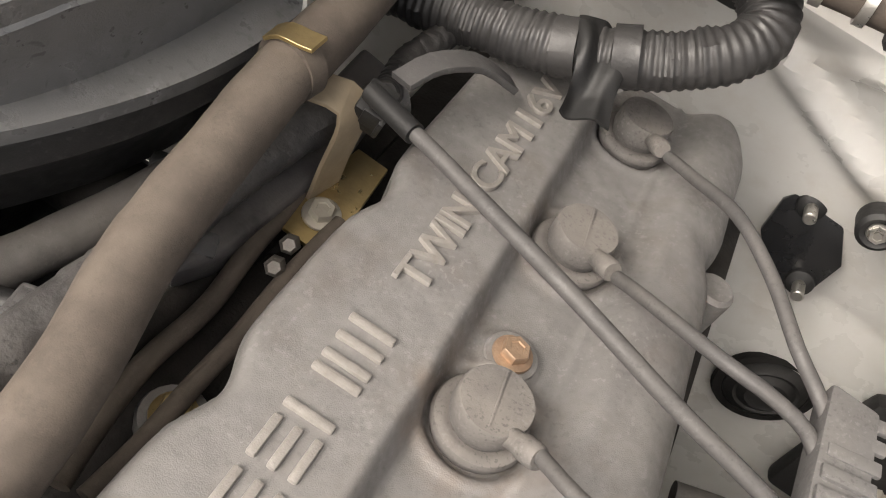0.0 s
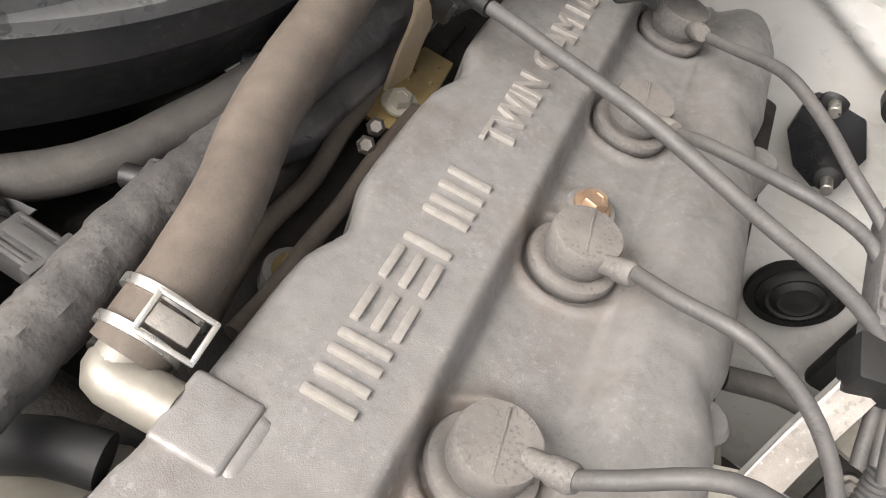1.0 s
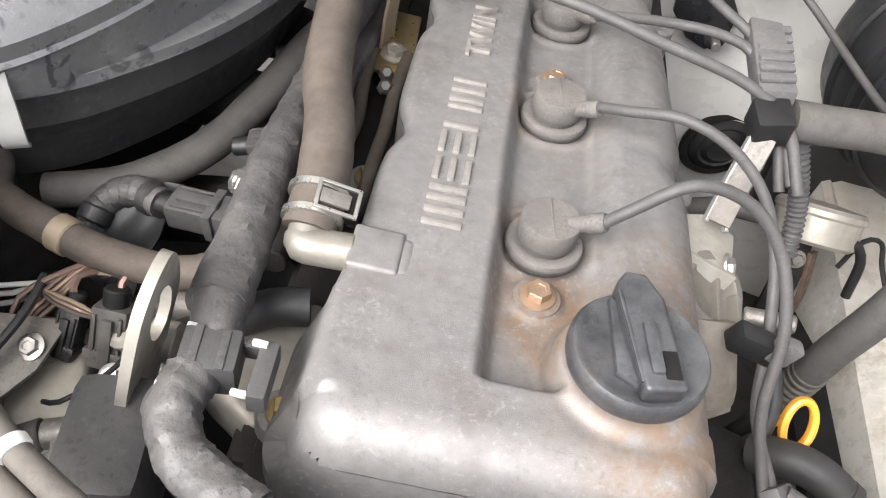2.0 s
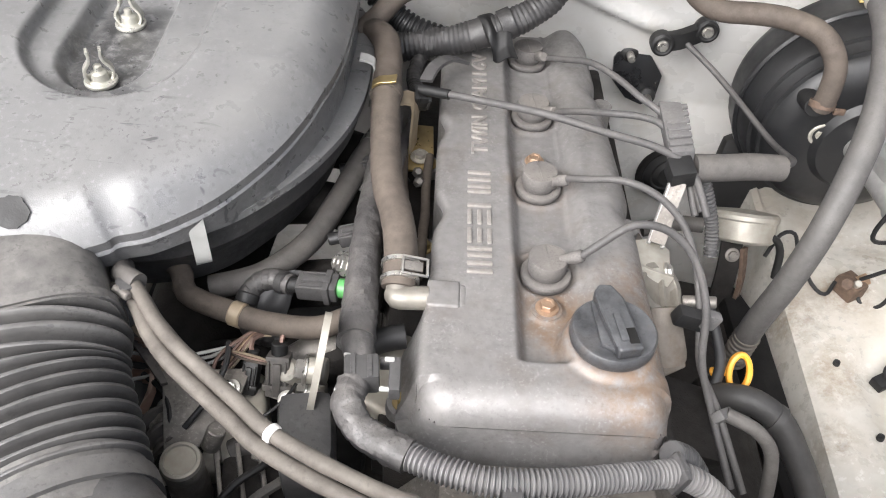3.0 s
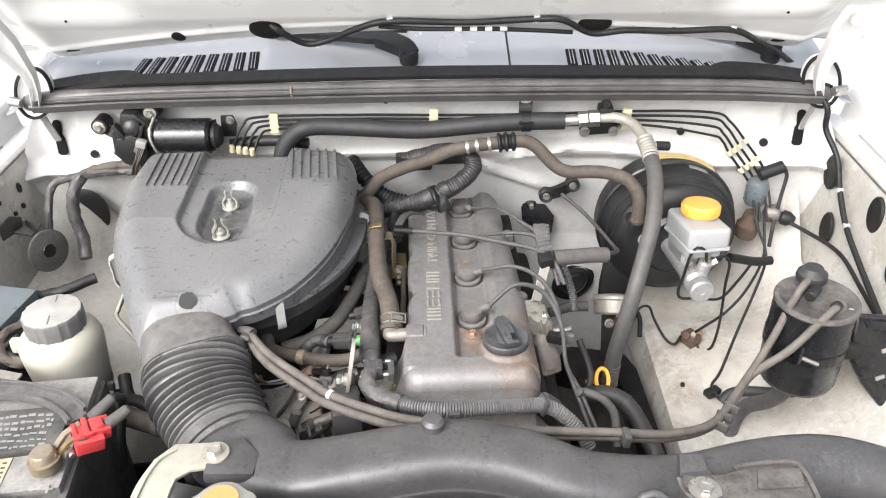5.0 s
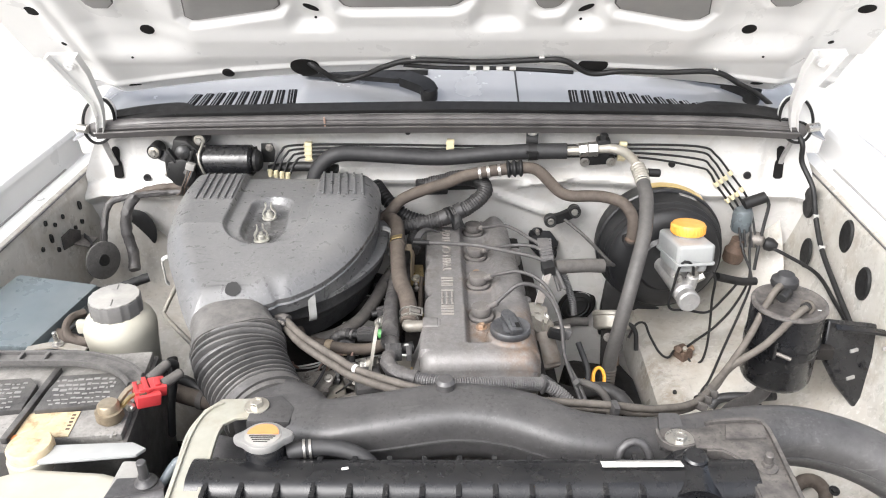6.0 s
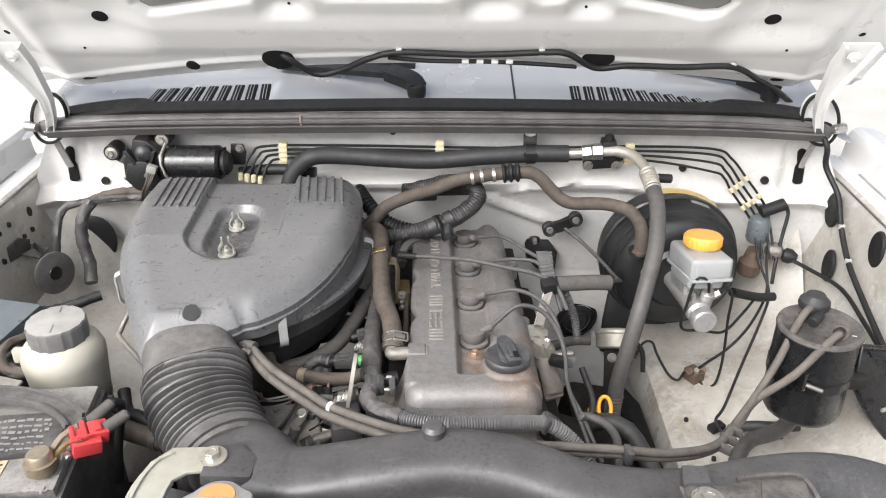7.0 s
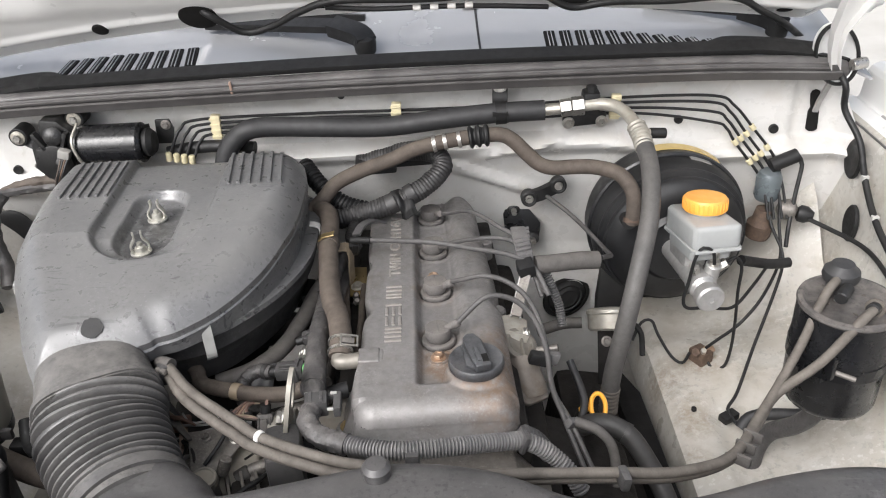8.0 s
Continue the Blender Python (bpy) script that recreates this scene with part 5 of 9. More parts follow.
out = closed_curve([(0.1547, 0.9555), (0.162, 0.939), (0.1640, 0.922), (0.1580, 0.905), (0.150, 0.880), (0.140, 0.845), (0.112, 0.850), (0.114, 0.905), (0.1235, 0.944), (0.133, 0.9565), (0.1455, 0.9600)], 4)
n_ = len(out)
hole = [np.array((0.1455 + 0.0100 * math.cos(a) - 0.003 * math.sin(a), 0.9290 + 0.0165 * math.sin(a))) for a in (math.pi / 2 - 0.5 - 2 * math.pi * i / n_ for i in range(n_))]
LIFT = Matrix(((-0.02, 0.18, 1, -0.0780 - 0.18 * 0.94 + 0.02 * 0.145), (1, 0, 0.02, 0), (0, 1, -0.18, 0), (0, 0, 0, 1)))
part("plate", ring_plate(out, hole, 0.0042, LIFT), "bracket", b, angle=50)
for at, r in (((-0.0925, 0.158, 0.889), 0.0070), ((-0.0945, 0.157, 0.864), 0.0065)):
    part("spacer", rod(Vector(at) + Vector((0.014, 0, 0)), at, r * 1.3, 18), "bracket", b)
    bolt(at, (-1, -0.1, 0.25), r, "steel", b)

# intake manifold under the air cleaner: plenum and runners
mf = hub("intake_manifold", (-0.13, 0.28, 0.80), "grimy cast intake manifold beneath the air cleaner", "manifold")
part("plenum", sweep([(-0.205, 0.20, 0.80), (-0.205, 0.28, 0.81), (-0.20, 0.36, 0.82), (-0.19, 0.46, 0.825)], 0.040, 20), "engine_dark", mf)
for v in (0.185, 0.26, 0.335, 0.41):
    part("runner", sweep([(-0.185, v + 0.02, 0.815 + 0.03 * (v > 0.3)), (-0.120, v + 0.016, 0.838 + 0.02 * (v > 0.3)), (-0.075, v + 0.012, 0.850), (-0.03, v + 0.012, 0.85)], 0.019, 16), "engine_dark", mf)
part("flange", box((-0.045, 0.30, 0.852), (0.014, 0.36, 0.05), 0.003, (0, 0, 2)), "engine_dark", mf)
bm = prism([(-0.066, 0.146), (-0.036, 0.128), (-0.018, 0.150), (-0.016, 0.190), (-0.030, 0.198), (-0.064, 0.180)], 0.030, pose(0, 0, 0.858, 0, 0, 0), 0.006, seg=3)
part("water_neck", bm, "bracket", mf, "pale dusty casting")
bm = rod((-0.058, 0.215, 0.884), (-0.052, 0.435, 0.878), 0.0075, 16)
fr = top("fuel_rail", bm, "engine_dark", "dark fuel rail with injectors", "fuel rail")
for y in (0.235, 0.30, 0.365, 0.42):
    part("injector", rod((-0.056, y, 0.880), (-0.040, y, 0.862), 0.0075, 14), "black", fr)

# rubber sleeve, rods and small fittings between the breather hose and the cover
bm = prism([(-0.0600, 0.312), (-0.0520, 0.330), (-0.0470, 0.405), (-0.0560, 0.468), (-0.0800, 0.470), (-0.0740, 0.400), (-0.0670, 0.335)], 0.016, pose(0, 0, 0.889, -1, 4, 0), 0.004, seg=3)
sv = top("rail_cover", bm, "peeling", "flat grey rail cover with flaking dark patches", "cover")
part("end_clip", box((-0.062, 0.331, 0.895), (0.012, 0.010, 0.022), 0.002, (20, 10, 30)), "duct", sv)
bm = sweep([(-0.050, 0.392, 0.893), (-0.049, 0.352, 0.893), (-0.044, 0.316, 0.893), (-0.045, 0.286, 0.893), (-0.042, 0.262, 0.893), (-0.037, 0.239, 0.893)], 0.0042, 12)
top("metal_pipe", bm, "hose", "thin brown metal pipe along the cover's edge", "pipe")
bm = sweep([(-0.029, 0.378, 0.896), (-0.029, 0.340, 0.896), (-0.027, 0.310, 0.896), (-0.027, 0.290, 0.896), (-0.026, 0.261, 0.896), (-0.027, 0.240, 0.896)], 0.0038, 12)
top("metal_pipe", bm, "hose", "thin dusty brown rod along the cover's edge", "pipe")
for at in ((-0.038, 0.357, 0.895), (-0.036, 0.345, 0.895)):
    top("nut", lathe([(0.0042, 0), (0.0042, 0.007), (0.0026, 0.009)], at, (0.2, -0.6, 0.7), 6), "alloy", "small dull nut beside the cover", "nut")
bm = strip([(-0.006, 0.462, 0.936), (-0.020, 0.448, 0.947), (-0.031, 0.428, 0.951), (-0.0365, 0.411, 0.948)], 0.0110, 0.0030, (0.75, -0.65, 0.1))
top("wiring_clip", bm, "duct", "curved grey plastic clip beside the cover", "clip")

# green-faced connector and other plugs on the left of the head
def connector(at, d, size, mat, label, green=False):
    d = Vector(d).normalized()
    at = Vector(at)
    x, y, z = basis(d)
    m = Matrix((x, y, z)).transposed().to_4x4()
    m.translation = at
    w, l = size
    t = hub("electrical_connector", at, label, "connector")
    for nm, c, sz, bv in (("shell", (0, 0, 0), (w, w * 0.8, l), 0.002), ("collar", (0, 0, l * 0.25), (w * 1.2, w * 0.95, l * 0.16), 0.001), ("latch", (0, w * 0.45, 0), (w * 0.35, w * 0.2, l * 0.7), 0.001),
                          ("rib", (w * 0.35, w * 0.42, -l * 0.1), (w * 0.10, w * 0.12, l * 0.6), 0.0005), ("rib", (-w * 0.35, w * 0.42, -l * 0.1), (w * 0.10, w * 0.12, l * 0.6), 0.0005)):
        b2 = box(c, sz, bv)
        bmesh.ops.transform(b2, verts=b2.verts, matrix=m)
        part(nm, b2, mat, t)
    part("wire_boot", rod(at - d * (l * 0.5 - 0.001), at - d * (l * 0.5 + 0.008), w * 0.34, 14), "black", t)
    if green:
        part("seal", rod(at + d * l * 0.5, at + d * (l * 0.5 + 0.008), w * 0.42, 18), "green", t, "green rubber seal")
    return t


connector((-0.097, 0.230, 0.890), (1, -0.08, 0.10), (0.017, 0.030), "duct", "grey-black connector with a green seal", True)
connector((-0.133, 0.163, 0.868), (-0.1, -0.6, -0.8), (0.0115, 0.024), "gear_black", "oily black sensor connector among the wiring")
connector((-0.114, 0.166, 0.870), (0.0, -0.5, -0.85), (0.0165, 0.030), "bracket_black", "dusty brown-black sensor connector among the wiring")
connector((-0.078, 0.275, 0.900), (1, 0.2, 0.2), (0.014, 0.022), "duct", "black injector connector with a green seal", True)
connector((-0.082, 0.355, 0.900), (1, 0.2, 0.2), (0.014, 0.022), "duct", "dusty black injector connector beside the rail")
for at in ((-0.083, 0.250, 0.895), (-0.078, 0.240, 0.905), (-0.070, 0.262, 0.905)):
    bolt(at, (-0.8, -0.3, 0.5), 0.006, "steel", None, "bare steel bolt on the engine's intake side")
bm = sweep([(-0.117, 0.231, 0.888), (-0.132, 0.237, 0.886), (-0.146, 0.232, 0.880), (-0.150, 0.218, 0.870), (-0.140, 0.206, 0.862), (-0.12, 0.205, 0.858)], 0.0075, 18, rough=0.0008, wrap=(0.006, 0.0009))
wbr = top("wiring_branch", bm, "tape", "taped wiring branch to a sensor", "wiring")
for a, b in (((-0.1205, 0.2325, 0.8876), (-0.1270, 0.2350, 0.8866)), ((-0.1480, 0.2290, 0.8780), (-0.1500, 0.2220, 0.8730)), ((-0.1440, 0.2105, 0.8650), (-0.1380, 0.2058, 0.8615))):
    part("tape_band", rod(a, b, 0.0086, 18, edge=0.0012), "black_tape", wbr, "shiny black tape band")


def rag_fn(u, v):
    p = Vector((-0.140, 0.240, 0.890)).lerp(Vector((-0.112, 0.246, 0.888)), u).lerp(Vector((-0.150, 0.205, 0.862)).lerp(Vector((-0.122, 0.222, 0.862)), u), v)
    return p + Vector((0, 0, 0.004 * noise.noise(Vector((u * 3, v * 3, 8)))))


top("rubber_flap", sheet(10, 12, rag_fn, (0, 0.001, -0.0015)), "black_hose", "thin black rubber flap over the wiring", "rubber flap")
for k, (mat, dz, end) in enumerate((("dull_copper", 0.0, (-0.150, 0.150, 0.86)), ("dull_copper", 0.003, (-0.158, 0.155, 0.862)), ("print_grey", -0.003, (-0.215, 0.150, 0.87)), ("print_grey", 0.001, (-0.225, 0.17, 0.875)))):
    bm = sweep([(-0.108, 0.200, 0.878 + dz), (-0.125, 0.194, 0.884 + dz), (-0.140, 0.183, 0.883 + dz), (-0.150 - 0.006 * k, 0.168, 0.876 + dz), end], 0.0013, 6)
    top("thin_wire", bm, mat, "thin bare-looking wire running to a sensor", "wire")
for k, (a, b2, c) in enumerate((((-0.132, 0.172, 0.882), (-0.133, 0.180, 0.888), (-0.118, 0.197, 0.880)), ((-0.113, 0.176, 0.886), (-0.112, 0.186, 0.892), (-0.100, 0.204, 0.884)))):
    top("thin_wire", sweep([a, b2, c], 0.0018, 6), "dull_copper", "short brown wires into a sensor plug", "wire")

# pipe ends, brackets and castings in the gap beside the bellows
for k, (y, z, l) in enumerate(((0.184, 0.871, 0.030), (0.173, 0.868, 0.028), (0.162, 0.862, 0.024))):
    pe = top("metal_pipe", rod((-0.232, y, z), (-0.232 + l + 0.006, y, z - 0.002), 0.0040, 14), "dull_copper", "dull pinkish metal pipe end beneath the air cleaner", "pipe", group="pipe ends")
    part("nipple", rod((-0.232 + l, y, z - 0.002), (-0.226 + l, y, z - 0.0023), 0.0052, 14), "dull_copper", pe)
bm = strip([(-0.198, 0.158, 0.872), (-0.196, 0.146, 0.866), (-0.203, 0.138, 0.852)], 0.006, 0.003, (0, 0.4, 1))
top("pipe_bracket", bm, "pink", "bent pinkish metal strip beside the pipes", "bracket")
bm = prism([(-0.030, 0.022), (0.028, 0.026), (0.022, 0.002), (0.0, -0.030), (-0.020, -0.034)], 0.003, pose(-0.158, 0.138, 0.868, 14, 4, 6), 0.0008)
tb = top("triangular_bracket", bm, "alloy", "grimy triangular steel bracket plate", "bracket")
bolt((-0.171, 0.151, 0.874), (-0.05, -0.2, 1), 0.0042, "alloy", tb)
part("web", box((-0.150, 0.128, 0.856), (0.004, 0.050, 0.024), 0.001, (14, 0, 20)), "alloy", tb)
bm = sweep([(-0.118, 0.165, 0.84), (-0.112, 0.185, 0.852), (-0.100, 0.196, 0.858), (-0.080, 0.200, 0.860)], 0.011, 18, rough=0.001)
top("metal_pipe", bm, "alloy", "grimy metal coolant pipe into the head", "pipe")
bm = sweep([(-0.235, 0.205, 0.880), (-0.215, 0.185, 0.862), (-0.205, 0.150, 0.845), (-0.210, 0.12, 0.83)], 0.009, 16)
top("coolant_hose", bm, "black_hose", "black hose dropping behind the bellows", "hose")
bm = lathe([(0.010, 0), (0.0105, 0.010), (0.0085, 0.014), (0.0085, 0.022), (0.006, 0.024)], (-0.104, 0.172, 0.856), (-0.2, -0.3, 1), 20)
sn = top("sensor", bm, "bracket", "small metal sensor screwed in the casting", "sensor")
part("hex", lathe([(0.0095, 0.004), (0.0095, 0.011)], (-0.104, 0.172, 0.856), (-0.2, -0.3, 1), 6), "gold", sn)
bm = rod((-0.124, 0.120, 0.857), (-0.100, 0.127, 0.862), 0.007, 16)
cl = top("coolant_fitting", bm, "alloy", "grimy alloy fitting with a hose stub", "fitting")
part("flange", box((-0.098, 0.128, 0.862), (0.005, 0.024, 0.020), 0.002, (0, 10, 18)), "alloy", cl)
part("stub", rod((-0.124, 0.120, 0.857), (-0.136, 0.114, 0.853), 0.008, 16), "hose_grey", cl)

# hoses below the air cleaner
bm = sweep([(-0.072, 0.395, 0.905), (-0.084, 0.36, 0.900), (-0.098, 0.318, 0.890), (-0.114, 0.278, 0.884), (-0.142, 0.246, 0.880), (-0.178, 0.233, 0.875)], 0.0095, 16, rough=0.0004)
ch = top("coolant_hose", bm, "hose_grey", "dusty grey-brown coolant hose curving under the air cleaner", "hose")
BM2 = sweep([(-0.225, 0.25, 0.898), (-0.195, 0.228, 0.898), (-0.1853, 0.2107, 0.893), (-0.148, 0.1965, 0.893), (-0.1224, 0.1914, 0.892), (-0.0912, 0.191, 0.892), (-0.0736, 0.200, 0.893)], 0.0080, 16, rough=0.0006)
part("hose_clamp", lathe([(0.0098, -0.003), (0.0108, -0.003), (0.0108, 0.003), (0.0098, 0.003)], (-0.0765, 0.380, 0.903), (0.25, 0.95, 0.12), 22), "steel", ch, "bright spring clamp")
hb = top("coolant_hose", BM2, "hose", "dusty brown coolant hose with a pale joint", "hose")
part("joint", rod((-0.151, 0.1975, 0.893), (-0.142, 0.1948, 0.893), 0.0090, 18), "tan_joint", hb)
# twin hoses from the air cleaner across the engine front to the canister
for dx, dy, dz, r, lab in ((0.0, 0.0, 0.0, 0.0047, "dusty grey-brown vacuum hose across the engine front"), (-0.0042, -0.0074, -0.005, 0.0049, "second grey-brown vacuum hose pressed against its twin")):
    o = Vector((dx, dy, dz))
    pts = [(-0.1968, 0.1661, 0.957), (-0.1869, 0.1558, 0.955), (-0.1740, 0.1403, 0.953), (-0.1563, 0.1241, 0.950), (-0.1355, 0.1096, 0.946), (-0.1133, 0.0937, 0.943), (-0.0934, 0.0792, 0.941), (-0.052, 0.060, 0.939), (-0.010, 0.047, 0.936),
           (0.06, 0.036, 0.932), (0.120, 0.034, 0.931), (0.205, 0.041, 0.920), (0.266, 0.053, 0.905), (0.322, 0.082, 0.891), (0.365, 0.137, 0.882), (0.395, 0.172, 0.890)]
    ease = (0.35, 0.5, 0.75, 0.95) + (1.0,) * 7 + (0.92,) * 5
    pts = [Vector(q) + (o if k > 0.9 else Vector((dx * k, dy * k, -0.0105 + 0.006 * k)) if dx else o) * (k if k >= 0.9 else 1.0) for q, k in zip(pts, ease)]
    if dx:                                          # on the right the twin lies lower and behind
        pts[10:14] = [q + Vector((0.002, 0.0085, -0.003)) for q in pts[10:14]]
    if dx == 0:
        pts += [Vector((0.425, 0.205, 0.910)), Vector((0.446, 0.226, 0.942)), Vector((0.462, 0.240, 0.960)), Vector((0.470, 0.247, 0.962))]
    else:
        pts += [Vector((0.436, 0.182, 0.908)), Vector((0.468, 0.194, 0.938)), Vector((0.486, 0.204, 0.950)), Vector((0.496, 0.211, 0.950))]
    vh = top("vacuum_hose", sweep(pts, r, 14, rough=0.0003), "hose_dust", lab, "hose", group="twin vacuum hoses")
    if dx == 0:
        part("tape_band", rod((-0.0945, 0.0800, 0.9412), (-0.0905, 0.0772, 0.9410), 0.0057, 16), "white_label", vh, "white tape band")
        part("strap", box((0.216, 0.036, 0.918), (0.008, 0.018, 0.015), 0.003, (0, 8, 8)), "duct", vh)
    else:
        part("strap", box((0.330, 0.080, 0.888), (0.004, 0.019, 0.0125), 0.003, (0, 0, 50)), "hose_grey", vh)
    for at in ((0.352, 0.112, 0.884), (0.340, 0.097, 0.886)):
        if dx == 0:
            part("clip", box(at, (0.003, 0.0185, 0.012), 0.002, (0, 0, 50)), "hose_grey", vh)
bm = sweep([(-0.212, 0.190, 0.940), (-0.206, 0.176, 0.950), (-0.198, 0.168, 0.956), (-0.190, 0.163, 0.957)], 0.0064, 16)
hj = top("hose_joint", bm, "hose_grey", "grey hose joint under the air cleaner", "hose fitting")
part("clamp", box((-0.197, 0.160, 0.953), (0.010, 0.012, 0.014), 0.002, (0, 0, 30)), "duct", hj)
part("screw", rod((-0.203, 0.158, 0.957), (-0.192, 0.152, 0.957), 0.003, 10), "alloy", hj)

# small lidded body low on the left
t = hub("idle_valve", (-0.160, 0.095, 0.83), "grimy alloy valve with a round dusty lid", "valve")
part("body", lathe([(0.0125, 0), (0.0132, 0.02), (0.0122, 0.043), (0.0130, 0.045), (0.0130, 0.052), (0.0118, 0.054), (0.001, 0.0542)], (-0.159, 0.094, 0.828), (0.05, -0.1, 1), 30), "alloy", t)
part("lid_ring", lathe([(0.0118, 0.0525), (0.0128, 0.0545), (0.0120, 0.0570), (0.0100, 0.0575), (0.0092, 0.0562), (0.001, 0.0562)], (-0.159, 0.094, 0.828), (0.05, -0.1, 1), 30), "bracket", t)
part("corrugated_neck", sweep([(-0.164, 0.104, 0.850), (-0.178, 0.118, 0.852), (-0.192, 0.132, 0.855)], 0.013, 18, ribs=(0.012, 0.0025)), "hose_grey", t)
part("lug", rod((-0.146, 0.108, 0.868), (-0.140, 0.112, 0.884), 0.006, 14), "alloy", t)
ac_ = hub("alloy_casting", (-0.115, 0.09, 0.83), "grimy ribbed alloy casting low beside the engine", "casting")
part("body", prism([(-0.03, -0.03), (0.03, -0.02), (0.028, 0.035), (-0.02, 0.03)], 0.02, pose(-0.115, 0.088, 0.832, 10, 8, 20), 0.005), "engine_dark", ac_)
for k in range(4):
    part("rib", box((-0.137 + 0.013 * k, 0.088 + 0.004 * k, 0.853), (0.003, 0.052, 0.012), 0.001, (10, 8, 20)), "alloy", ac_)
bolt((-0.118, 0.112, 0.853), (0, -0.1, 1), 0.0045, "alloy", ac_)
part("cable", sweep([(-0.14, 0.06, 0.862), (-0.125, 0.085, 0.866), (-0.108, 0.102, 0.866), (-0.10, 0.128, 0.858)], 0.0026, 8), "black", ac_)
part("cable", sweep([(-0.125, 0.055, 0.858), (-0.112, 0.078, 0.862), (-0.095, 0.095, 0.862), (-0.085, 0.125, 0.85)], 0.0034, 8), "hose_grey", ac_)
bm = box((-0.082, 0.105, 0.885), (0.034, 0.05, 0.05), 0.008, (0, 0, 10))
top("relay_box", bm, "duct", "dusty black plastic box beside the engine", "relay box")
for k, (a_, b_, c_, d_, mat) in enumerate((((-0.205, 0.158, 0.868), (-0.185, 0.142, 0.872), (-0.176, 0.120, 0.866), (-0.182, 0.095, 0.850), "black"), ((-0.150, 0.180, 0.882), (-0.147, 0.160, 0.884), (-0.152, 0.138, 0.880), (-0.166, 0.120, 0.868), "black_hose"),
                                           ((-0.205, 0.190, 0.872), (-0.192, 0.172, 0.876), (-0.176, 0.168, 0.880), (-0.150, 0.176, 0.882), "clip_grey"), ((-0.098, 0.150, 0.884), (-0.104, 0.138, 0.882), (-0.118, 0.128, 0.874), (-0.130, 0.132, 0.862), "black"))):
    top("thin_wire", sweep([a_, b_, c_, d_], 0.0021 if k < 2 else 0.0012, 8), mat, "thin cable hanging in the gap beside the engine", "wire")
for k, mat in enumerate(("dull_copper", "copper", "dull_copper", "tan_joint")):
    q = 0.0028 * k
    top("thin_wire", sweep([(-0.1225, 0.196 - q, 0.884), (-0.133, 0.191 - q, 0.886), (-0.142, 0.180 - q, 0.884 - q), (-0.152 - 0.4 * q, 0.165 - q, 0.876 - 1.5 * q)], 0.0011, 6), mat, "thin copper-coloured wire arching in the gap", "wire", group="copper-coloured wires")
for k in range(3):
    top("thin_wire", sweep([(-0.150, 0.174, 0.880), (-0.138, 0.1705 - 0.002 * k, 0.884), (-0.126, 0.168 - 0.002 * k, 0.884), (-0.117, 0.166, 0.880)], 0.0010, 6), ("tan_joint", "dull_copper", "hose")[k], "thin wire into the sensor connector", "wire", group="sensor wires")
sp = hub("stay_bracket", (-0.205, 0.168, 0.86), "folded triangular steel stay beside the bellows", "bracket")
part("web", prism([(-0.026, 0.022), (-0.012, 0.012), (0.016, -0.026), (0.012, -0.028), (-0.018, 0.004)], 0.003, pose(-0.199, 0.172, 0.874, -6, 4, 0), 0.0008), "bracket_black", sp)
part("flange", strip([(-0.222, 0.189, 0.876), (-0.205, 0.172, 0.875), (-0.184, 0.146, 0.872)], 0.007, 0.002, (0.6, 0.6, 0.5)), "tan_joint", sp, "bare worn flange")
for k in range(3):
    part("wire_wrap", sweep([(-0.216 + 0.004 * k, 0.180 - 0.003 * k, 0.878), (-0.204 + 0.003 * k, 0.174 - 0.002 * k, 0.882), (-0.188 + 0.002 * k, 0.169 - 0.002 * k, 0.878)], 0.0013, 6), "dull_copper", sp)
gc = hub("intake_casting", (-0.150, 0.150, 0.84), "grimy grey intake casting deep in the gap", "casting")
part("body", prism([(-0.040, -0.034), (0.010, -0.040), (0.042, -0.014), (0.040, 0.030), (0.0, 0.036), (-0.034, 0.020)], 0.022, pose(-0.158, 0.140, 0.832, 8, -6, 12), 0.006, seg=3), "bracket", gc, "dull grey casting")
part("boss", lathe([(0.011, 0), (0.0115, 0.010), (0.009, 0.013), (0.001, 0.0132)], (-0.146, 0.163, 0.852), (0.1, -0.3, 1), 20), "alloy", gc)
part("boss", lathe([(0.0075, 0), (0.0078, 0.012), (0.006, 0.014), (0.001, 0.0142)], (-0.182, 0.128, 0.852), (-0.2, -0.3, 1), 18), "alloy", gc)
for k in range(3):
    part("rib", box((-0.178 + 0.010 * k, 0.126 + 0.003 * k, 0.856), (0.0022, 0.034, 0.008), 0.0008, (8, -6, 12)), "bracket", gc)
for at in ((-0.142, 0.150, 0.872), (-0.104, 0.145, 0.872)):
    bolt(at, (-0.1, -0.4, 0.9), 0.0042, "steel", None, "bare steel bolt on the engine's intake side")


# ---- air cleaner ----
LID = closed_curve([(-0.398, 0.522), (-0.26, 0.530), (-0.130, 0.527), (-0.100, 0.480), (-0.094, 0.40), (-0.098, 0.332), (-0.117, 0.272), (-0.150, 0.222), (-0.185, 0.193),
                    (-0.207, 0.184), (-0.216, 0.177), (-0.262, 0.158), (-0.306, 0.140), (-0.329, 0.166), (-0.354, 0.218), (-0.386, 0.290), (-0.409, 0.40), (-0.414, 0.48)])


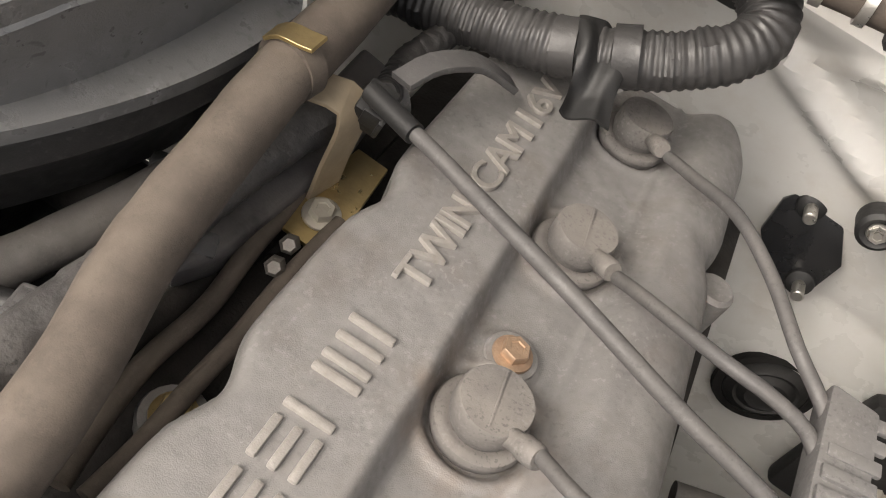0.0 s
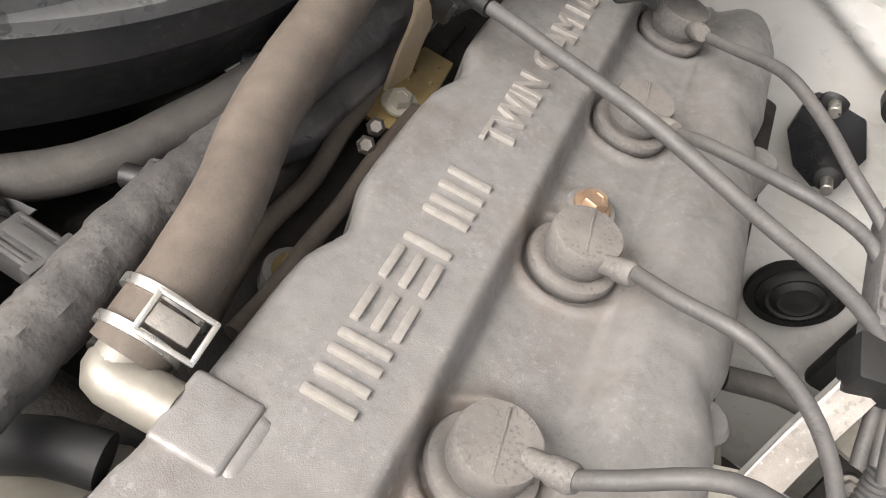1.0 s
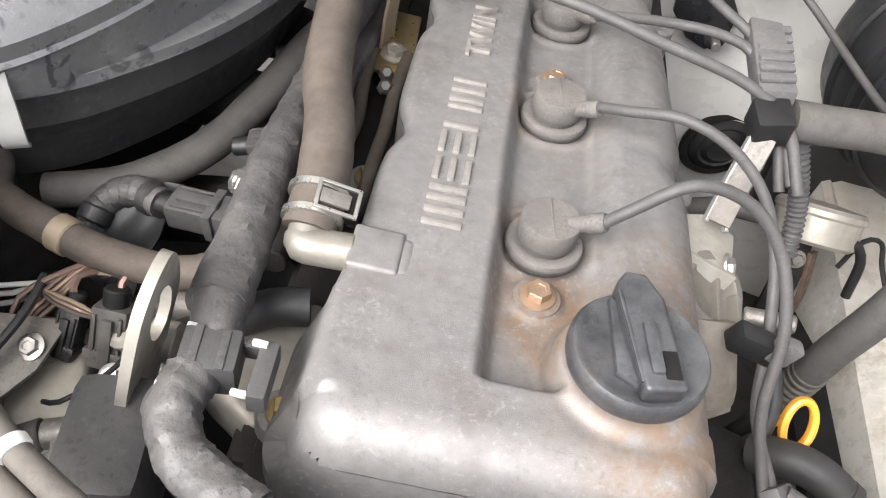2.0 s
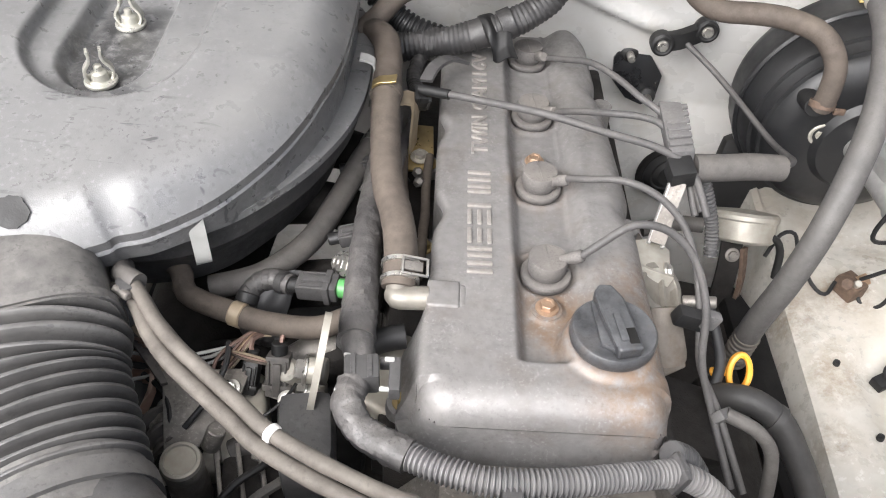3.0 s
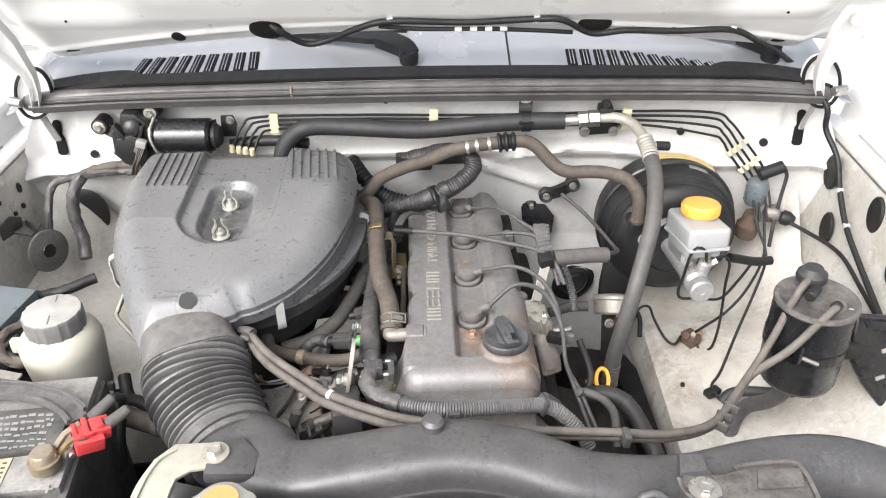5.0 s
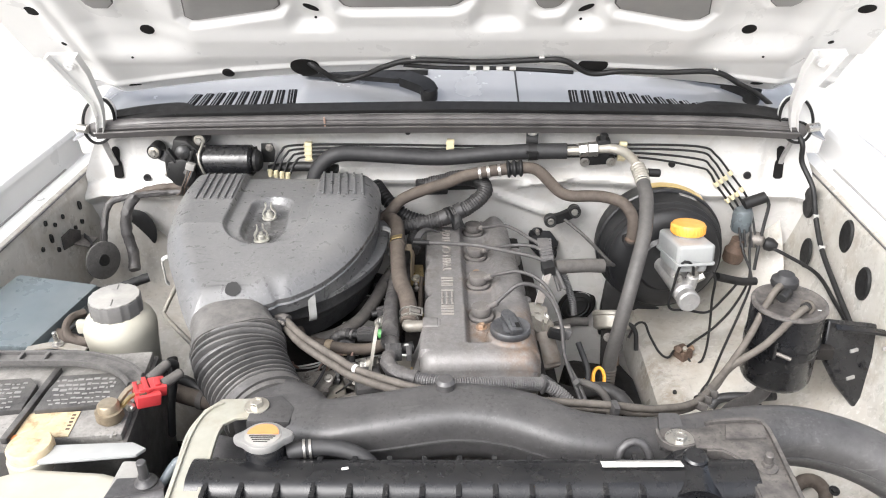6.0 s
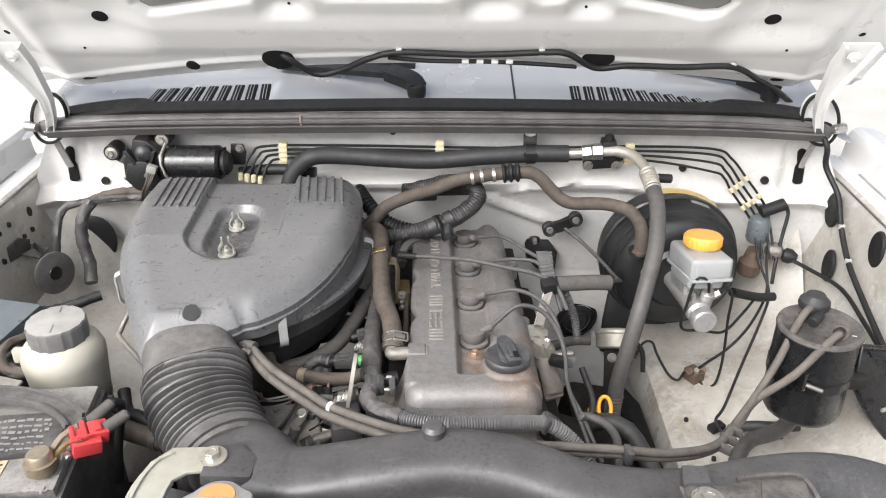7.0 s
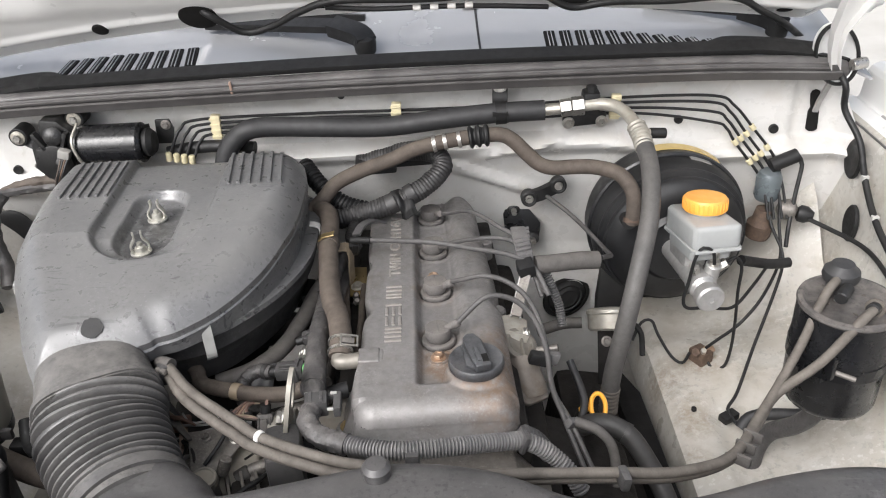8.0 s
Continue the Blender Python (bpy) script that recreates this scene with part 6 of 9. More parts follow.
def edge_distance(px, py, poly):
    """Distance to the outline, positive inside, and the nearest point on it."""
    a, b = poly, np.roll(poly, -1, 0)
    e = b - a
    w = np.array([px, py]) - a
    t = np.clip((w * e).sum(1) / (e * e).sum(1), 0, 1)
    near = a + e * t[:, None]
    d = np.sqrt(((near - np.array([px, py])) ** 2).sum(1))
    i = d.argmin()
    cross = ((a[:, 1] > py) != (b[:, 1] > py)) & (px < (b[:, 0] - a[:, 0]) * (py - a[:, 1]) / (b[:, 1] - a[:, 1] + 1e-12) + a[:, 0])
    return (d[i] if cross.sum() % 2 else -d[i]), near[i]


def lid_fn(u, v):
    x, y = -0.424 + 0.350 * u, 0.098 + 0.442 * v
    d, near = edge_distance(x, y, LID)
    if d < -0.0019:
        return None
    if d < 0:
        x, y = near
    z = 1.023 - 0.19 * max(0.0, 0.315 - y) - 0.25 * max(0.0, 0.175 - y)
    # the shallow valley from the rear, round at its front, and the oval well in it
    cx = -0.249 - 0.05 * (y - 0.33)
    half = 0.0625
    r = math.hypot((x - cx), min(0.0, y - 0.330)) - half
    z -= 0.010 * (1 - step01(r, -0.0055, 0.0005))
    well = math.hypot((x - cx + 0.004) * 1.0, max(0.0, abs(y - 0.356) - 0.040)) - 0.034
    z -= 0.012 * (1 - step01(well, -0.0085, 0.0))
    if y > 0.47:
        z -= 0.10 * max(0.0, y - 0.49)
    rad = 0.036
    if d < rad:                                     # a broad round shoulder
        z -= 0.024 * (1 - max(d, 0.0) / rad) ** 2.4
    return Vector((x, y, z))


ac = hub("air_cleaner", (-0.25, 0.34, 0.875), "large grey dusty plastic air cleaner housing", "air cleaner")
def lid_at(x, y):
    return lid_fn((x + 0.424) / 0.350, (y - 0.098) / 0.442)


bm = sheet(230, 290, lid_fn, (0, 0, -0.01))
inner, rim, foot_ = [], [], []
lm = LID.mean(0)
for p in LID:
    q = p + (lm - p) / np.linalg.norm(lm - p) * 0.0006
    z = (lid_at(*q) or Vector((0, 0, 0.99))).z
    inner.append(Vector((*(p + (lm - p) * 0.03), z - 0.004)))
    rim.append(Vector((*p, z - 0.001)))
    foot_.append(Vector((*(p + (lm - p) / np.linalg.norm(lm - p) * 0.005), 0.9505 if p[1] > 0.2 else 0.9505 - 0.10 * (0.2 - p[1]))))
loft([inner, rim, [(a + b) / 2 for a, b in zip(rim, foot_)], foot_], caps=False, into=bm)
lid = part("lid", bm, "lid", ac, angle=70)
for x0, x1, slant, ya, yb, n in ((-0.374, -0.319, -0.06, 0.397, 0.492, 6), (-0.180, -0.119, -0.14, 0.415, 0.508, 6)):
    for k in range(n):
        x = x0 + (x1 - x0) * k / (n - 1)
        pts = [(lid_at(x + slant * (y - ya), y) or Vector((x, y, 1.01))) + Vector((0, 0, 0.0006)) for y in (ya + (yb - ya) * i / 7 for i in range(8))]
        part("rib", strip(pts, 0.0036, 0.0046, (1, 0, 0)), "lid", lid)
BASE = closed_curve([(-0.398, 0.515), (-0.26, 0.522), (-0.125, 0.515), (-0.094, 0.465), (-0.088, 0.405), (-0.092, 0.350), (-0.110, 0.298), (-0.135, 0.258), (-0.162, 0.229),
                     (-0.20, 0.210), (-0.26, 0.206), (-0.33, 0.225), (-0.375, 0.295), (-0.402, 0.40)], 6)
mid = BASE.mean(0)


def ring(s, z):
    q = (BASE - mid)
    n = np.linalg.norm(q, axis=1)[:, None]
    return [Vector((*p, z)) for p in mid + q * (1 + s / n)]


part("flange", loft([ring(-0.014, 0.956), ring(0.001, 0.9555), ring(0.0070, 0.9535), ring(0.0070, 0.9475), ring(0.001, 0.946), ring(-0.012, 0.946)]), "lid", ac)
part("base", loft([ring(-0.040, 0.872), ring(-0.022, 0.880), ring(-0.014, 0.905), ring(-0.004, 0.922), ring(-0.001, 0.925), ring(0.0005, 0.947)]), "base_grey", ac)
for x, y, nx, ny in ((-0.172, 0.219, 0.45, -0.9), (-0.088, 0.405, 1, 0.05), (-0.395, 0.31, -0.95, -0.3)):
    n = Vector((nx, ny, 0)).normalized()
    c = Vector((x, y, 0)) + n * 0.0095
    bm = strip([c + Vector((0, 0, 0.970)) - n * 0.011, c + Vector((0, 0, 0.966)), c + Vector((0, 0, 0.948)), c + Vector((0, 0, 0.930)), c + Vector((0, 0, 0.924)) - n * 0.004], 0.0105, 0.002, (-n.y, n.x, 0))
    part("clip", bm, "clip_grey", ac, "pale grey spring clip")
for x, y, a in ((-0.2560, 0.375, 4), (-0.2515, 0.3015, 24)):
    z = 1.0008
    w = part("wing_nut", lathe([(0.0104, 0), (0.0112, 0.0010), (0.0112, 0.0026), (0.0100, 0.0034), (0.0078, 0.0026), (0.0062, 0.0034), (0.0054, 0.0085), (0.0042, 0.0095), (0.0028, 0.0098), (0.0028, 0.0135), (0.0018, 0.0142)], (x, y, z), (0, 0, 1), 30), "wingnut", ac, "dull steel wing nut")
    turn = pose(x, y, z, 0, 0, a)
    for sgn in (-1, 1):
        pts = [turn @ Vector((sgn * q, 0.0004, h)) for q, h in ((0.0072, 0.0030), (0.0094, 0.0080), (0.0078, 0.0130), (0.0048, 0.0170), (0.0038, 0.0215), (0.0044, 0.0255))]
        part("wing", strip(pts, 0.0066, 0.0018, turn.to_3x3() @ Vector((0, 1, 0)), step=0.002), "wingnut", w)
mark = [(r_ * math.cos(a), r_ * math.sin(a)) for a, r_ in ((2 * math.pi * k / 26, 0.0100 + 0.0020 * noise.noise(Vector((math.cos(k * 0.24) * 2.2, math.sin(k * 0.24) * 2.2, 3)))) for k in range(26))]
q_ = lid_at(-0.262, 0.178)
part("dark_mark", prism(mark, 0.0006, pose(q_.x, q_.y, q_.z + 0.0009, math.degrees(math.atan((lid_at(q_.x, q_.y + 0.008).z - lid_at(q_.x, q_.y - 0.008).z) / 0.016)), -math.degrees(math.atan((lid_at(q_.x + 0.008, q_.y).z - lid_at(q_.x - 0.008, q_.y).z) / 0.016)), 0), 0), "black", ac, "round dark blemish")

# corrugated intake hose from the lid's snout to the duct
bl = hub("intake_bellows", (-0.225, 0.085, 0.86), "black corrugated rubber intake hose", "intake hose")
A, B_ = Vector((-0.255, 0.130, 0.940)), Vector((-0.198, 0.046, 0.926))


def oval_sweep(pts, a, b, seg=44, step=0.002, ribs=None, n=2.0):
    """A tube of oval section, its wider way level."""
    path = smooth_path(pts, ribs[0] / 12 if ribs else step)
    length = sum((q - p).length for p, q in zip(path, path[1:]))
    s, loops = 0.0, []
    for i, p in enumerate(path):
        if i:
            s += (p - path[i - 1]).length
        t = (path[min(i + 1, len(path) - 1)] - path[max(i - 1, 0)]).normalized()
        x = t.cross(Vector((0, 0, 1))).normalized()
        y = x.cross(t)
        f = s / length
        aa, bb = a[0] + (a[1] - a[0]) * f, b[0] + (b[1] - b[0]) * f
        if ribs:
            f_ = (s / ribs[0]) % 1.0 - 0.5
            w = ribs[1] * (2 * math.exp(-(f_ / 0.30) ** 4) - 1)
            aa, bb = aa + w, bb + w
        loop = []
        for k in range(seg):
            c, d = math.cos(2 * math.pi * k / seg), math.sin(2 * math.pi * k / seg)
            loop.append(p + x * aa * math.copysign(abs(c) ** (2 / n), c) + y * bb * math.copysign(abs(d) ** (2 / n), d))
        loops.append(loop)
    return loft(loops)


part("corrugation", oval_sweep([(-0.248, 0.124, 0.940), (-0.243, 0.110, 0.938), (-0.236, 0.092, 0.934), (-0.219, 0.066, 0.928), (-0.207, 0.048, 0.924), (-0.199, 0.036, 0.922)], (0.056, 0.047), (0.038, 0.040), ribs=(0.0092, 0.0048)), "bellows", bl)
part("upper_collar", oval_sweep([(-0.272, 0.176, 0.942), (-0.262, 0.152, 0.942), (-0.246, 0.120, 0.940)], (0.050, 0.056), (0.042, 0.0385), n=3.0), "collar", bl, "dusty tan-grey collar")
part("collar_bead", oval_sweep([(-0.2500, 0.1275, 0.9405), (-0.2475, 0.1225, 0.940)], (0.0580, 0.0580), (0.0405, 0.0405), n=3.0), "collar", bl)
part("lower_collar", oval_sweep([(-0.204, 0.043, 0.923), (-0.194, 0.028, 0.922), (-0.185, 0.014, 0.922)], (0.049, 0.049), (0.042, 0.042)), "collar", bl)
part("lower_band", oval_sweep([(-0.196, 0.031, 0.922), (-0.189, 0.021, 0.922)], (0.0525, 0.0525), (0.0455, 0.0455)), "bellows", bl)


# ---- duct over the radiator ----
def duct_loft(stations, seg=40):
    """stations: x, y, z, half width, half height, squareness."""
    pts = [Vector(s[:3]) for s in stations]
    path, vals = [], []
    for i in range(len(stations) - 1):
        a = pts[max(i - 1, 0)]
        b, c, d = pts[i], pts[i + 1], pts[min(i + 2, len(pts) - 1)]
        for k in range(8):
            t = k / 8
            path.append(0.5 * (2 * b + (c - a) * t + (2 * a - 5 * b + 4 * c - d) * t * t + (3 * b - a - 3 * c + d) * t ** 3))
            w = t * t * (3 - 2 * t)
            vals.append([p + (q - p) * w for p, q in zip(stations[i][3:], stations[i + 1][3:])])
    loops = []
    for i, p in enumerate(path):
        t = (path[min(i + 1, len(path) - 1)] - path[max(i - 1, 0)]).normalized()
        x = t.cross(Vector((0, 0, 1))).normalized()
        y = x.cross(t)
        a, b, n = vals[i]
        loop = []
        for k in range(seg):
            c, d = math.cos(2 * math.pi * k / seg), math.sin(2 * math.pi * k / seg)
            loop.append(p + x * a * math.copysign(abs(c) ** (2 / n), c) + y * b * math.copysign(abs(d) ** (2 / n), d))
        loops.append(loop)
    return loft(loops)


DUCT = [(-0.196, 0.030, 0.922, 0.046, 0.036, 2.4), (-0.158, -0.004, 0.925, 0.046, 0.038, 3.0), (-0.115, -0.036, 0.933, 0.036, 0.036, 3.5), (-0.05, -0.034, 0.944, 0.034, 0.034, 3.5), (0.03, -0.024, 0.950, 0.034, 0.034, 3.5),
        (0.095, -0.028, 0.945, 0.034, 0.034, 3.3), (0.165, -0.046, 0.934, 0.032, 0.033, 3.0), (0.255, -0.040, 0.922, 0.034, 0.032, 2.8), (0.335, -0.016, 0.918, 0.034, 0.032, 2.4),
        (0.40, -0.007, 0.918, 0.033, 0.032, 2.1), (0.46, -0.015, 0.909, 0.032, 0.032, 2.0), (0.51, -0.034, 0.893, 0.032, 0.032, 2.0), (0.56, -0.075, 0.872, 0.032, 0.032, 2.0)]
bm = duct_loft(DUCT)
dt = top("intake_duct", bm, "duct", "dusty black plastic intake duct across the radiator top", "air duct")
part("parting_ridge", strip([(-0.128, -0.0745, 0.938), (-0.05, -0.0690, 0.944), (0.03, -0.0592, 0.950), (0.085, -0.0615, 0.946), (0.13, -0.072, 0.939), (0.19, -0.079, 0.930), (0.255, -0.075, 0.921)], 0.004, 0.003, (0, 1, 0)), "duct", dt)
part("parting_ridge", strip([(0.350, -0.047, 0.914), (0.40, -0.0405, 0.914), (0.445, -0.044, 0.908), (0.49, -0.058, 0.896), (0.53, -0.083, 0.880)], 0.004, 0.003, (0, 1, 0)), "duct", dt)
part("bracket_lug", prism([(-0.026, -0.022), (0.020, -0.026), (0.026, 0.0), (0.010, 0.022), (-0.018, 0.020)], 0.014, pose(-0.170, -0.030, 0.955, 0, 6, 10), 0.004), "duct", dt)
part("bracket_lug", prism([(-0.018, -0.010), (0.016, -0.012), (0.014, 0.016), (-0.014, 0.018)], 0.014, pose(0.260, -0.068, 0.954, -4, 0, 4), 0.004), "duct", dt)
part("lug_web", prism([(-0.017, -0.004), (0.014, -0.006), (0.012, 0.036), (-0.010, 0.038)], 0.010, pose(0.258, -0.068, 0.952, 16, 0, 3), 0.003), "duct", dt)
part("foot_clip", sweep([(0.196, -0.092, 0.948), (0.200, -0.086, 0.966), (0.212, -0.082, 0.972), (0.224, -0.084, 0.967), (0.230, -0.090, 0.950)], 0.0045, 10), "duct", dt)
bm = lathe([(0.010, 0), (0.011, 0.012), (0.008, 0.016), (0.001, 0.017)], (0.020, -0.012, 0.980), (0, 0, 1), 20)
part("pad", bm, "duct", dt)

# ---- radiator ----
rd = hub("radiator", (0.05, -0.14, 0.55), "black radiator with a ribbed plastic top tank", "radiator")
bm = oval_sweep([(-0.226, -0.133, 0.946), (0.0, -0.131, 0.946), (0.322, -0.124, 0.946)], (0.028, 0.028), (0.030, 0.030), 32, 0.05, None, 2.7)
part("top_tank", bm, "gloss_black", rd)
for i in range(15):
    x = -0.205 + i * 0.0345
    if x < 0.235:
        part("tank_rib", box((x, -0.140 + 0.013 * (x + 0.2) / 0.5, 0.943), (0.0060, 0.0555, 0.0612), 0.0022, (0, 0, 0)), "gloss_black", rd)
part("tank_end", sweep([(0.262, -0.150, 0.950), (0.264, -0.125, 0.953), (0.265, -0.098, 0.950)], 0.0260, 24), "gloss_black", rd)
part("tank_neck", box((0.296, -0.124, 0.938), (0.052, 0.050, 0.044), 0.008), "gloss_black", rd)
part("tank_boss", lathe([(0.012, 0), (0.012, 0.006), (0.010, 0.008), (0.001, 0.008)], (0.266, -0.112, 0.9745), (0, -0.1, 1), 24), "gloss_black", rd)
part("lower_ledge", box((0.05, -0.172, 0.900), (0.56, 0.014, 0.010), 0.002, (0, 0, 1)), "steel", rd, "crimped alloy seam")
core = part("core", box((0.05, -0.145, 0.72), (0.56, 0.035, 0.36), 0.003, (0, 0, 1)), "engine_dark", rd)
for i in range(60):
    part("fin", box((-0.22 + i * 0.0092, -0.166 + 0.00016 * i, 0.86), (0.0012, 0.006, 0.07), 0, (0, 0, 1)), "alloy", core)
lb = part("label", box((0.213, -0.1200, 0.9770), (0.078, 0.013, 0.001), 0.0003, (-20, 0, 1.5)), "white_label", rd, "white printed label")
for k in range(2):
    part("print_bar", box((0.216, -0.1225 + 0.005 * k, 0.9768 + 0.0018 * k), (0.056, 0.0012, 0.0006), 0, (-20, 0, 1.5)), "print_grey", lb)
part("print_bar", box((0.182, -0.1215, 0.9772), (0.008, 0.006, 0.0008), 0, (-20, 0, 1.5)), "print_grey", lb)
part("paint_chip", box((-0.074, -0.130, 0.9758), (0.007, 0.004, 0.001), 0.0004, (-10, 0, 16)), "white_label", rd)
part("filler_neck", lathe([(0.020, 0), (0.020, 0.030), (0.018, 0.034)], (-0.157, -0.106, 0.952), (0, 0, 1), 28), "gloss_black", rd)
out = []
for k in range(40):
    a = 2 * math.pi * k / 40
    r = 0.0215 + 0.0085 * abs(math.cos(a - 0.12)) ** 22
    out.append((r * math.cos(a), r * math.sin(a)))
rc = part("cap", prism(out, 0.009, pose(-0.157, -0.106, 0.987, -4, 0, 0), 0.0025), "alloy_bright", rd, "dull silver radiator cap with a label")
part("centre", lathe([(0.0185, 0.001), (0.0180, 0.0035), (0.016, 0.004), (0.001, 0.0042)], (-0.157, -0.106, 0.993), (0, 0.05, 1), 30), "grey_cap", rc)
bm = prism([(0.0155 * math.cos(a), 0.0155 * math.sin(a)) for a in (math.pi * k / 14 for k in range(15))], 0.0008, pose(-0.157, -0.107, 0.9977, -3, 0, 0), 0)
part("warning_label", bm, "orange_label", rc, "orange half of the label")
for k in range(4):
    part("print_bar", box((-0.157, -0.1095 - 0.0028 * k, 0.9974), (0.026 - 0.004 * k, 0.0012, 0.0006), 0, (-3, 0, 0)), "liner", rc)
bm = sweep([(-0.135, -0.104, 0.972), (-0.11, -0.100, 0.975), (-0.085, -0.099, 0.973), (-0.062, -0.103, 0.966), (-0.045, -0.11, 0.952)], 0.0085, 16)
ov = top("overflow_hose", bm, "black_hose", "short black overflow hose on the radiator", "hose")
for dx in (0, 0.006):
    part("clamp_ring", lathe([(0.0088, -0.0012), (0.0098, -0.0012), (0.0098, 0.0012), (0.0088, 0.0012)], (-0.119 + dx, -0.1015, 0.9745), (1, 0.2, 0), 22), "steel", ov)

# mounting brackets of the radiator
br = hub("radiator_bracket", (-0.22, -0.07, 0.955), "silver painted steel radiator bracket with a bolt", "bracket")
bm = prism([(-0.170, -0.044), (-0.172, -0.022), (-0.190, -0.014), (-0.226, -0.016), (-0.240, -0.034), (-0.246, -0.070), (-0.236, -0.215), (-0.205, -0.215), (-0.214, -0.080), (-0.213, -0.058), (-0.203, -0.048)], 0.004, pose(0, 0, 0.9645), 0.0015)
part("arm", bm, "silver_paint", br)
part("edge", strip([(-0.239, -0.034, 0.961), (-0.2475, -0.072, 0.960), (-0.2425, -0.13, 0.960), (-0.2365, -0.21, 0.960)], 0.014, 0.003, (0, 0, 1)), "silver_paint", br)
part("edge", strip([(-0.2065, -0.215, 0.968), (-0.2110, -0.14, 0.968), (-0.2155, -0.082, 0.968), (-0.214, -0.060, 0.968)], 0.006, 0.003, (0, 0, 1)), "silver_paint", br)
part("edge", strip([(-0.2330, -0.215, 0.969), (-0.2385, -0.14, 0.969), (-0.2420, -0.075, 0.969), (-0.236, -0.040, 0.969), (-0.222, -0.024, 0.969)], 0.004, 0.002, (0, 0, 1)), "silver_paint", br)
bolt((-0.184, -0.030, 0.970), (0, -0.05, 1), 0.0075, "silver", br, "", 1.8)
br = hub("radiator_bracket", (0.31, -0.09, 0.955), "black pressed-steel radiator bracket, dusty", "bracket")
bm = prism([(0.352, -0.200), (0.353, -0.085), (0.351, -0.060), (0.342, -0.050), (0.301, -0.054), (0.290, -0.058), (0.277, -0.062), (0.262, -0.062), (0.246, -0.062), (0.237, -0.068), (0.238, -0.083), (0.246, -0.092), (0.258, -0.095), (0.270, -0.091), (0.283, -0.092),
           (0.298, -0.092), (0.311, -0.103), (0.316, -0.116), (0.318, -0.200)][::-1], 0.005, pose(0, 0, 0.9680), 0.0018)
part("plate", bm, "bracket_black", br)
part("fold", strip([(0.3535, -0.060, 0.962), (0.3550, -0.085, 0.961), (0.3540, -0.200, 0.960)], 0.018, 0.003, (0, 0, 1)), "bracket_black", br)
part("fold", strip([(0.3170, -0.200, 0.965), (0.3150, -0.118, 0.966), (0.3100, -0.105, 0.966), (0.2980, -0.0945, 0.966), (0.2830, -0.0940, 0.966)], 0.012, 0.0025, (0, 0, 1)), "bracket_black", br)
part("lug_rim", strip([(0.2375, -0.068, 0.974), (0.2385, -0.082, 0.974), (0.2460, -0.0915, 0.974), (0.2580, -0.0945, 0.974), (0.2710, -0.0905, 0.974)], 0.006, 0.003, (0, 0, 1)), "bracket_black", br)
part("rim", strip([(0.290, -0.0565, 0.974), (0.302, -0.0535, 0.9745), (0.342, -0.0500, 0.9745), (0.3500, -0.0590, 0.9745), (0.3520, -0.085, 0.9745), (0.3515, -0.200, 0.9745)], 0.0040, 0.0040, (1, 1, 0)), "bracket_black", br)
part("raised_pad", prism([(-0.018, -0.010), (0.024, -0.008), (0.028, 0.014), (-0.012, 0.012)], 0.004, pose(0.322, -0.070, 0.9715, -1, 0, 0), 0.0018), "bracket_black", br)
bolt((0.2582, -0.0805, 0.9735), (0, -0.05, 1), 0.0070, "steel", br, "bright bolt on a pale washer", 2.1)
bolt((0.3334, -0.1176, 0.9735), (0, -0.1, 1), 0.0055, "bracket_black", br, "", 2.0, height=0.006)
part("stud", rod((0.3334, -0.1176, 0.976), (0.3334, -0.1190, 0.990), 0.0042, 14), "bracket_black", br)
br = hub("corner_bracket", (-0.275, -0.135, 0.945), "dusty black corner bracket with a stud", "bracket")
part("plate", prism([(-0.035, -0.07), (0.022, -0.07), (0.024, 0.0), (0.012, 0.014), (-0.028, 0.010)], 0.006, pose(-0.275, -0.138, 0.952, -2, 0, 0), 0.002), "duct", br)
part("washer", lathe([(0.011, 0), (0.011, 0.003), (0.008, 0.005), (0.006, 0.009)], (-0.271, -0.134, 0.957), (0, -0.05, 1), 20), "duct", br)
part("stud", rod((-0.271, -0.134, 0.958), (-0.271, -0.135, 0.986), 0.0048, 14), "duct", br)
part("pipe", sweep([(-0.29, -0.165, 0.960), (-0.26, -0.160, 0.962), (-0.245, -0.155, 0.962)], 0.007, 12), "duct", br)
bm = sweep([(-0.262, -0.125, 0.945), (-0.250, -0.105, 0.958), (-0.238, -0.100, 0.960)], 0.005, 10)
top("pipe_stub", bm, "bluegrey", "small bent pipe behind the radiator bracket", "pipe")
# lower right corner hose seen below the duct
bm = sweep([(0.480, 0.118, 0.700), (0.4982, 0.1291, 0.715), (0.512, 0.134, 0.718), (0.524, 0.130, 0.718), (0.5301, 0.1131, 0.715), (0.524, 0.098, 0.708), (0.5093, 0.088, 0.700)], 0.0095, 16)
top("lower_hose", bm, "hose", "dark brown hose under the duct's end", "hose")
bolt((0.4944, 0.1427, 0.712), (0.2, -0.3, 0.9), 0.0050, "black", None, "small black bolt under the duct")
bolt((0.5388, 0.1102, 0.722), (0.0, -0.3, 0.9), 0.0050, "black", None, "small black bolt under the duct")
bm = box((0.46, -0.16, 0.80), (0.26, 0.18, 0.02), 0.006, (14, 0, 0))
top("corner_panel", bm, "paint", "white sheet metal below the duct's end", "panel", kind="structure")


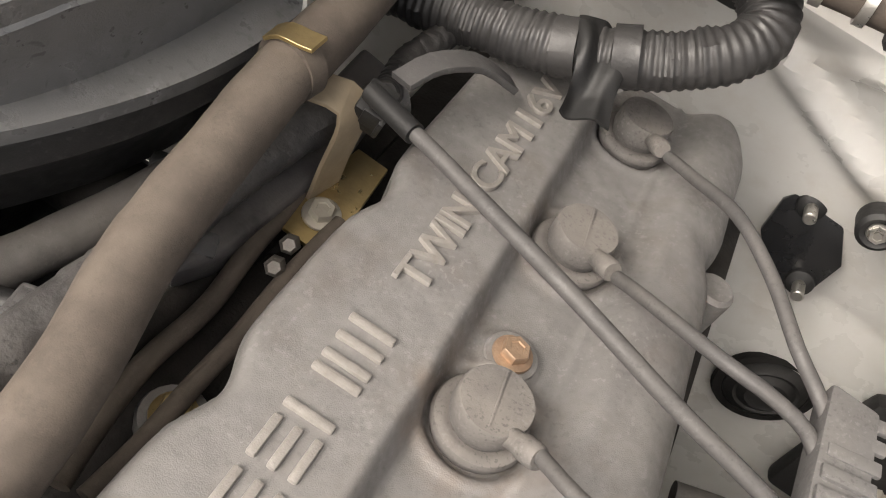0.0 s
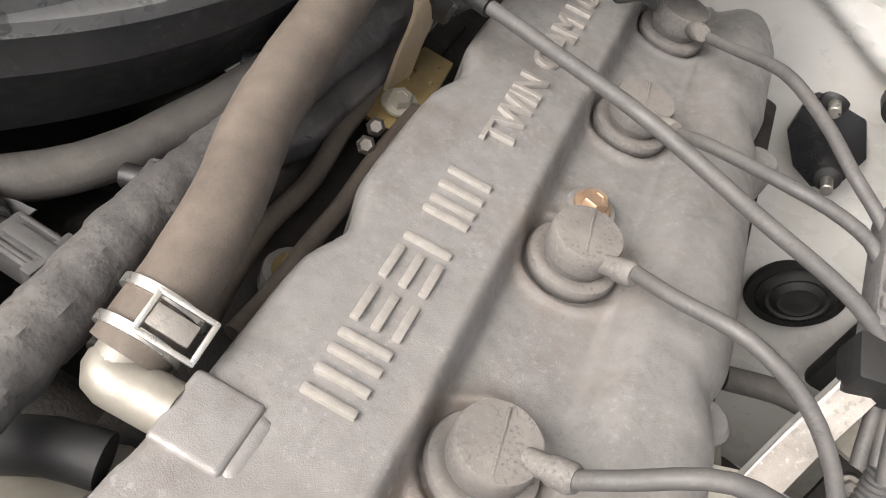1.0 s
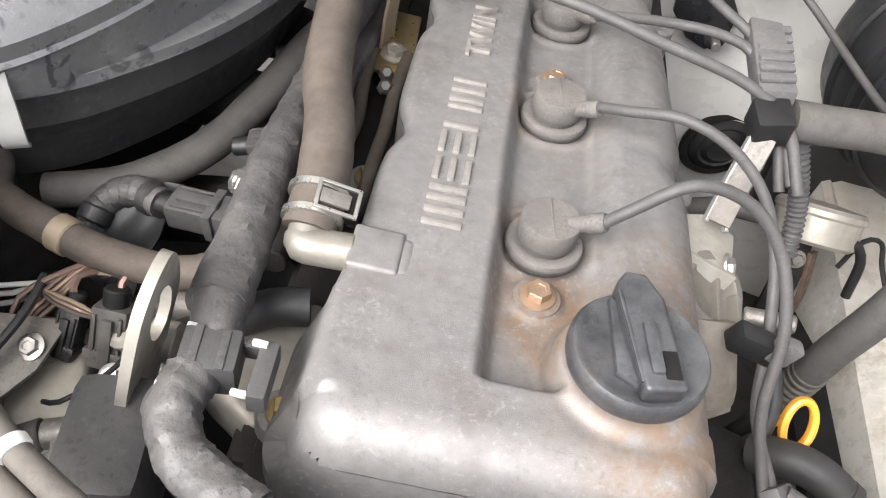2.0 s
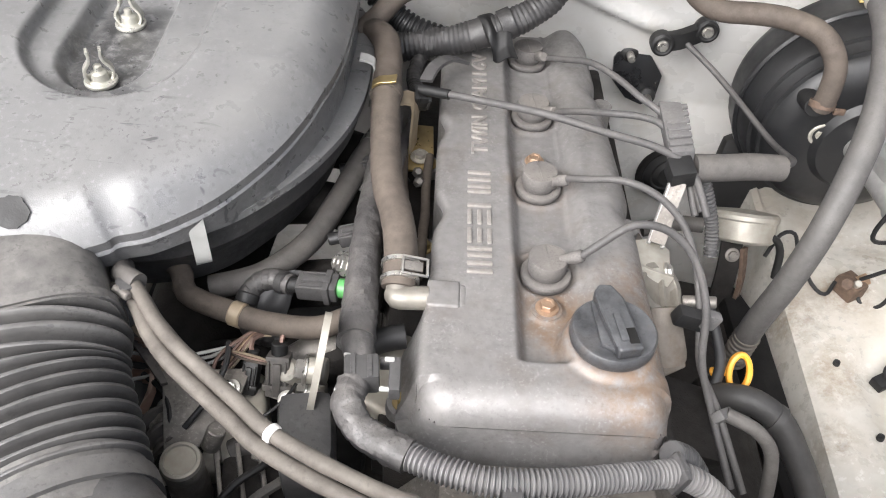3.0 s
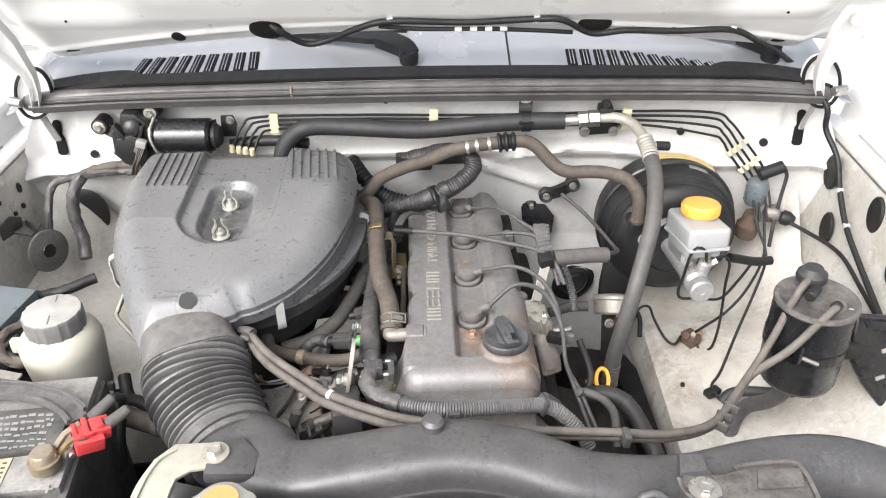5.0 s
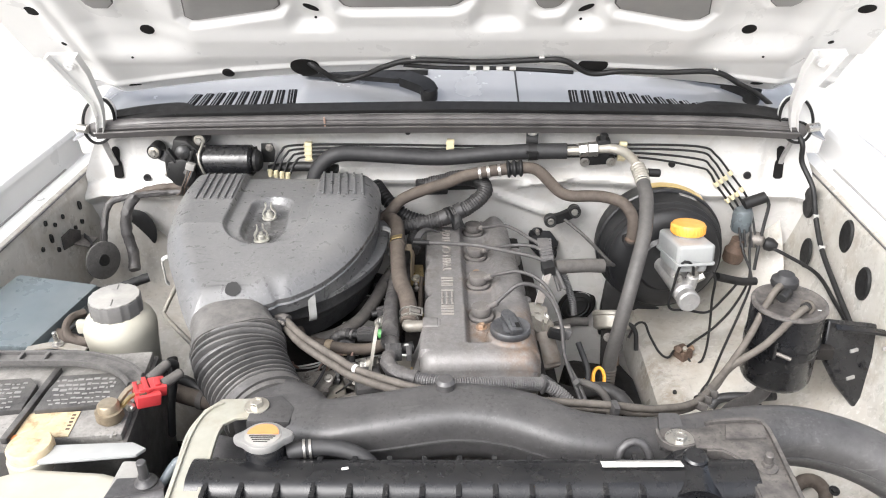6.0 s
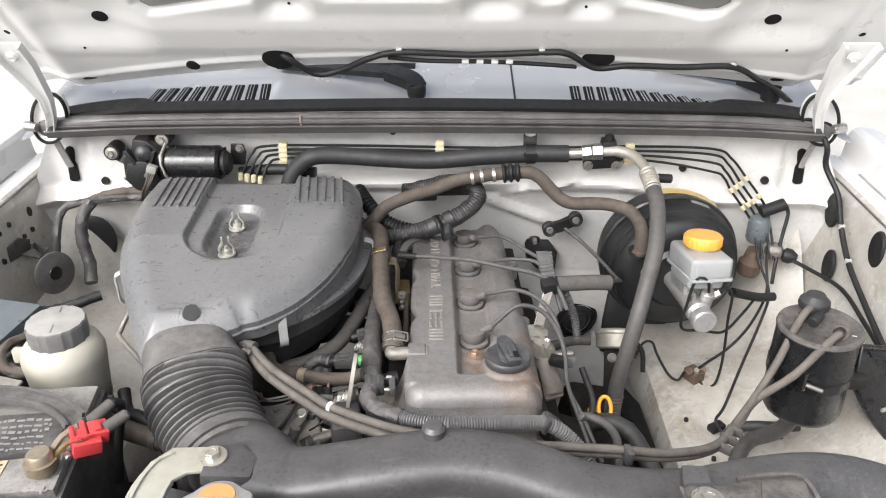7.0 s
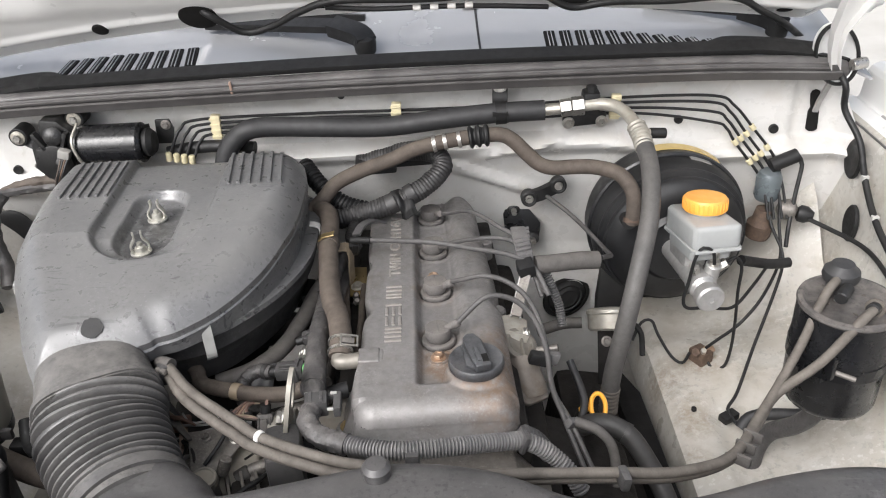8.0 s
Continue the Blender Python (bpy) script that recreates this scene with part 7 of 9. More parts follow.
# ---- brake booster, master cylinder, lines ----
bc, bax = Vector((0.374, 0.545, 0.869)), Vector((0.03, -1, -0.02)).normalized()
bo = hub("brake_booster", bc, "large round black brake booster on the firewall", "brake booster")
part("rear_shell", lathe([(0.070, -0.075), (0.092, -0.050), (0.104, -0.034), (0.107, -0.024), (0.107, -0.004), (0.1085, -0.002), (0.1085, 0.004), (0.106, 0.006)], bc, bax, 64), "booster_black", bo)
part("front_shell", lathe([(0.1045, 0.004), (0.1045, 0.020), (0.1000, 0.032), (0.095, 0.038), (0.094, 0.046), (0.088, 0.056), (0.070, 0.064), (0.052, 0.066), (0.046, 0.072), (0.001, 0.073)], bc, bax, 64), "booster_black", bo)
for h, r in ((0.033, 0.0995), (0.047, 0.0945)):
    part("bead", lathe([(r - 0.002, h - 0.002), (r + 0.001, h - 0.001), (r + 0.001, h + 0.001), (r - 0.002, h + 0.002)], bc, bax, 64), "booster_black", bo)
x_, y_, z_ = basis(bax)


def arc_band(a0, a1, r, h0, h1, n=16):
    loops = []
    for k in range(n + 1):
        a = radians(a0 + (a1 - a0) * k / n)
        d = Vector((math.sin(a), 0, math.cos(a)))
        loops.append([bc + bax * h0 + d * r, bc + bax * h1 + d * r, bc + bax * h1 + d * (r + 0.0012), bc + bax * h0 + d * (r + 0.0012)])
    return loft(loops)


part("yellow_band", arc_band(-14, 40, 0.1072, -0.023, -0.007), "band", bo, "yellow paint band")
lb = part("label", arc_band(12, 28, 0.1046, 0.008, 0.016), "print_grey", bo, "pale printed label")
for sx, sz in ((-0.045, 0.01), (0.05, -0.012)):
    c = bc + bax * 0.066 + Vector((sx, 0, sz))
    part("stud_nut", lathe([(0.0125, -0.002), (0.0125, 0.0015), (0.0115, 0.0025), (0.0095, 0.0022), (0.0085, 0.0010), (0.0065, 0.0012), (0.0055, 0.0040), (0.001, 0.0045)], c, bax, 28), "bracket", bo, "dull ring round a stud")
part("check_valve", rod((0.308, 0.500, 0.908), (0.306, 0.462, 0.918), 0.0095, 18), "black", bo)

mc = hub("master_cylinder", (0.385, 0.42, 0.84), "alloy brake master cylinder with line fittings", "master cylinder")
part("flange", box((0.368, 0.485, 0.868), (0.075, 0.010, 0.036), 0.006, (0, 20, 0)), "alloy", mc)
part("barrel", rod((0.367, 0.482, 0.870), (0.380, 0.366, 0.875), 0.0150, 28, edge=0.003), "alloy_bright", mc)
part("collar", rod((0.377, 0.390, 0.874), (0.3795, 0.368, 0.8748), 0.0168, 28, edge=0.002), "alloy_bright", mc)
part("end_cap", lathe([(0.0160, 0), (0.0170, 0.003), (0.0170, 0.014), (0.0150, 0.0165), (0.004, 0.0170), (0.0035, 0.0155), (0.001, 0.0155)], (0.3795, 0.360, 0.8750), (0.10, -1, 0.02), 32), "alloy_bright", mc)
part("tower", box((0.374, 0.432, 0.892), (0.028, 0.050, 0.026), 0.005, (-4, 0, 8)), "alloy_bright", mc)
part("port_boss", rod((0.3905, 0.388, 0.876), (0.3930, 0.385, 0.899), 0.0095, 18), "alloy_bright", mc)
part("bleeder", lathe([(0.0060, 0), (0.0060, 0.007), (0.0035, 0.008), (0.0035, 0.019), (0.0020, 0.021)], (0.3930, 0.385, 0.898), (0.05, -0.1, 1), 12), "steel", mc)
part("fitting", rod((0.396, 0.400, 0.880), (0.414, 0.400, 0.892), 0.0065, 6), "steel", mc)
part("fitting", rod((0.372, 0.385, 0.888), (0.366, 0.376, 0.905), 0.0065, 6), "steel", mc)

rs = hub("brake_fluid_reservoir", (0.384, 0.415, 0.90), "translucent white brake fluid reservoir with a yellow cap", "reservoir")
R = pose(0.384, 0.418, 0.905, -7, 2, 9)
foot = [(-0.027, -0.046), (0.027, -0.046), (0.030, -0.041), (0.030, 0.034), (0.025, 0.041), (-0.025, 0.041), (-0.030, 0.035), (-0.030, -0.041)]
part("tank", prism(foot, 0.030, R @ pose(0, 0, 0.014), 0.006, seg=3), "tank_white", rs)
part("seam", prism([(x * 1.05, y * 1.05) for x, y in foot], 0.004, R @ pose(0, 0, 0.012), 0.0012), "tank_white", rs)
part("lower_tank", prism([(x * 0.86, y * 0.8) for x, y in foot], 0.018, R @ pose(0, 0.004, -0.005), 0.005), "tank_white", rs)
part("neck", lathe([(0.021, 0), (0.021, 0.014)], R @ Vector((0.004, 0.004, 0.042)), R.to_3x3() @ Vector((0, 0, 1)), 30), "tank_white", rs)
cp = part("cap", lathe([(0.0255, 0), (0.0262, 0.002), (0.0262, 0.013), (0.0245, 0.016), (0.016, 0.0168), (0.001, 0.0165)], R @ Vector((0.004, 0.004, 0.048)), R.to_3x3() @ Vector((0, 0, 1)), 36), "yellow_cap", rs, "amber yellow screw cap")
bm = bmesh.new()
for k in range(30):
    a = 2 * math.pi * k / 30
    box((0.004 + 0.0263 * math.cos(a), 0.004 + 0.0263 * math.sin(a), 0.0555), (0.0014, 0.0022, 0.012), 0.0004, (0, 0, math.degrees(a)), bm, 1)
bmesh.ops.transform(bm, verts=bm.verts, matrix=R)
part("grip_rib", bm, "yellow_cap", cp)


def line(name, pts, r, mat, label, category="brake line", group=""):
    return top(name, sweep(pts, r, 8, 0.005), mat, label, category, group)


KNEES = (((0.446, 1.036), (0.464, 1.020), (0.492, 0.988), 0.540), ((0.444, 1.026), (0.460, 1.011), (0.485, 0.979), 0.533), ((0.445, 1.012), (0.457, 1.000), (0.478, 0.973), 0.522), ((0.447, 0.996), (0.457, 0.988), (0.471, 0.967), 0.514))
for k in range(4):
    knee, bend, nut, low = KNEES[k]
    pts = [(-0.296 + 0.0100 * k, 0.556, 0.994 - 0.002 * k), (-0.289 + 0.0095 * k, 0.560, 1.012 - 0.004 * k), (-0.276 + 0.0080 * k, 0.568, 1.034 - 0.006 * k), (-0.250 + 0.007 * k, 0.578, 1.042 - 0.0070 * k), (-0.10, 0.585, 1.040 - 0.0065 * k),
           (0.015, 0.585, 1.038 - 0.0065 * k), (0.15, 0.585, 1.037 - 0.0065 * k), (0.322, 0.585, 1.040 - 0.0075 * k), (knee[0] - 0.012, 0.585, knee[1] + 0.001 * k), (*bend[:1], 0.585, bend[1]), (nut[0], 0.585, nut[1]), (nut[0] + 0.036, 0.584, nut[1] - 0.046), (low, 0.570, 0.905), (low + 0.004, 0.545, 0.865)]
    bl_ = line("brake_line", pts, 0.0020, "black", "thin black brake line along the firewall", group="brake lines")
    part("union_nut", rod(pts[0], Vector(pts[0]) + Vector((0.001, 0, 0.012)), 0.0042, 10), "cream", bl_, "pale union nut")
    a, b = Vector(pts[10]), Vector(pts[11])
    for f in (0.0, 0.66):
        c = a + (b - a) * f
        part("union_nut", rod(c - (b - a).normalized() * 0.0045, c + (b - a).normalized() * 0.0045, 0.0040, 10), "cream", bl_, "pale union nut")
for at in ((-0.231, 0.580, 1.030), (0.012, 0.575, 1.036), (0.302, 0.575, 1.032)):
    bm = box(at, (0.013, 0.010, 0.034), 0.002, (0, 4, 0))
    for k in range(4):
        box((at[0], at[1] - 0.005, at[2] - 0.012 + 0.008 * k), (0.014, 0.003, 0.003), 0.0008, into=bm)
    top("line_clip", bm, "cream", "cream plastic clip holding the brake lines", "clip", group="line clips")
line("brake_line", [(0.522, 0.560, 0.885), (0.522, 0.545, 0.86), (0.530, 0.515, 0.835), (0.527, 0.495, 0.818), (0.505, 0.46, 0.79), (0.47, 0.41, 0.752), (0.435, 0.355, 0.722), (0.418, 0.335, 0.712), (0.424, 0.318, 0.704)], 0.0022, "black", "thin black brake line down to the inner fender")
line("brake_line", [(0.538, 0.565, 0.885), (0.532, 0.54, 0.86), (0.526, 0.505, 0.825), (0.49, 0.455, 0.80), (0.455, 0.43, 0.775), (0.43, 0.435, 0.745), (0.418, 0.44, 0.728)], 0.0022, "black", "thin black brake line to the valve block")
line("brake_line", [(0.414, 0.400, 0.892), (0.424, 0.400, 0.898), (0.433, 0.400, 0.884), (0.434, 0.402, 0.845), (0.440, 0.41, 0.79), (0.444, 0.42, 0.740), (0.439, 0.42, 0.712), (0.427, 0.424, 0.703), (0.420, 0.432, 0.710)], 0.0021, "black", "thin black brake line from the master cylinder")
line("brake_line", [(0.391, 0.378, 0.904), (0.386, 0.374, 0.924), (0.373, 0.372, 0.931), (0.3655, 0.372, 0.917), (0.361, 0.372, 0.885), (0.357, 0.372, 0.858), (0.364, 0.374, 0.844), (0.390, 0.382, 0.838), (0.43, 0.402, 0.822), (0.465, 0.435, 0.830), (0.505, 0.485, 0.835)], 0.0021, "black", "thin black brake line under the master cylinder")
line("brake_line", [(0.398, 0.445, 0.716), (0.385, 0.430, 0.712), (0.372, 0.440, 0.716), (0.358, 0.465, 0.735), (0.350, 0.475, 0.752), (0.335, 0.472, 0.752), (0.32, 0.455, 0.735)], 0.0021, "black", "thin black brake line from the valve block")
vb = hub("valve_block", (0.413, 0.442, 0.700), "small rusty brass brake valve block", "valve block")
part("block", box((0.413, 0.442, 0.714), (0.022, 0.026, 0.020), 0.003, (0, 0, 30)), "rust", vb)
part("port", rod((0.413, 0.442, 0.716), (0.430, 0.448, 0.722), 0.007, 6), "copper", vb)
part("port", rod((0.413, 0.442, 0.716), (0.402, 0.432, 0.728), 0.0065, 6), "rust", vb)
part("screw", rod((0.413, 0.436, 0.722), (0.412, 0.430, 0.732), 0.004, 10), "silver", vb)

# aircon pipe and hose
ap = hub("aircon_pipe", (0.05, 0.55, 1.02), "thick black aircon pipe along the firewall with silver unions", "aircon pipe")
part("rubber_run", sweep([(-0.222, 0.535, 0.975), (-0.213, 0.540, 1.006), (-0.198, 0.543, 1.026), (-0.176, 0.545, 1.038), (-0.136, 0.550, 1.037), (-0.06, 0.55, 1.032), (0.001, 0.550, 1.030), (0.082, 0.550, 1.037), (0.147, 0.550, 1.041), (0.206, 0.549, 1.042)], 0.0130, 18), "black_hose", ap)
part("union", rod((0.200, 0.549, 1.042), (0.226, 0.547, 1.044), 0.0075, 16), "silver", ap)
part("hex_nut", rod((0.226, 0.547, 1.044), (0.240, 0.546, 1.046), 0.0115, 6), "steel", ap)
part("hex_nut", rod((0.240, 0.546, 1.046), (0.256, 0.546, 1.047), 0.0125, 6), "steel", ap)
part("clamp_block", box((0.266, 0.556, 1.048), (0.022, 0.026, 0.030), 0.005), "black", ap)
part("clamp_screw", lathe([(0.007, 0), (0.007, 0.010), (0.004, 0.012)], (0.266, 0.552, 1.060), (0, 0, 1), 6), "black", ap)
part("elbow", sweep([(0.256, 0.546, 1.047), (0.280, 0.542, 1.049), (0.298, 0.528, 1.048), (0.309, 0.505, 1.042), (0.314, 0.485, 1.035)], 0.0078, 16), "bracket", ap)
part("ferrule", sweep([(0.312, 0.492, 1.038), (0.315, 0.474, 1.031), (0.316, 0.455, 1.024)], 0.0112, 18, ribs=(0.006, 0.0008)), "bracket", ap)
part("hose", sweep([(0.316, 0.460, 1.026), (0.3165, 0.430, 1.016), (0.313, 0.398, 0.998), (0.306, 0.368, 0.975), (0.294, 0.340, 0.945), (0.281, 0.318, 0.900), (0.271, 0.310, 0.850), (0.264, 0.312, 0.800), (0.262, 0.315, 0.762)], 0.0109, 20), "aircon", ap, "dusty dark grey aircon hose")
part("lower_ferrule", sweep([(0.263, 0.314, 0.775), (0.262, 0.315, 0.755), (0.262, 0.316, 0.735)], 0.0113, 18, ribs=(0.006, 0.0007)), "hose_dust", ap)
sp = part("service_port", rod((0.318, 0.484, 1.031), (0.329, 0.486, 1.030), 0.0052, 14), "silver", ap, "silver port")
part("cap", rod((0.328, 0.486, 1.030), (0.348, 0.488, 1.028), 0.0066, 16), "black", sp, "black port cap")
part("hanger", strip([(0.150, 0.577, 1.080), (0.150, 0.572, 1.064), (0.149, 0.562, 1.050), (0.148, 0.534, 1.044)], 0.020, 0.004, (1, 0, 0)), "black", ap)
bolt((0.150, 0.572, 1.068), (0, -1, 0.2), 0.006, "steel", ap)
part("strap", lathe([(0.0131, -0.007), (0.0150, -0.007), (0.0150, 0.007), (0.0131, 0.007)], (0.149, 0.550, 1.041), (1, 0, 0.03), 24), "black", ap)
bm = box((0.262, 0.575, 1.016), (0.058, 0.010, 0.016), 0.004, (0, -4, 0))
fb = top("pipe_bracket", bm, "black", "small black bracket bolted to the firewall", "bracket")
for dx in (-0.022, 0.022):
    bolt((0.262 + dx, 0.570, 1.014), (0, -1, 0), 0.0055, "steel", fb)

# booster vacuum hose
vh = top("brake_vacuum_hose", sweep([(-0.100, 0.470, 0.950), (-0.081, 0.487, 0.964), (-0.066, 0.498, 0.977), (-0.035, 0.505, 0.989), (0.007, 0.510, 1.001), (0.040, 0.514, 1.013), (0.083, 0.515, 1.021), (0.120, 0.515, 1.025), (0.146, 0.514, 1.026),
                                     (0.162, 0.512, 1.018), (0.178, 0.508, 1.002), (0.194, 0.503, 0.988), (0.212, 0.499, 0.983), (0.240, 0.495, 0.985), (0.268, 0.489, 0.985), (0.293, 0.476, 0.980), (0.307, 0.463, 0.962), (0.3085, 0.456, 0.938), (0.3080, 0.457, 0.922)], 0.0095, 16, rough=0.0003),
         "hose", "dusty brown brake vacuum hose with spring clamps", "hose")
for x, z in ((0.062, 1.0175), (0.076, 1.020), (0.094, 1.022)):
    part("clamp_ring", lathe([(0.0098, -0.0022), (0.0110, -0.0022), (0.0110, 0.0022), (0.0098, 0.0022)], (x, 0.515, z), (1, 0, 0.15), 22), "steel", vh)
part("check_valve", sweep([(0.106, 0.515, 1.0235), (0.118, 0.515, 1.025), (0.132, 0.515, 1.026)], 0.0125, 18, ribs=(0.010, 0.0020)), "black", vh)
c = Vector((0.3080, 0.457, 0.925))
part("clamp_ring", lathe([(0.0098, -0.003), (0.0112, -0.003), (0.0112, 0.003), (0.0098, 0.003)], c, (0.1, 0.4, 1), 22), "rust", vh)
part("clamp_ear", box((0.3225, 0.452, 0.922), (0.010, 0.003, 0.006), 0.001), "rust", vh)

# taped harness loop behind the engine
bm = sweep([(-0.080, 0.485, 0.928), (-0.045, 0.486, 0.936), (-0.010, 0.487, 0.944), (0.020, 0.492, 0.953), (0.045, 0.499, 0.964), (0.064, 0.510, 0.976), (0.071, 0.524, 0.986), (0.058, 0.540, 0.994), (0.030, 0.550, 0.994), (0.0, 0.556, 0.985), (-0.04, 0.56, 0.972)], 0.0126, 22, rough=0.0016, ribs=(0.0042, 0.0004))
lp = top("wiring_harness", bm, "black_tape", "black taped harness looping behind the valve cover", "wiring harness")


def flap_fn(u, v):
    w = 0.0125 + 0.002 * math.sin(v * 5 + 1)
    p = Vector((0.014, 0.500, 0.962)).lerp(Vector((0.0285, 0.458, 0.945)), v) + Vector((0.9, 0.35, 0)) * w * (2 * u - 1)
    dip = 0.003 * noise.noise(Vector((u * 3.1, v * 2.3, 4))) + 0.0025 * math.sin(u * 7 + v * 3) + 0.007 * math.sin(math.pi * min(1.0, v * 1.3)) * (1 - (2 * u - 1) ** 2 * 0.5)
    return p + Vector((0, -0.2, 1)) * dip


part("tape_flap", sheet(22, 30, flap_fn, (0, 0, -0.0012)), "black", lp, "loose wrinkled end of black tape")
for v in (0.12, 0.9):
    part("tape_band", sweep([(-0.004 + 0.030 * v, 0.4875 + 0.004 * v, 0.9455 + 0.012 * v), (0.006 + 0.030 * v, 0.4885 + 0.006 * v, 0.950 + 0.012 * v)], 0.0137, 20, rough=0.001), "black_tape", lp)
part("branch", sweep([(-0.045, 0.486, 0.928), (-0.050, 0.455, 0.924), (-0.046, 0.430, 0.926), (-0.041, 0.410, 0.936)], 0.0065, 16, rough=0.0008, wrap=(0.006, 0.0007)), "black_tape", lp)
part("branch", sweep([(-0.02, 0.488, 0.938), (-0.06, 0.500, 0.945), (-0.09, 0.515, 0.965), (-0.115, 0.545, 0.985)], 0.011, 14, ribs=(0.006, 0.0012)), "black", lp)
bm = box((-0.0400, 0.4010, 0.9380), (0.0125, 0.0150, 0.0160), 0.0015, (20, 10, 10))
box((-0.0330, 0.3965, 0.9400), (0.0022, 0.0120, 0.0130), 0.0008, (20, 10, 10), bm)
box((-0.0365, 0.3925, 0.9405), (0.0080, 0.0022, 0.0120), 0.0008, (20, 10, 10), bm)
top("electrical_connector", bm, "black", "black square connector on the harness beside the cover", "connector")
for (x, y, z) in ((-0.02, 0.56, 0.985), (0.03, 0.57, 0.99)):
    bm = box((x, y, z - 0.012), (0.055, 0.03, 0.020), 0.004, (0, 0, 4))
    top("wiring_block", bm, "black", "black wiring block on the firewall", "wiring block")

# firewall fittings
mp = hub("mount_plate", (0.182, 0.61, 0.80), "black octagonal plate with two studs on the firewall", "plate")
P = Matrix(((1, 0, 0, 0.1688), (0, 0.250, -0.968, 0.6398), (0, 0.968, 0.250, 0.8545), (0, 0, 0, 1)))
part("plate", prism([(-0.006, 0.0085), (-0.0138, -0.010), (-0.0118, -0.035), (0.006, -0.0545), (0.025, -0.0615), (0.0393, -0.051), (0.0422, -0.026), (0.020, 0.0045)], 0.006, P, 0.0015), "gloss_black", mp)
part("pad", prism([(-0.002, -0.002), (-0.002, -0.040), (0.030, -0.050), (0.030, -0.008)], 0.03, P @ Matrix.Translation((0, 0, -0.0305)), 0.004), "firewall", mp, "white pressed pad")
for u, v in ((0.0021, -0.003), (0.0296, -0.0500)):
    at = P @ Vector((u, v, 0.0055))
    part("stud_base", lathe([(0.010, 0), (0.009, 0.003), (0.005, 0.005)], at, P.to_3x3() @ Vector((0, 0, 1)), 20), "black", mp)
    part("stud", rod(at, P @ Vector((u, v - 0.002, 0.024)), 0.0042, 16), "steel", mp)
gb = hub("pipe_grommet", (0.21, 0.595, 0.89), "black rubber mounted bracket with a cable", "bracket")
part("arm", strip([(0.186, 0.588, 0.896), (0.205, 0.583, 0.903), (0.231, 0.592, 0.911)], 0.018, 0.010, (0, 0, 1)), "black", gb)
for at in ((0.189, 0.588, 0.897), (0.231, 0.595, 0.912)):
    part("bush", lathe([(0.0115, 0), (0.0115, 0.014), (0.009, 0.016), (0.006, 0.014)], Vector(at) + Vector((0, 0.002, 0)), (0, -1, 0.15), 24), "black", gb)
    bolt(Vector(at) + Vector((0, -0.012, 0.002)), (0, -1, 0.15), 0.005, "steel", gb, "", 1.2)
part("cable", sweep([(0.2106, 0.585, 0.9015), (0.2389, 0.555, 0.8886), (0.2582, 0.52, 0.8815), (0.2768, 0.455, 0.8827), (0.2735, 0.41, 0.903), (0.264, 0.375, 0.924), (0.250, 0.353, 0.936)], 0.0030, 10), "wire", gb)

# wiper motor
wm = hub("wiper_motor", (-0.40, 0.56, 0.99), "black wiper motor with a cast gearbox on the firewall", "wiper motor")
part("gearbox", prism([(-0.034, -0.020), (-0.024, -0.034), (-0.002, -0.040), (0.020, -0.036), (0.032, -0.016), (0.034, 0.016), (0.022, 0.028), (0.010, 0.040), (-0.012, 0.042), (-0.016, 0.026), (-0.032, 0.010)], 0.034, pose(-0.440, 0.584, 1.020, 90, 0, 0), 0.0035, seg=2), "gear_black", wm)
part("gear_cover", prism([(-0.030, -0.012), (-0.016, -0.030), (0.010, -0.032), (0.024, -0.012), (0.022, 0.012), (0.002, 0.020), (-0.022, 0.014)], 0.012, pose(-0.441, 0.552, 1.012, 90, 0, 0), 0.005, seg=2), "gear_black", wm)
part("gear_shaft", lathe([(0.0125, 0), (0.0125, 0.012), (0.009, 0.015), (0.001, 0.016)], (-0.436, 0.552, 1.040), (0.1, -1, 0.3), 22), "gear_black", wm)
part("rib", box((-0.455, 0.546, 1.034), (0.006, 0.012, 0.030), 0.002, (0, -30, 0)), "gear_black", wm)
part("rib", box((-0.424, 0.546, 1.034), (0.006, 0.012, 0.026), 0.002, (0, 24, 0)), "gear_black", wm)
for x, z in ((-0.470, 1.000), (-0.452, 0.982), (-0.418, 0.986), (-0.412, 1.036)):
    part("cover_screw", lathe([(0.004, 0), (0.004, 0.004), (0.002, 0.005)], (x, 0.550, z), (0, -1, 0), 6), "alloy", wm)
part("housing", rod((-0.408, 0.552, 1.024), (-0.318, 0.548, 1.026), 0.0265, 32, edge=0.004), "gloss_black", wm)
part("end_ring", lathe([(0.018, 0), (0.019, 0.006), (0.014, 0.012), (0.006, 0.012)], (-0.318, 0.548, 1.026), (1, 0, 0.02), 26), "black", wm)
part("clip_spring", sweep([(-0.400, 0.545, 1.058), (-0.404, 0.524, 1.040), (-0.398, 0.524, 1.012), (-0.392, 0.535, 0.998)], 0.002, 8), "silver", wm)
part("plug", box((-0.4235, 0.536, 1.020), (0.015, 0.012, 0.012), 0.002, (0, 20, 0)), "grey_cap", wm, "grey wire plug")
part("plug", box((-0.4300, 0.534, 1.011), (0.010, 0.010, 0.009), 0.002, (0, 35, 0)), "holder", wm, "grey wire plug")
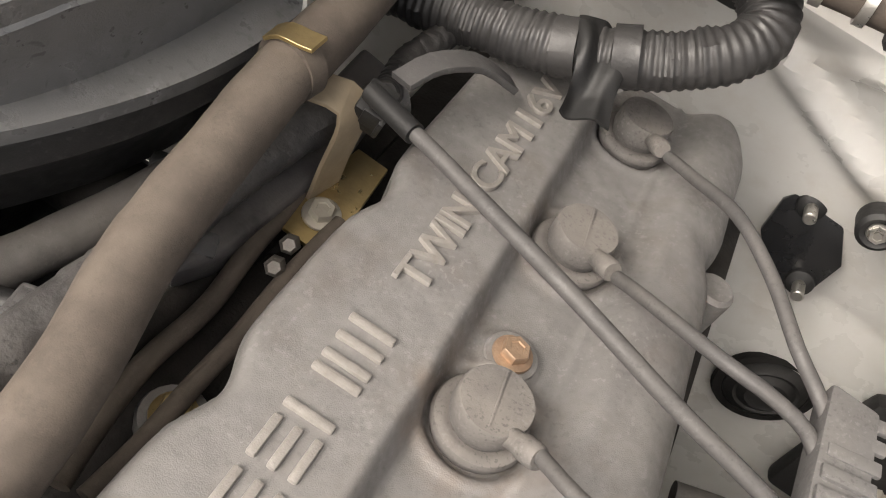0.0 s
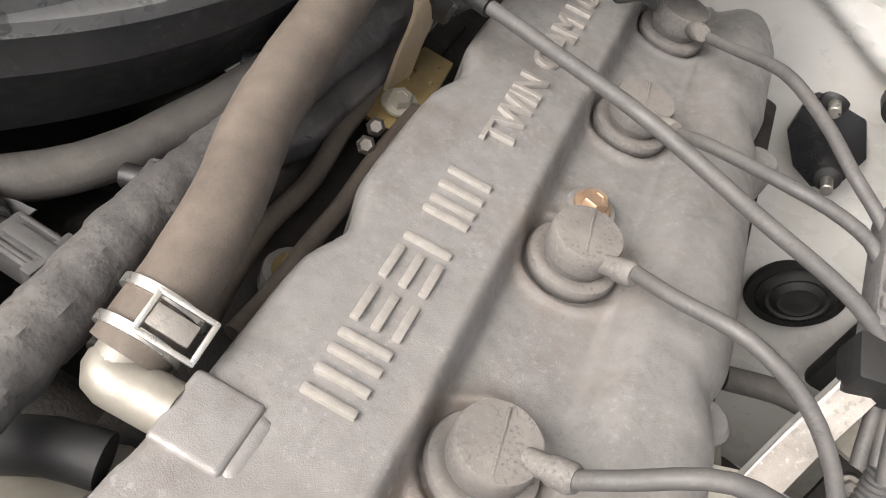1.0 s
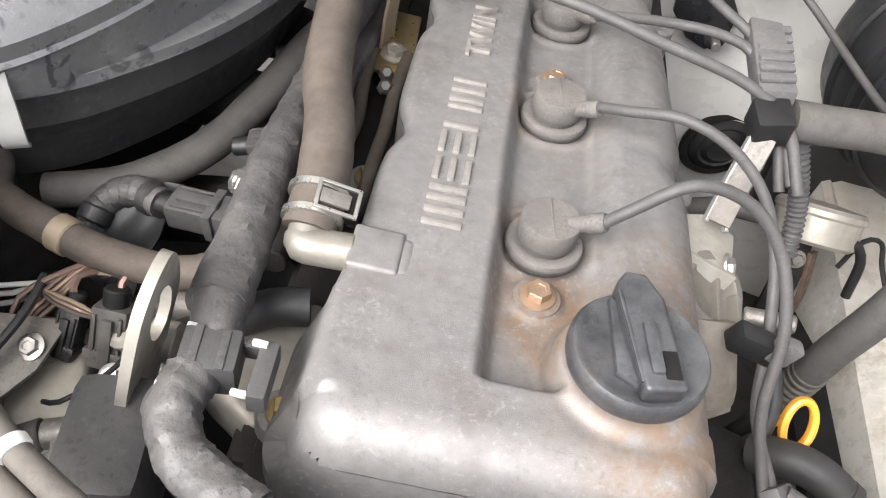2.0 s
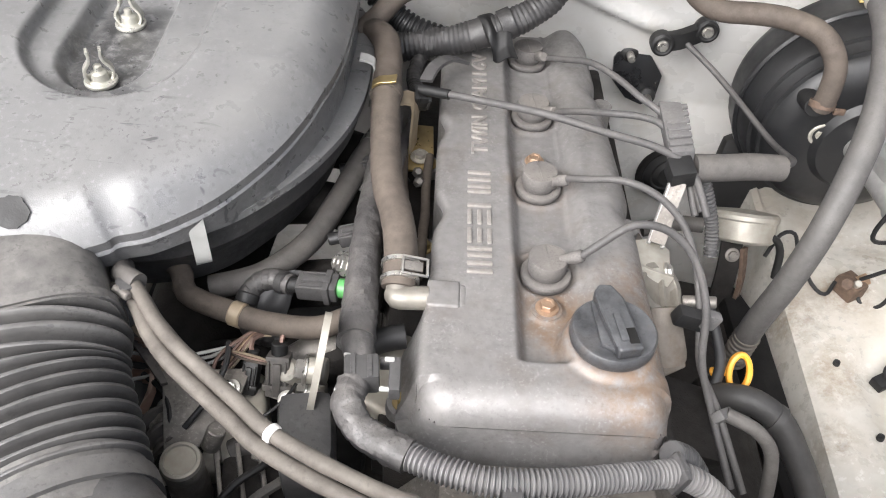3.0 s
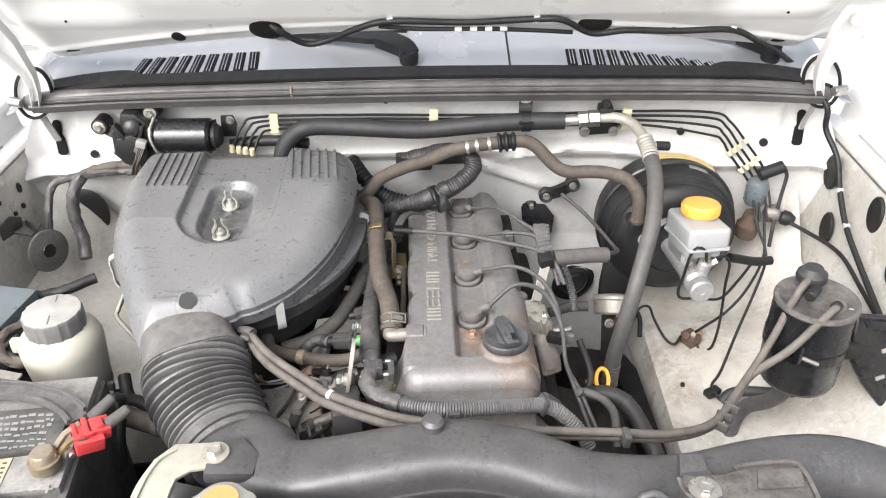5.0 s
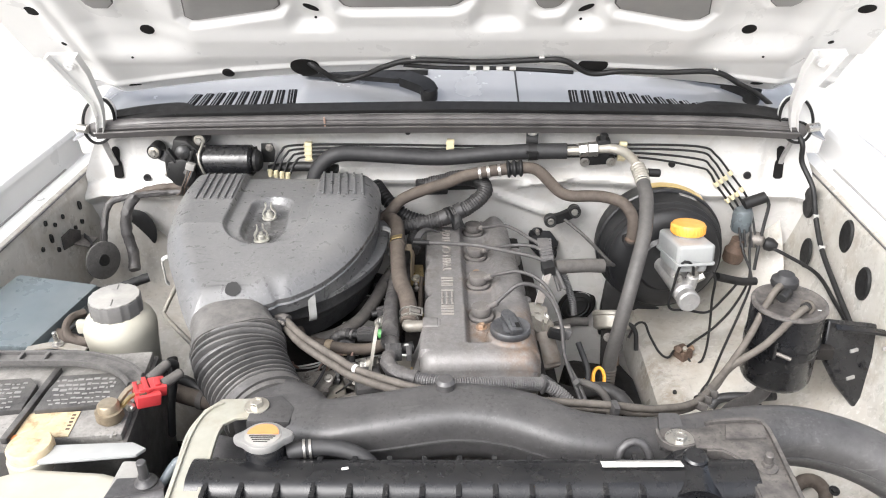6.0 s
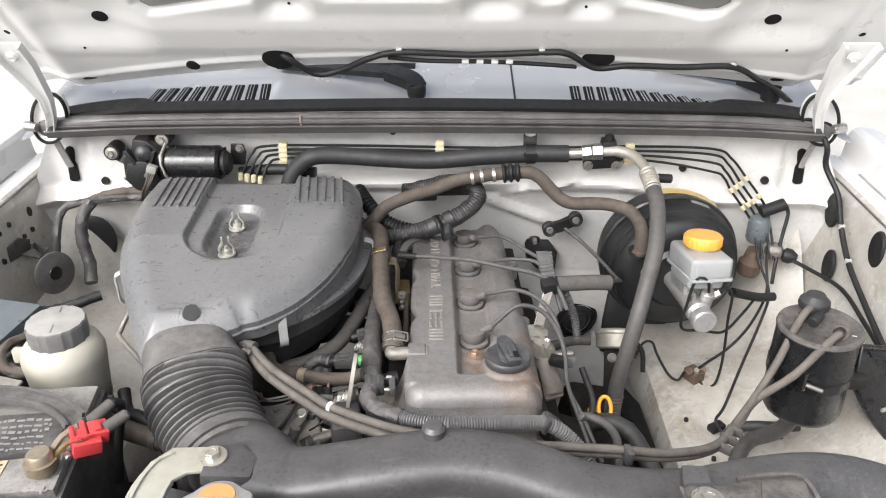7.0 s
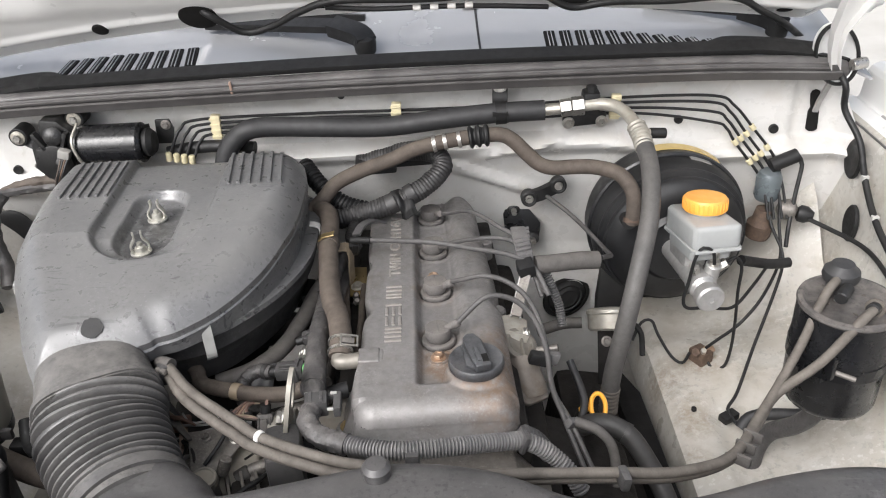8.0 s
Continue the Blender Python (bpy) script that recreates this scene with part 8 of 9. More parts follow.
for at in ((-0.494, 0.576, 1.034), (-0.412, 0.582, 1.056)):
    part("ear", rod((at[0], 0.592, at[2]), (at[0], 0.565, at[2]), 0.0125, 22), "black", wm)
    part("bush", lathe([(0.0095, 0), (0.0095, 0.002), (0.007, 0.003)], (at[0], 0.566, at[2]), (0, -1, 0), 22), "bracket", wm)
    bolt((at[0], 0.565, at[2]), (0, -1, 0.05), 0.0055, "steel", wm, "", 1.5)
part("ear_arm", strip([(-0.494, 0.578, 1.030), (-0.474, 0.572, 1.022), (-0.455, 0.568, 1.02)], 0.018, 0.008, (0, 0.3, 1)), "black_hose", wm)
part("ear_arm", strip([(-0.412, 0.580, 1.054), (-0.425, 0.572, 1.044), (-0.44, 0.568, 1.035)], 0.018, 0.008, (0.8, 0, 0.6)), "black_hose", wm)
for k, mat in enumerate(("hose", "black", "rust", "black_hose")):
    part("lead", sweep([(-0.428 + 0.003 * k, 0.530, 1.014), (-0.432 + 0.0025 * k, 0.524, 1.002), (-0.441 + 0.0022 * k, 0.527, 0.986), (-0.448 + 0.003 * k, 0.536, 0.972), (-0.462 + 0.006 * k, 0.552, 0.960)], 0.0017, 6), mat, wm)
bm = prism([(-0.012, -0.017), (0.010, -0.017), (0.014, 0.004), (0.010, 0.017), (-0.009, 0.017)], 0.004, pose(-0.302, 0.580, 1.028, 90, 0, 0), 0.001)
pb = top("bracket", bm, "gear_black", "small black bracket plate beside the wiper motor", "bracket")
bolt((-0.297, 0.576, 1.038), (0, -1, 0.1), 0.0045, "alloy", pb)
part("flange", strip([(-0.318, 0.560, 1.046), (-0.316, 0.556, 1.026), (-0.318, 0.560, 1.006)], 0.012, 0.003, (0.3, 1, 0)), "gear_black", pb)
bm = sweep([(-0.30, 0.570, 1.000), (-0.27, 0.572, 1.004), (-0.23, 0.570, 1.006), (-0.18, 0.565, 1.003)], 0.0085, 12)
top("pipe_sleeve", bm, "black", "black sleeve below the brake lines", "sleeve")
# harness on the left of the firewall
bm = sweep([(-0.400, 0.545, 0.972), (-0.43, 0.550, 0.965), (-0.475, 0.560, 0.962), (-0.52, 0.562, 0.957), (-0.560, 0.556, 0.953), (-0.582, 0.545, 0.945), (-0.588, 0.52, 0.91), (-0.585, 0.50, 0.87), (-0.575, 0.49, 0.84)], 0.0058, 14, step=0.003, rough=0.0020)
hl = top("wiring_harness", bm, "tape", "dark taped harness in the firewall corner", "wiring harness")
part("branch", sweep([(-0.54, 0.560, 0.955), (-0.552, 0.546, 0.935), (-0.556, 0.535, 0.90), (-0.548, 0.525, 0.865), (-0.54, 0.50, 0.84)], 0.0095, 14, step=0.003, rough=0.0022), "tape", hl)
part("branch", sweep([(-0.395, 0.548, 0.974), (-0.43, 0.556, 0.972), (-0.48, 0.566, 0.969), (-0.53, 0.568, 0.958), (-0.55, 0.556, 0.945)], 0.0075, 12, step=0.003, rough=0.0022), "hose", hl, "brown dusty wiring")
hr = hub("horn", (-0.575, 0.463, 0.83), "small black disc horn on the inner fender", "horn")
part("disc", lathe([(0.026, -0.010), (0.0305, -0.005), (0.0305, 0.001), (0.026, 0.002), (0.024, 0.0005), (0.012, 0.001), (0.010, 0.004), (0.001, 0.0045)], (-0.572, 0.462, 0.880), (0.86, -0.48, 0.12), 36), "gear_black", hr)
part("rim", lathe([(0.0300, -0.003), (0.0325, -0.002), (0.0325, 0.002), (0.0300, 0.003)], (-0.572, 0.462, 0.880), (0.86, -0.48, 0.12), 36), "collar", hr, "dusty grey rim")
part("bracket", strip([(-0.586, 0.47, 0.885), (-0.602, 0.49, 0.90), (-0.615, 0.50, 0.905)], 0.014, 0.003, (0, 0, 1)), "black", hr)
# proportioning parts on the right of the firewall
pv = hub("proportioning_valve", (0.52, 0.57, 0.82), "dusty blue-grey brake proportioning valve", "valve")
part("upper_body", lathe([(0.015, 0), (0.0175, 0.006), (0.0175, 0.034), (0.014, 0.042), (0.008, 0.045)], (0.523, 0.578, 0.882), (0, -0.05, 1), 26), "bluegrey", pv)
part("lower_body", lathe([(0.016, 0), (0.018, 0.005), (0.018, 0.022), (0.013, 0.028), (0.011, 0.045)], (0.512, 0.562, 0.830), (0.1, -0.05, 1), 24), "rust", pv)
part("ball", lathe([(0.004, -0.014), (0.012, -0.010), (0.015, 0), (0.012, 0.010), (0.004, 0.014)], (0.548, 0.560, 0.872), (1, -0.3, 0), 20), "alloy", pv)
part("boot", lathe([(0.006, 0), (0.012, 0.005), (0.012, 0.014), (0.006, 0.024)], (0.560, 0.558, 0.868), (1, -0.6, -0.1), 18), "black", pv)
part("sensor", rod((0.520, 0.572, 0.935), (0.556, 0.575, 0.948), 0.010, 16), "black", pv)
part("cable", sweep([(0.556, 0.575, 0.948), (0.562, 0.570, 0.935), (0.556, 0.56, 0.90), (0.548, 0.545, 0.86), (0.538, 0.52, 0.835)], 0.0030, 8), "black", pv)
bm = sweep([(0.455, 0.46, 0.855), (0.475, 0.470, 0.845), (0.505, 0.478, 0.835), (0.53, 0.485, 0.832)], 0.007, 12)
top("cable_sleeve", bm, "black", "short black sleeve behind the reservoir", "sleeve")

# vacuum actuator, dipstick and the dark right side of the engine
va = hub("vacuum_actuator", (0.281, 0.468, 0.70), "silver vacuum actuator on a dark bracket", "actuator")
part("can", lathe([(0.029, -0.006), (0.0325, -0.003), (0.0328, 0.016), (0.0345, 0.018), (0.0345, 0.022), (0.032, 0.025), (0.012, 0.027), (0.001, 0.0275)], (0.293, 0.466, 0.752), (0.03, 0.60, 0.80), 40), "bracket", va)
part("bracket", strip([(0.285, 0.470, 0.752), (0.283, 0.450, 0.735), (0.283, 0.438, 0.70), (0.285, 0.435, 0.64)], 0.022, 0.004, (1, 0, 0)), "engine_dark", va)
part("stay", strip([(0.296, 0.455, 0.745), (0.300, 0.440, 0.71), (0.302, 0.435, 0.66)], 0.010, 0.004, (0.6, 0.8, 0)), "rust", va, "rusty stay")
bolt((0.283, 0.447, 0.7415), (0, -0.8, 0.5), 0.0050, "alloy", va)
part("hose", sweep([(0.252, 0.47, 0.758), (0.225, 0.472, 0.756), (0.19, 0.465, 0.75)], 0.008, 14), "hose_grey", va)
part("pipe", sweep([(0.305, 0.45, 0.76), (0.318, 0.452, 0.765), (0.33, 0.45, 0.75), (0.332, 0.44, 0.72)], 0.004, 10), "black", va)
ds = hub("dipstick", (0.232, 0.255, 0.78), "orange plastic dipstick ring handle", "dipstick")
loops = []
for k in range(28):
    a = 2 * math.pi * k / 28
    c = Vector((0.2365 + 0.0082 * math.cos(a), 0.253 + 0.0092 * math.sin(a), 0.800 + 0.0118 * math.sin(a)))
    rad = Vector((math.cos(a), 0.62 * math.sin(a), 0.78 * math.sin(a))).normalized()
    nrm = Vector((0.0, -0.78, 0.62)).normalized()
    loops.append([c + (rad * math.cos(b) * 0.0028 + nrm * math.sin(b) * 0.0036) for b in (2 * math.pi * j / 8 for j in range(8))])
bm = loft(loops + loops[:1], caps=False)
bmesh.ops.remove_doubles(bm, verts=bm.verts, dist=1e-6)
part("ring", bm, "orange", ds)
part("stem", rod((0.228, 0.256, 0.797), (0.217, 0.259, 0.790), 0.0040, 12), "orange", ds)
part("tube", rod((0.218, 0.259, 0.79), (0.19, 0.27, 0.66), 0.005, 12), "engine_dark", ds)
bm = sweep([(0.215, 0.238, 0.785), (0.228, 0.232, 0.795), (0.245, 0.226, 0.798), (0.265, 0.216, 0.789), (0.282, 0.198, 0.768), (0.298, 0.172, 0.742), (0.310, 0.13, 0.71)], 0.0112, 18)
rh = top("radiator_hose", bm, "coolant_hose", "thick dark coolant hose low beside the engine", "hose")
for at, ax in (((0.262, 0.2175, 0.791), (1, -0.5, -0.35)),):
    part("hose_clamp", lathe([(0.0116, -0.003), (0.0125, -0.003), (0.0125, 0.003), (0.0116, 0.003)], at, ax, 26), "coolant_hose", rh)
bm = sweep([(0.198, 0.178, 0.850), (0.218, 0.170, 0.846), (0.232, 0.165, 0.832), (0.237, 0.158, 0.815), (0.238, 0.145, 0.79)], 0.0052, 12)
top("thin_hose", bm, "hose_grey", "thin grey hose bending down beside the engine", "hose")
bm = sweep([(0.210, 0.30, 0.83), (0.220, 0.27, 0.81), (0.221, 0.255, 0.80), (0.215, 0.24, 0.79)], 0.0045, 10)
top("thin_hose", bm, "black_hose", "thin black hose beside the dipstick", "hose")
bm = box((0.245, 0.30, 0.58), (0.10, 0.34, 0.20), 0.02, (0, 10, 0))
top("exhaust_shield", bm, "engine_dark", "dark heat shield beside the engine block", "heat shield")
bm = rod((0.222, 0.16, 0.70), (0.222, 0.27, 0.70), 0.055, 30, edge=0.006)
al = top("alternator", bm, "engine_dark", "grimy alternator low beside the engine", "alternator")
part("pulley", lathe([(0.030, 0), (0.034, 0.004), (0.028, 0.009), (0.034, 0.014), (0.030, 0.018)], (0.222, 0.142, 0.70), (0, 1, 0), 26), "engine_dark", al)
part("bracket", box((0.190, 0.215, 0.775), (0.05, 0.07, 0.03), 0.006, (0, 20, 0)), "engine_dark", al)
bm = sweep([(0.128, 0.255, 0.850), (0.140, 0.300, 0.848), (0.138, 0.345, 0.842)], 0.020, 20, rough=0.002)
top("exhaust_outlet", bm, "sandy_casting", "brown stained casting on the engine's exhaust side", "casting")
bm = rod((0.165, 0.243, 0.892), (0.188, 0.240, 0.897), 0.0045, 14)
top("nozzle", bm, "alloy", "small silver nozzle beside the leads", "nozzle")
bm = prism([(-0.02, -0.16), (0.014, -0.17), (0.020, 0.10), (0.002, 0.16), (-0.016, 0.15)], 0.10, pose(0.312, 0.30, 0.59, 0, 0, 4), 0.01)
top("frame_shield", bm, "liner", "black rubber shield along the frame rail", "shield")
fb = hub("floor_boot", (0.257, 0.62, 0.64), "black oval rubber boot in the white firewall", "rubber boot")
for nm, prof in (("rim", [(0.0, -0.004), (1.0, -0.004), (1.04, 0.0), (1.0, 0.005), (0.84, 0.006), (0.80, 0.002)]), ("dome", [(0.82, 0.0), (0.80, 0.006), (0.62, 0.012), (0.55, 0.011), (0.40, 0.016), (0.30, 0.015), (0.0, 0.018)])):
    x, y, z = basis((0.1, -1, 0.30))
    m = Matrix((x, y, z)).transposed().to_4x4()
    m.translation = Vector((0.257, 0.655, 0.676))
    b2 = lathe([(r, h) for r, h in prof], (0, 0, 0), (0, 0, 1), 40)
    bmesh.ops.transform(b2, verts=b2.verts, matrix=m @ pose(0, 0, 0, 0, 0, 32) @ Matrix.Diagonal((0.040, 0.031, 1, 1)))
    part(nm, b2, "black" if nm == "dome" else "liner", fb)

bm = prism([(0.296, 0.640), (0.420, 0.640), (0.425, 0.690), (0.372, 0.712), (0.340, 0.765), (0.308, 0.750), (0.300, 0.700)], 0.020, Matrix(((1, 0, 0, 0), (0, 0.28, -0.96, 0.442), (0, 0.96, 0.28, 0.020), (0, 0, 0, 1))), 0.006)
top("steering_boot", bm, "black", "dark rubber cover beneath the brake booster", "rubber boot")

# ---- right side: charcoal canister and box ----
cc = Vector((0.484, 0.238, 0.008))
cn = hub("charcoal_canister", (0.481, 0.232, 0.808), "black charcoal canister with a dusty top", "canister")
part("body", lathe([(0.038, 0), (0.045, 0.005), (0.0478, 0.012), (0.0485, 0.070), (0.0495, 0.072), (0.0495, 0.078), (0.0485, 0.080), (0.0485, 0.122)], cc + Vector((-0.002, 0, 0.808)), (0, 0, 1), 44), "gloss_black", cn)
part("top_plate", lathe([(0.0495, 0), (0.0505, 0.002), (0.0495, 0.005), (0.045, 0.006), (0.041, 0.0030), (0.001, 0.0026)], cc + Vector((-0.001, 0, 0.930)), (0, 0, 1), 44), "bracket_black", cn, "dusty grey-brown top")
for k in range(14):
    a, q = random.uniform(0, 6.28), random.uniform(0.012, 0.038)
    part("debris", box(cc + Vector((q * math.cos(a), q * math.sin(a), 0.9336)), (random.uniform(0.002, 0.006), 0.0016, 0.0012), 0.0003, (0, 0, random.uniform(0, 180)), seg=1), "hose_dust" if k % 2 else "clip_grey", cn)
v = part("purge_valve", lathe([(0.012, 0), (0.012, 0.012), (0.0175, 0.014), (0.0188, 0.018), (0.0178, 0.024), (0.013, 0.028), (0.011, 0.032), (0.001, 0.033)], cc + Vector((-0.004, 0.022, 0.934)), (0, 0, 1), 30), "black_hose", cn)
for at, d in (((-0.006, 0.000, 0.950), (-0.5, -0.6, 0.0)), ((0.018, -0.018, 0.940), (-0.4, -0.4, 0.1))):
    part("nozzle", rod(cc + Vector(at), cc + Vector(at) + Vector(d) * 0.03, 0.0065, 14), "black", cn)
part("clamp_ring", lathe([(0.0085, -0.002), (0.0098, -0.002), (0.0098, 0.002), (0.0085, 0.002)], cc + Vector((0.014, -0.022, 0.940)), (-0.6, -0.6, 0.1), 20), "hose_dust", cn)
part("strap", lathe([(0.0488, 0), (0.0502, 0), (0.0502, 0.014), (0.0488, 0.014)], cc + Vector((-0.002, 0, 0.866)), (0, 0, 1), 44), "gloss_black", cn)
part("strap_bolt", rod((0.456, 0.186, 0.893), (0.474, 0.178, 0.889), 0.0028, 12), "alloy", cn)
part("strap_tab", box((0.452, 0.190, 0.897), (0.005, 0.012, 0.026), 0.001, (0, 0, 20)), "gloss_black", cn)
part("mount_arm", box((0.540, 0.235, 0.862), (0.030, 0.016, 0.018), 0.003), "engine_dark", cn)
bm = sweep([(0.478, 0.240, 0.815), (0.470, 0.232, 0.796), (0.4608, 0.2471, 0.765), (0.4451, 0.2723, 0.730), (0.432, 0.270, 0.700), (0.425, 0.255, 0.665)], 0.0105, 16)
top("drain_hose", bm, "tape", "dusty black drain hose under the charcoal canister", "hose")
bm = sweep([(0.428, 0.312, 0.700), (0.440, 0.318, 0.712), (0.462, 0.312, 0.722), (0.49, 0.295, 0.735), (0.51, 0.28, 0.75)], 0.0075, 14)
top("rubber_hose", bm, "black_hose", "short black rubber hose on the inner fender", "hose")
bm = box((0.419, 0.330, 0.704), (0.024, 0.014, 0.010), 0.002, (0, 0, 30))
top("line_clip", bm, "black", "black clip for the brake line on the inner fender", "clip")
bx = hub("control_box", (0.60, 0.25, 0.77), "black plastic cover with painted glints on the inner fender", "cover")
part("cover", prism([(-0.046, 0.062), (-0.020, 0.057), (0.020, 0.050), (0.058, 0.040), (0.060, -0.030), (0.034, -0.068), (0.028, -0.102), (0.004, -0.100), (-0.008, -0.070), (-0.034, -0.036), (-0.052, 0.0), (-0.054, 0.025)][::-1], 0.012, pose(0.602, 0.262, 0.835, 70, 0, 10), 0.005, seg=3), "gloss_black", bx)
part("rim", strip([(0.556, 0.243, 0.897), (0.600, 0.243, 0.893), (0.655, 0.250, 0.880)], 0.010, 0.004, (0, 1, 0.2)), "gloss_black", bx)
bolt((0.619, 0.216, 0.742), (0.1, -0.9, 0.4), 0.0045, "steel", bx)
# pale boxes paint the glossy cover's reflections in fixed colour
for dx, dz in ((-0.018, 0.03), (-0.010, -0.02), (0.024, 0.035)):
    part("bright_mark", box((0.594 + dx, 0.222 - 0.1 * dz, 0.846 + dz), (0.014, 0.003, 0.005), 0.001, (-20, 0, 24)), "print_grey", bx)

# ---- left side: power steering reservoir, battery, washer bottle ----
pc = Vector((-0.418, 0.172, 0))
ps = hub("power_steering_reservoir", (-0.418, 0.172, 0.86), "cream power steering reservoir with a grey cap", "reservoir")
part("tank", lathe([(0.034, 0), (0.040, 0.006), (0.043, 0.030), (0.0465, 0.070), (0.0465, 0.078), (0.043, 0.088), (0.036, 0.096), (0.030, 0.098)], pc + Vector((0, 0, 0.866)), (0, 0, 1), 44), "tank_cream", ps)
octo = [(0.0335 * math.cos(a) * k, 0.0335 * math.sin(a) * k) for i in range(8) for a, k in ((math.pi / 4 * i + 0.10, 1.0), (math.pi / 4 * i + 0.58, 1.0), (math.pi / 4 * i + 0.68, 0.955))]
cp = part("cap", prism(octo, 0.0225, pose(pc.x, pc.y, 0.962), 0.0014), "cap_side", ps, "dusty grey eight-sided screw cap")
part("cap_top", prism([(x * 0.975, y * 0.975) for x, y in octo], 0.0022, pose(pc.x, pc.y, 0.9843), 0.0012), "grey_cap", cp, "pale dusty top of the cap")
part("cap_mark", box(pc + Vector((-0.003, 0.022, 0.9867)), (0.0016, 0.012, 0.0012), 0.0004, (0, 0, 12)), "cap_side", cp)
part("cap_mark", box(pc + Vector((0.004, -0.018, 0.9867)), (0.0016, 0.016, 0.0012), 0.0004, (0, 0, 12)), "cap_side", cp)
part("band", lathe([(0.0405, 0), (0.0418, 0), (0.0424, 0.010), (0.041, 0.010)], pc + Vector((0, 0, 0.872)), (0, 0, 1), 44), "duct", ps)
part("band_lug", box(pc + Vector((0.046, -0.012, 0.882)), (0.012, 0.006, 0.012), 0.002), "duct", ps)
part("tab", box(pc + Vector((-0.044, -0.012, 0.946)), (0.016, 0.010, 0.018), 0.003), "tank_cream", ps)
for path, r, mat in ((((-0.4849, 0.2111, 0.9350), (-0.4941, 0.1934, 0.9380), (-0.4929, 0.1717, 0.9360), (-0.4832, 0.1568, 0.9300), (-0.4655, 0.1526, 0.9250)), 0.0056, "hose"), (((-0.4758, 0.1843, 0.9400), (-0.4850, 0.1718, 0.9360), (-0.4884, 0.1687, 0.9300), (-0.4742, 0.1703, 0.9250)), 0.0030, "black"), (((-0.5117, 0.2445, 0.9200), (-0.5038, 0.1931, 0.9300), (-0.4947, 0.1670, 0.9250), (-0.4787, 0.1581, 0.9150)), 0.0022, "black_hose")):
    top("harness_loop", sweep(path, r, 12, step=0.003, rough=r * 0.16), mat, "dusty taped harness looping beside the reservoir", "wiring harness")
bm = sweep([(-0.5149, 0.1789, 0.9250), (-0.4918, 0.1658, 0.9250), (-0.4646, 0.1543, 0.9250), (-0.4478, 0.1587, 0.9250), (-0.4363, 0.1587, 0.9150)], 0.0075, 14, step=0.003, rough=0.0016)
top("wiring_harness", bm, "hose", "dusty brown taped harness behind the battery", "wiring harness")
bm = prism([(-0.075, -0.085), (0.055, -0.080), (0.075, 0.075), (-0.050, 0.085)], 0.06, pose(-0.571, 0.205, 0.886, 2, 3, -3), 0.006)
fx = top("fuse_box", bm, "fuse", "blue-grey smooth box cover beside the battery", "fuse box")
part("body", prism([(-0.070, -0.080), (0.051, -0.076), (0.070, 0.070), (-0.047, 0.080)], 0.10, pose(-0.571, 0.205, 0.788, 2, 3, -3), 0.004), "black", fx, "black lower box")
part("seam", prism([(-0.0765, -0.0865), (0.0565, -0.0815), (0.0765, 0.0765), (-0.0515, 0.0865)], 0.006, pose(-0.571, 0.205, 0.890, 2, 3, -3), 0.002), "fuse", fx)
part("latch", box((-0.505, 0.150, 0.915), (0.008, 0.020, 0.030), 0.002, (2, 3, 4)), "fuse", fx)
part("latch", box((-0.500, 0.235, 0.915), (0.008, 0.020, 0.030), 0.002, (2, 3, 4)), "fuse", fx)
bm = sweep([(-0.60, 0.275, 0.935), (-0.54, 0.275, 0.930), (-0.48, 0.285, 0.928), (-0.43, 0.31, 0.935)], 0.007, 12, step=0.003, rough=0.0012)
top("wiring_harness", bm, "black", "thin dark harness behind the reservoir", "wiring harness")
ln = top("bent_pipe", sweep([(-0.404, 0.395, 0.900), (-0.412, 0.360, 0.890), (-0.415, 0.345, 0.885), (-0.423, 0.325, 0.868), (-0.418, 0.312, 0.864), (-0.372, 0.266, 0.855), (-0.345, 0.24, 0.85)], 0.0036, 10), "bracket", "pale bent pipe beside the air cleaner", "pipe")
bm = box((-0.362, 0.160, 0.862), (0.020, 0.016, 0.018), 0.003)
top("small_clip", bm, "black", "small black clip on the inner fender", "clip")
bm = sweep([(-0.405, 0.160, 0.868), (-0.385, 0.146, 0.868), (-0.3593, 0.132, 0.868), (-0.3315, 0.119, 0.868), (-0.3017, 0.109, 0.867), (-0.27, 0.10, 0.865), (-0.24, 0.085, 0.855)], 0.0115, 20)
rh = top("radiator_hose", bm, "hose", "dusty brown radiator hose below the bellows", "hose")
part("hose_clamp", lathe([(0.0116, -0.004), (0.0127, -0.004), (0.0127, 0.004), (0.0116, 0.004)], (-0.300, 0.1085, 0.867), (0.95, -0.3, 0), 30), "hose_grey", rh)
bm = sweep([(-0.362, 0.180, 0.88), (-0.350, 0.155, 0.868), (-0.332, 0.142, 0.872), (-0.310, 0.130, 0.866), (-0.296, 0.12, 0.84)], 0.0075, 14, rough=0.0010)
top("wiring_harness", bm, "black", "dark taped harness under the battery cables", "wiring harness")
bm = prism([(-0.02, -0.03), (0.03, -0.028), (0.034, 0.02), (-0.01, 0.03)], 0.015, pose(-0.225, -0.045, 0.90, 20, 0, 0), 0.003)
top("shroud_corner", bm, "duct", "dusty black fan shroud corner", "shroud")

